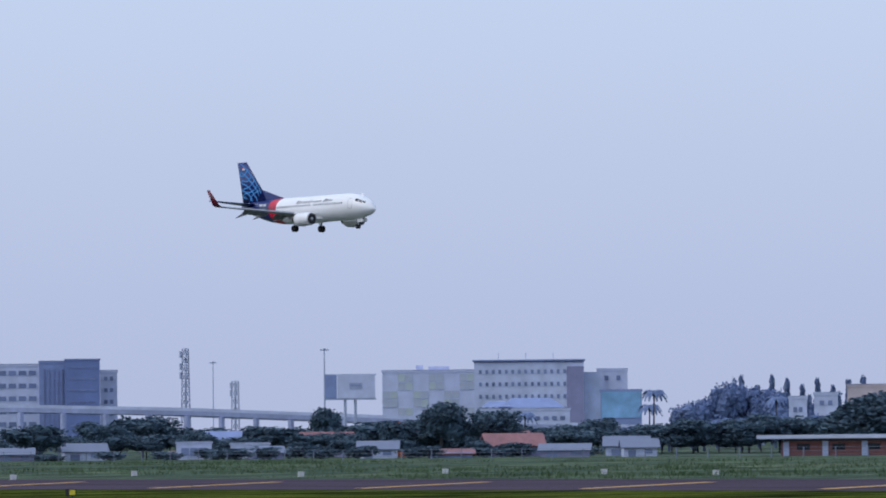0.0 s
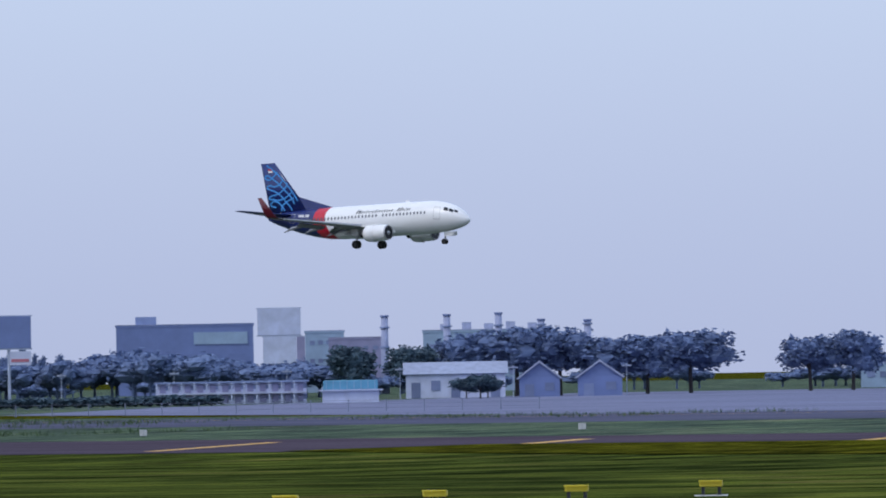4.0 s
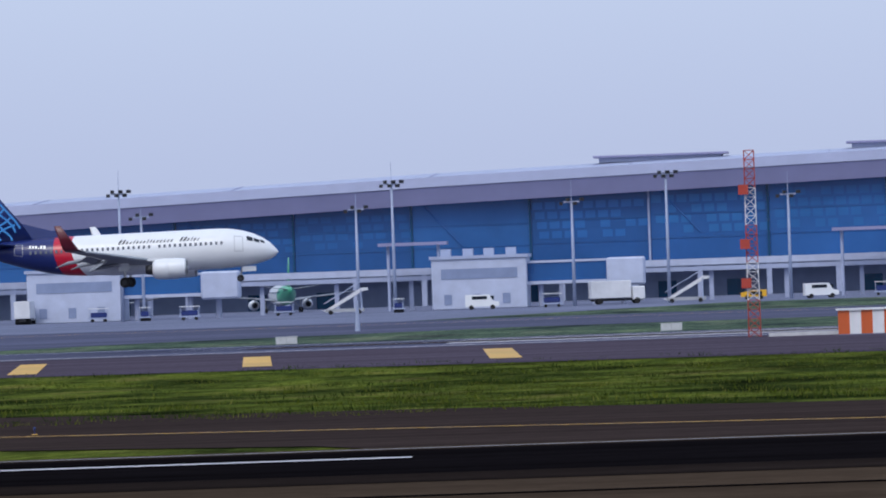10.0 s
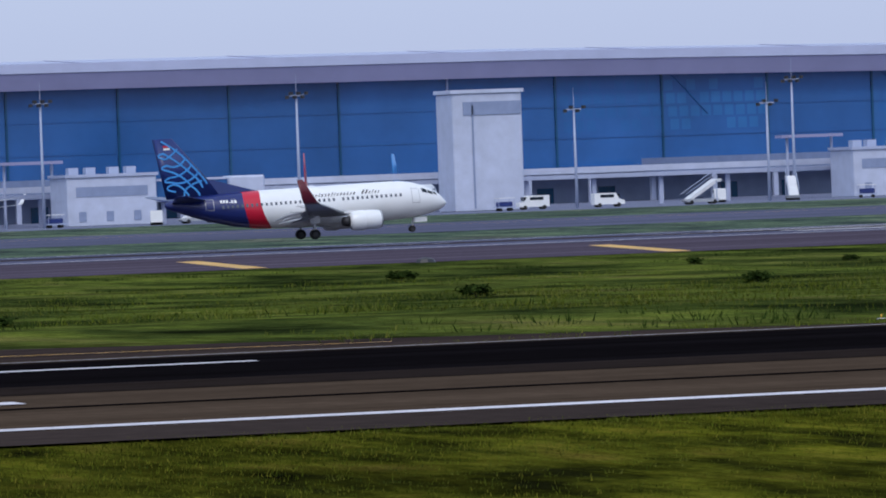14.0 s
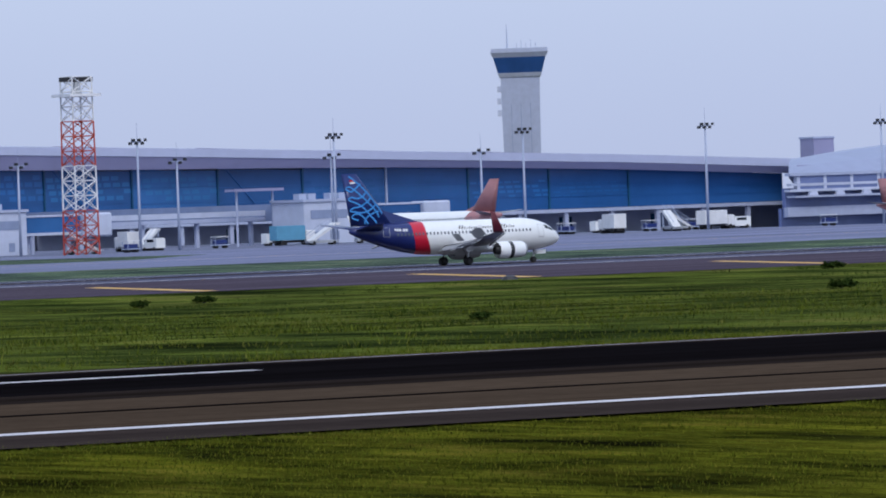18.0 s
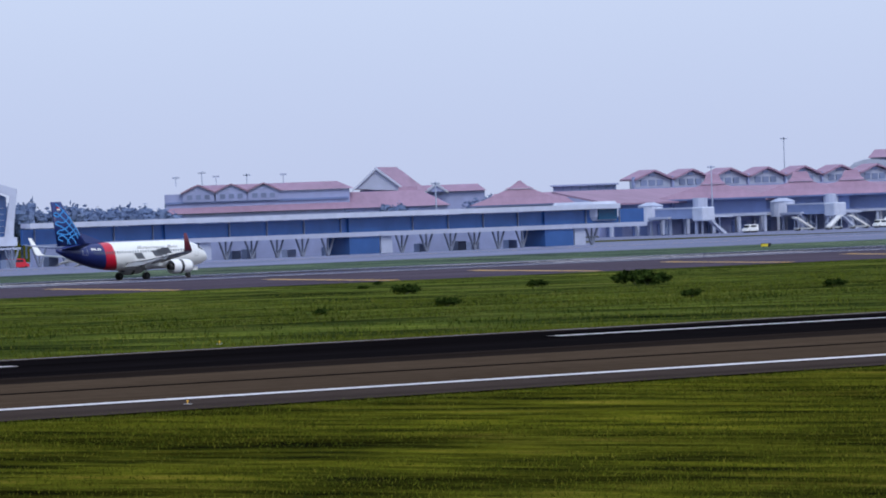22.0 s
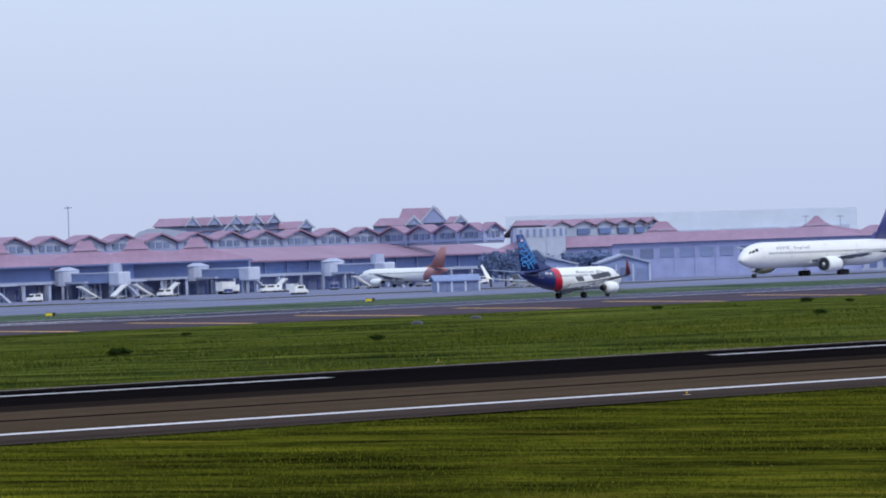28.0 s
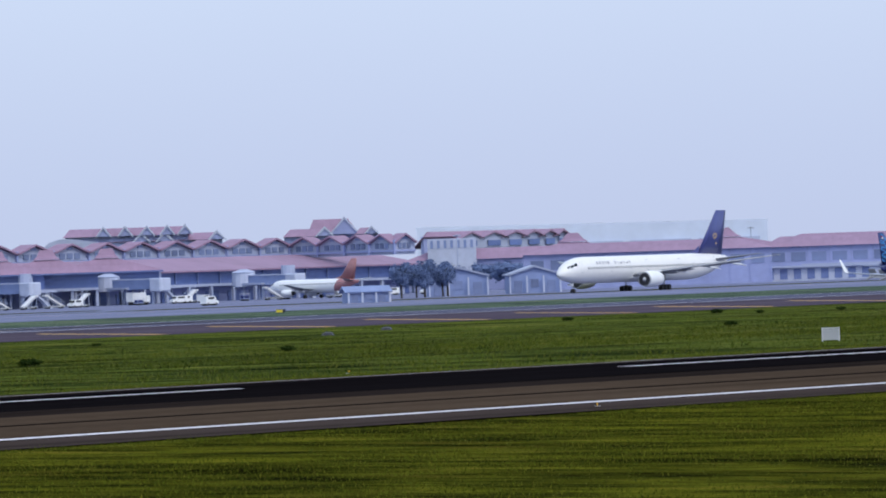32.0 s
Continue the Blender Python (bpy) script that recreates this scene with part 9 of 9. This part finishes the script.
# monitor masts beside the equipment cabin
for x, y, h, lab in ((29.3, 647, 10.6, "thin dark monitor mast with white base"), (39.0, 646.5, 8.9, "thin dark monitor mast with white base")):
    mm = thing("monitor_mast", pose(x, y, land(x, y), 0, 0, 0), lab, "mast", "monitor masts")
    part("base", loft(bmesh.new(), [[(r * math.cos(i * math.pi / 4), r * math.sin(i * math.pi / 4), z) for i in range(8)] for r, z in ((0.45, 0), (0.4, 0.5), (0.14, 0.9), (0.1, 5.2))]), WHITE_STEEL, mm)
    part("pole", tube(bmesh.new(), (0, 0, 5.0), (0, 0, h), 0.09, 0.06, 6), DARK_METAL, mm)
    for z in (h - 0.8, h - 2.0, h - 3.2):
        block("aerial", (0.34, 0.3, 0.7), (0, 0, z), DARK_METAL, mm)
    block("cross_arm", (1.1, 0.1, 0.1), (0.2, 0, 2.0), WHITE_STEEL, mm)
lp = thing("signal_post", pose(13.4, 637, land(0, 637)), "short white signal post with lamp arm", "post")
for x in (-0.25, 0.25):
    part("post", tube(bmesh.new(), (x, 0, 0), (x, 0, 2.4), 0.1, n=6), WHITE_STEEL, lp)
block("arm", (1.6, 0.2, 0.2), (0.6, 0, 1.9), YELLOW_PAINT, lp)
block("lamp", (0.5, 0.3, 0.4), (-0.1, 0, 2.4), GREY_METAL, lp)
pole("marker_post", -108, 742, 1.6, "short white marker post", "post", 0.16, False)
pole("marker_post", -59, 800, 1.2, "short white marker post", "post", 0.22, False)
rail2 = thing("low_white_rail", pose(-5, 629, land(0, 629)), "low white cable duct beside the mast", "duct")
block("duct", (7.4, 0.5, 0.35), (0, 0, 0.2), BASE_WHITE, rail2)
gb = thing("grey_sign_back", pose(348.7, 216.5, land(0, 216), 0, 0, face(348.7, 216.5) + 3), "grey framed board on two posts in the grass", "board")
block("panel", (0.92, 0.08, 0.66), (0, 0, 0.42), GREY_METAL, gb)
for x in (-0.5, 0.5):
    block("post", (0.07, 0.12, 0.86), (x, 0, 0.42), BASE_WHITE, gb)
block("top_rail", (1.08, 0.12, 0.06), (0, 0, 0.8), BASE_WHITE, gb)
# black drain mouths in the grass
for x, y in ((118, 560), (62, 530), (170, 545), (372, 540), (660, 480), (700, 500)):
    dm = thing("drain_mound", pose(x, y, land(x, y)), "small dark mound in the grass", "mound")
    part("mound", loft(bmesh.new(), [[(r * math.cos(i * math.pi / 4) * 1.3, r * math.sin(i * math.pi / 4), z) for i in range(8)] for r, z in ((0.7, 0), (0.55, 0.3), (0.2, 0.45))]), DARK_METAL, dm)

# bushes and weeds in the middle grass
FIELD_LEAF = island("field_bush_leaves", [(0.012, 0.022, 0.006), (0.025, 0.045, 0.010), (0.045, 0.070, 0.014)], 0.85, 2)
bush_me = sprays(31, 120, round_crown(4, 0.7), 0.16, 6, 0.2)
bush_me.materials.append(FIELD_LEAF)
stem_me = bpy.data.meshes.new("stems")
sbm = bmesh.new()
for i in range(7):
    tube(sbm, (0, 0, 0), (0.5 * math.cos(i * 0.9), 0.5 * math.sin(i * 0.9), 0.6), 0.03, 0.01, 5)
sbm.to_mesh(stem_me)
sbm.free()
stem_me.materials.append(BARK)
br = random.Random(5)
for x, y, s in [(313, 401, 0.8), (316, 404, 0.6), (505, 425, 1.0), (508, 429, 1.3), (512, 430, 1.0), (487, 440, 0.9), (530, 445, 0.8), (268, 330, 0.7), (300, 480, 0.6)] + [(br.uniform(60, 800), br.uniform(260, 520), br.uniform(0.35, 0.75)) for _ in range(46)]:
    b = thing("bush", pose(x, y, land(x, y), 0, 0, br.uniform(0, 360)), "low dark wild bush in the airfield grass", "bush", "field bushes")
    for nm, me in (("foliage", bush_me), ("stems", stem_me)):
        o = new(nm, me)
        o.parent, o.matrix_basis = b, pose(0, 0, s * 0.45 if nm == "foliage" else 0) @ Matrix.Diagonal((s * 1.5, s * 1.3, s * 0.9, 1))


# ---- grass blades ----


def turf(name, seed, n, xr, yr, h, colours, label, spread=0.10, patch=9.0):
    """Loose blades of grass, thicker in patches, as one mesh."""
    r = np.random.default_rng(seed)
    x, y = r.uniform(*xr, n), r.uniform(*yr, n)
    keep = (np.sin(x / patch * 2.1 + 1.3 * np.sin(y / patch)) + np.sin(y / patch * 1.7 + 2 * np.sin(x / patch * 0.6)) + r.normal(0, 0.8, n)) > -0.6
    x, y = x[keep], y[keep]
    n = len(x)
    z = np.interp(y, [p[0] for p in PROFILE], [p[1] for p in PROFILE])
    hh = h * r.uniform(0.5, 1.25, n)
    V = np.zeros((n, 2, 3, 3))
    for k in range(2):
        a = r.uniform(0, 6.283, n)
        lx, ly = r.normal(0, 0.45, n) * hh, r.normal(0, 0.45, n) * hh
        ox, oy = r.normal(0, spread, n), r.normal(0, spread, n)
        wx, wy = 0.16 * hh * np.cos(a), 0.16 * hh * np.sin(a)
        V[:, k, 0] = np.stack([x + ox - wx, y + oy - wy, z - 0.02], 1)
        V[:, k, 1] = np.stack([x + ox + wx, y + oy + wy, z - 0.02], 1)
        V[:, k, 2] = np.stack([x + ox + lx, y + oy + ly, z + hh], 1)
    V = V.reshape(-1, 3)
    me = bpy.data.meshes.new(name)
    me.from_pydata(V, [], np.arange(len(V)).reshape(-1, 3))
    me.materials.append(island(name + "_blades", colours, 0.85, 0.25))
    return tagged(new(name, me), label, "grass", kind="stuff")


turf("near_grass", 1, 330000, (12, 330), (64, 141.2), 0.085, [(0.016, 0.020, 0.003), (0.045, 0.058, 0.006), (0.09, 0.112, 0.010), (0.16, 0.145, 0.02)], "short yellow-green airfield grass blades")
turf("middle_grass", 2, 110000, (80, 640), (194, 380), 0.17, [(0.025, 0.036, 0.005), (0.045, 0.062, 0.007), (0.075, 0.095, 0.010), (0.13, 0.125, 0.03)], "tall rough grass between the runways")
turf("middle_grass", 3, 16000, (-30, 70), (262, 510), 0.17, [(0.025, 0.036, 0.005), (0.045, 0.062, 0.007), (0.075, 0.095, 0.010), (0.13, 0.125, 0.03)], "tall rough grass between the runways")
turf("verge_grass", 4, 16000, (-80, -30), (194, 205), 0.24, [(0.03, 0.045, 0.006), (0.07, 0.09, 0.008), (0.12, 0.13, 0.012), (0.20, 0.18, 0.08)], "tall flowering verge grass beside the taxiway", patch=5)


def tufts(name, seed, n, xr, yr, h, wide, blades, colours, label, patch=14.0, bar=0.3):
    """Clumps of taller grass, gathered in drifts, as one mesh."""
    r = np.random.default_rng(seed)
    x, y = r.uniform(*xr, n), r.uniform(*yr, n)
    drift = np.sin(x / patch * 1.3 + 2.1 * np.sin(y / patch * 0.9)) + np.sin(y / patch * 1.1 + 1.7 * np.sin(x / patch * 0.5)) + r.normal(0, 0.5, n)
    x, y = x[drift > bar], y[drift > bar]
    n = len(x)
    z = np.interp(y, [p[0] for p in PROFILE], [p[1] for p in PROFILE])
    size = r.uniform(0.45, 1.2, n)
    V = np.zeros((n, blades, 3, 3))
    for k in range(blades):
        hh = h * size * r.uniform(0.6, 1.15, n)
        a, q = r.uniform(0, 6.283, n), np.sqrt(r.uniform(0, 1, n)) * wide * size
        bx, by = x + q * np.cos(a), y + q * np.sin(a)
        lx, ly = np.cos(a) * hh * 0.5 + r.normal(0, 0.2, n) * hh, np.sin(a) * hh * 0.5
        t = r.uniform(0, 6.283, n)
        wx, wy = 0.11 * hh * np.cos(t), 0.11 * hh * np.sin(t)
        V[:, k, 0] = np.stack([bx - wx, by - wy, z - 0.03], 1)
        V[:, k, 1] = np.stack([bx + wx, by + wy, z - 0.03], 1)
        V[:, k, 2] = np.stack([bx + lx, by + ly, z + hh], 1)
    V = V.reshape(-1, 3)
    me = bpy.data.meshes.new(name)
    me.from_pydata(V, [], np.arange(len(V)).reshape(-1, 3))
    me.materials.append(island(name + "_blades", colours, 0.85, 0.12))
    return tagged(new(name, me), label, "grass", kind="stuff")


BRIGHT_BLADES = [(0.040, 0.058, 0.007), (0.072, 0.096, 0.010), (0.110, 0.132, 0.016), (0.16, 0.155, 0.035)]
DEEP_BLADES = [(0.012, 0.024, 0.006), (0.028, 0.048, 0.010), (0.05, 0.075, 0.014)]
tufts("meadow_tufts", 11, 15000, (60, 760), (196, 470), 0.26, 1.1, 16, BRIGHT_BLADES, "drifts of tall yellow-green grass clumps", 17.0, 0.2)
tufts("dark_meadow_tufts", 12, 9000, (60, 800), (200, 530), 0.32, 1.2, 16, DEEP_BLADES, "drifts of tall dark green grass clumps", 11.0, 0.7)
tufts("meadow_tufts", 13, 4000, (-70, 70), (255, 520), 0.26, 1.0, 14, BRIGHT_BLADES, "drifts of tall yellow-green grass clumps", 13.0, 0.1)
tufts("dark_meadow_tufts", 14, 3000, (-70, 70), (255, 540), 0.32, 1.0, 14, DEEP_BLADES, "drifts of tall dark green grass clumps", 9.0, 0.6)
tufts("meadow_tufts", 20, 12000, (400, 1000), (212, 544), 0.26, 1.3, 14, BRIGHT_BLADES[1:], "drifts of tall yellow-green grass clumps", 19.0, -0.6)
tufts("field_edge_tufts", 17, 5000, (-1060, -560), (640, 900), 0.7, 2.2, 12, [(0.05, 0.085, 0.045), (0.075, 0.115, 0.055), (0.10, 0.145, 0.07)], "drifts of rough green weeds beyond the taxiway", 30.0, 0.2)
tufts("verge_tufts", 18, 9000, (-30, 340), (140.0, 142.1), 0.10, 0.3, 8, BRIGHT_BLADES, "bright ragged grass along the runway edge", 7.0, -0.9)
tufts("verge_tufts", 19, 9000, (60, 520), (191.0, 195.5), 0.2, 0.5, 10, BRIGHT_BLADES, "bright ragged grass along the runway edge", 9.0, -0.5)
tufts("near_tufts", 15, 34000, (12, 330), (64, 141.0), 0.075, 0.22, 7, BRIGHT_BLADES, "loose yellow-green clumps in the near grass", 7.0, 0.0)
tufts("dark_near_tufts", 16, 22000, (12, 330), (64, 141.0), 0.085, 0.25, 7, DEEP_BLADES, "dark low clumps in the near grass", 5.0, 0.4)


# ---- what moves ----
# seconds, x of the main wheels, height over the runway, pitch
LANDING = [
    (0, -765.35, 36.17, 1.21),
    (2.5, -587.12, 27.49, 0.78),
    (4, -482.17, 22.32, 1.47),
    (4.5, -447.12, 20.56, 1.41),
    (7, -276.74, 13.55, 1.31),
    (8.5, -173.94, 9.60, 1.02),
    (9, -139.88, 8.60, 1.15),
    (9.5, -105.94, 7.54, 1.00),
    (11, -3.91, 4.34, 1.30),
    (12, 62.84, 2.93, 2.00),
    (13, 129.96, 1.83, 1.93),
    (13.5, 163.49, 1.42, 1.91),
    (15.5, 294.72, 0.00, 0.88),
    (16, 327.42, 0.00, 0.56),
    (17, 391.91, 0.00, 0.00),
    (19, 514.34, 0.00, 0.00),
    (20, 573.22, 0.00, 0.00),
    (23, 737.60, 0.00, 0.00),
    (28, 966.60, 0.00, 0.00),
    (30, 1044.41, 0.00, 0.00),
    (32, 1113.00, 0.00, 0.00),
]


def motions():
    walk(wide, [(t, pose(1350 + 9.7 * (32 - t), 889, -2.2, 0, 0, 180)) for t in (0, 16, 32)])
    for sp, m in spoilers:
        walk(sp, [(0, m), (15.4, m), (16.2, m @ pose(0, 0, 0, 0, 48, 0)), (32, m @ pose(0, 0, 0, 0, 48, 0))])
    for sl in sleeves:
        walk(sl, [(0, pose(0, 0, 0)), (16.4, pose(0, 0, 0)), (17.4, pose(-0.55, 0, 0)), (26, pose(-0.55, 0, 0)), (28, pose(0, 0, 0)), (32, pose(0, 0, 0))])
    walk(lander, [(t, pose(x, 670.2, -2.4 + z, 0, -p, 0)) for t, x, z, p in LANDING])


motions()
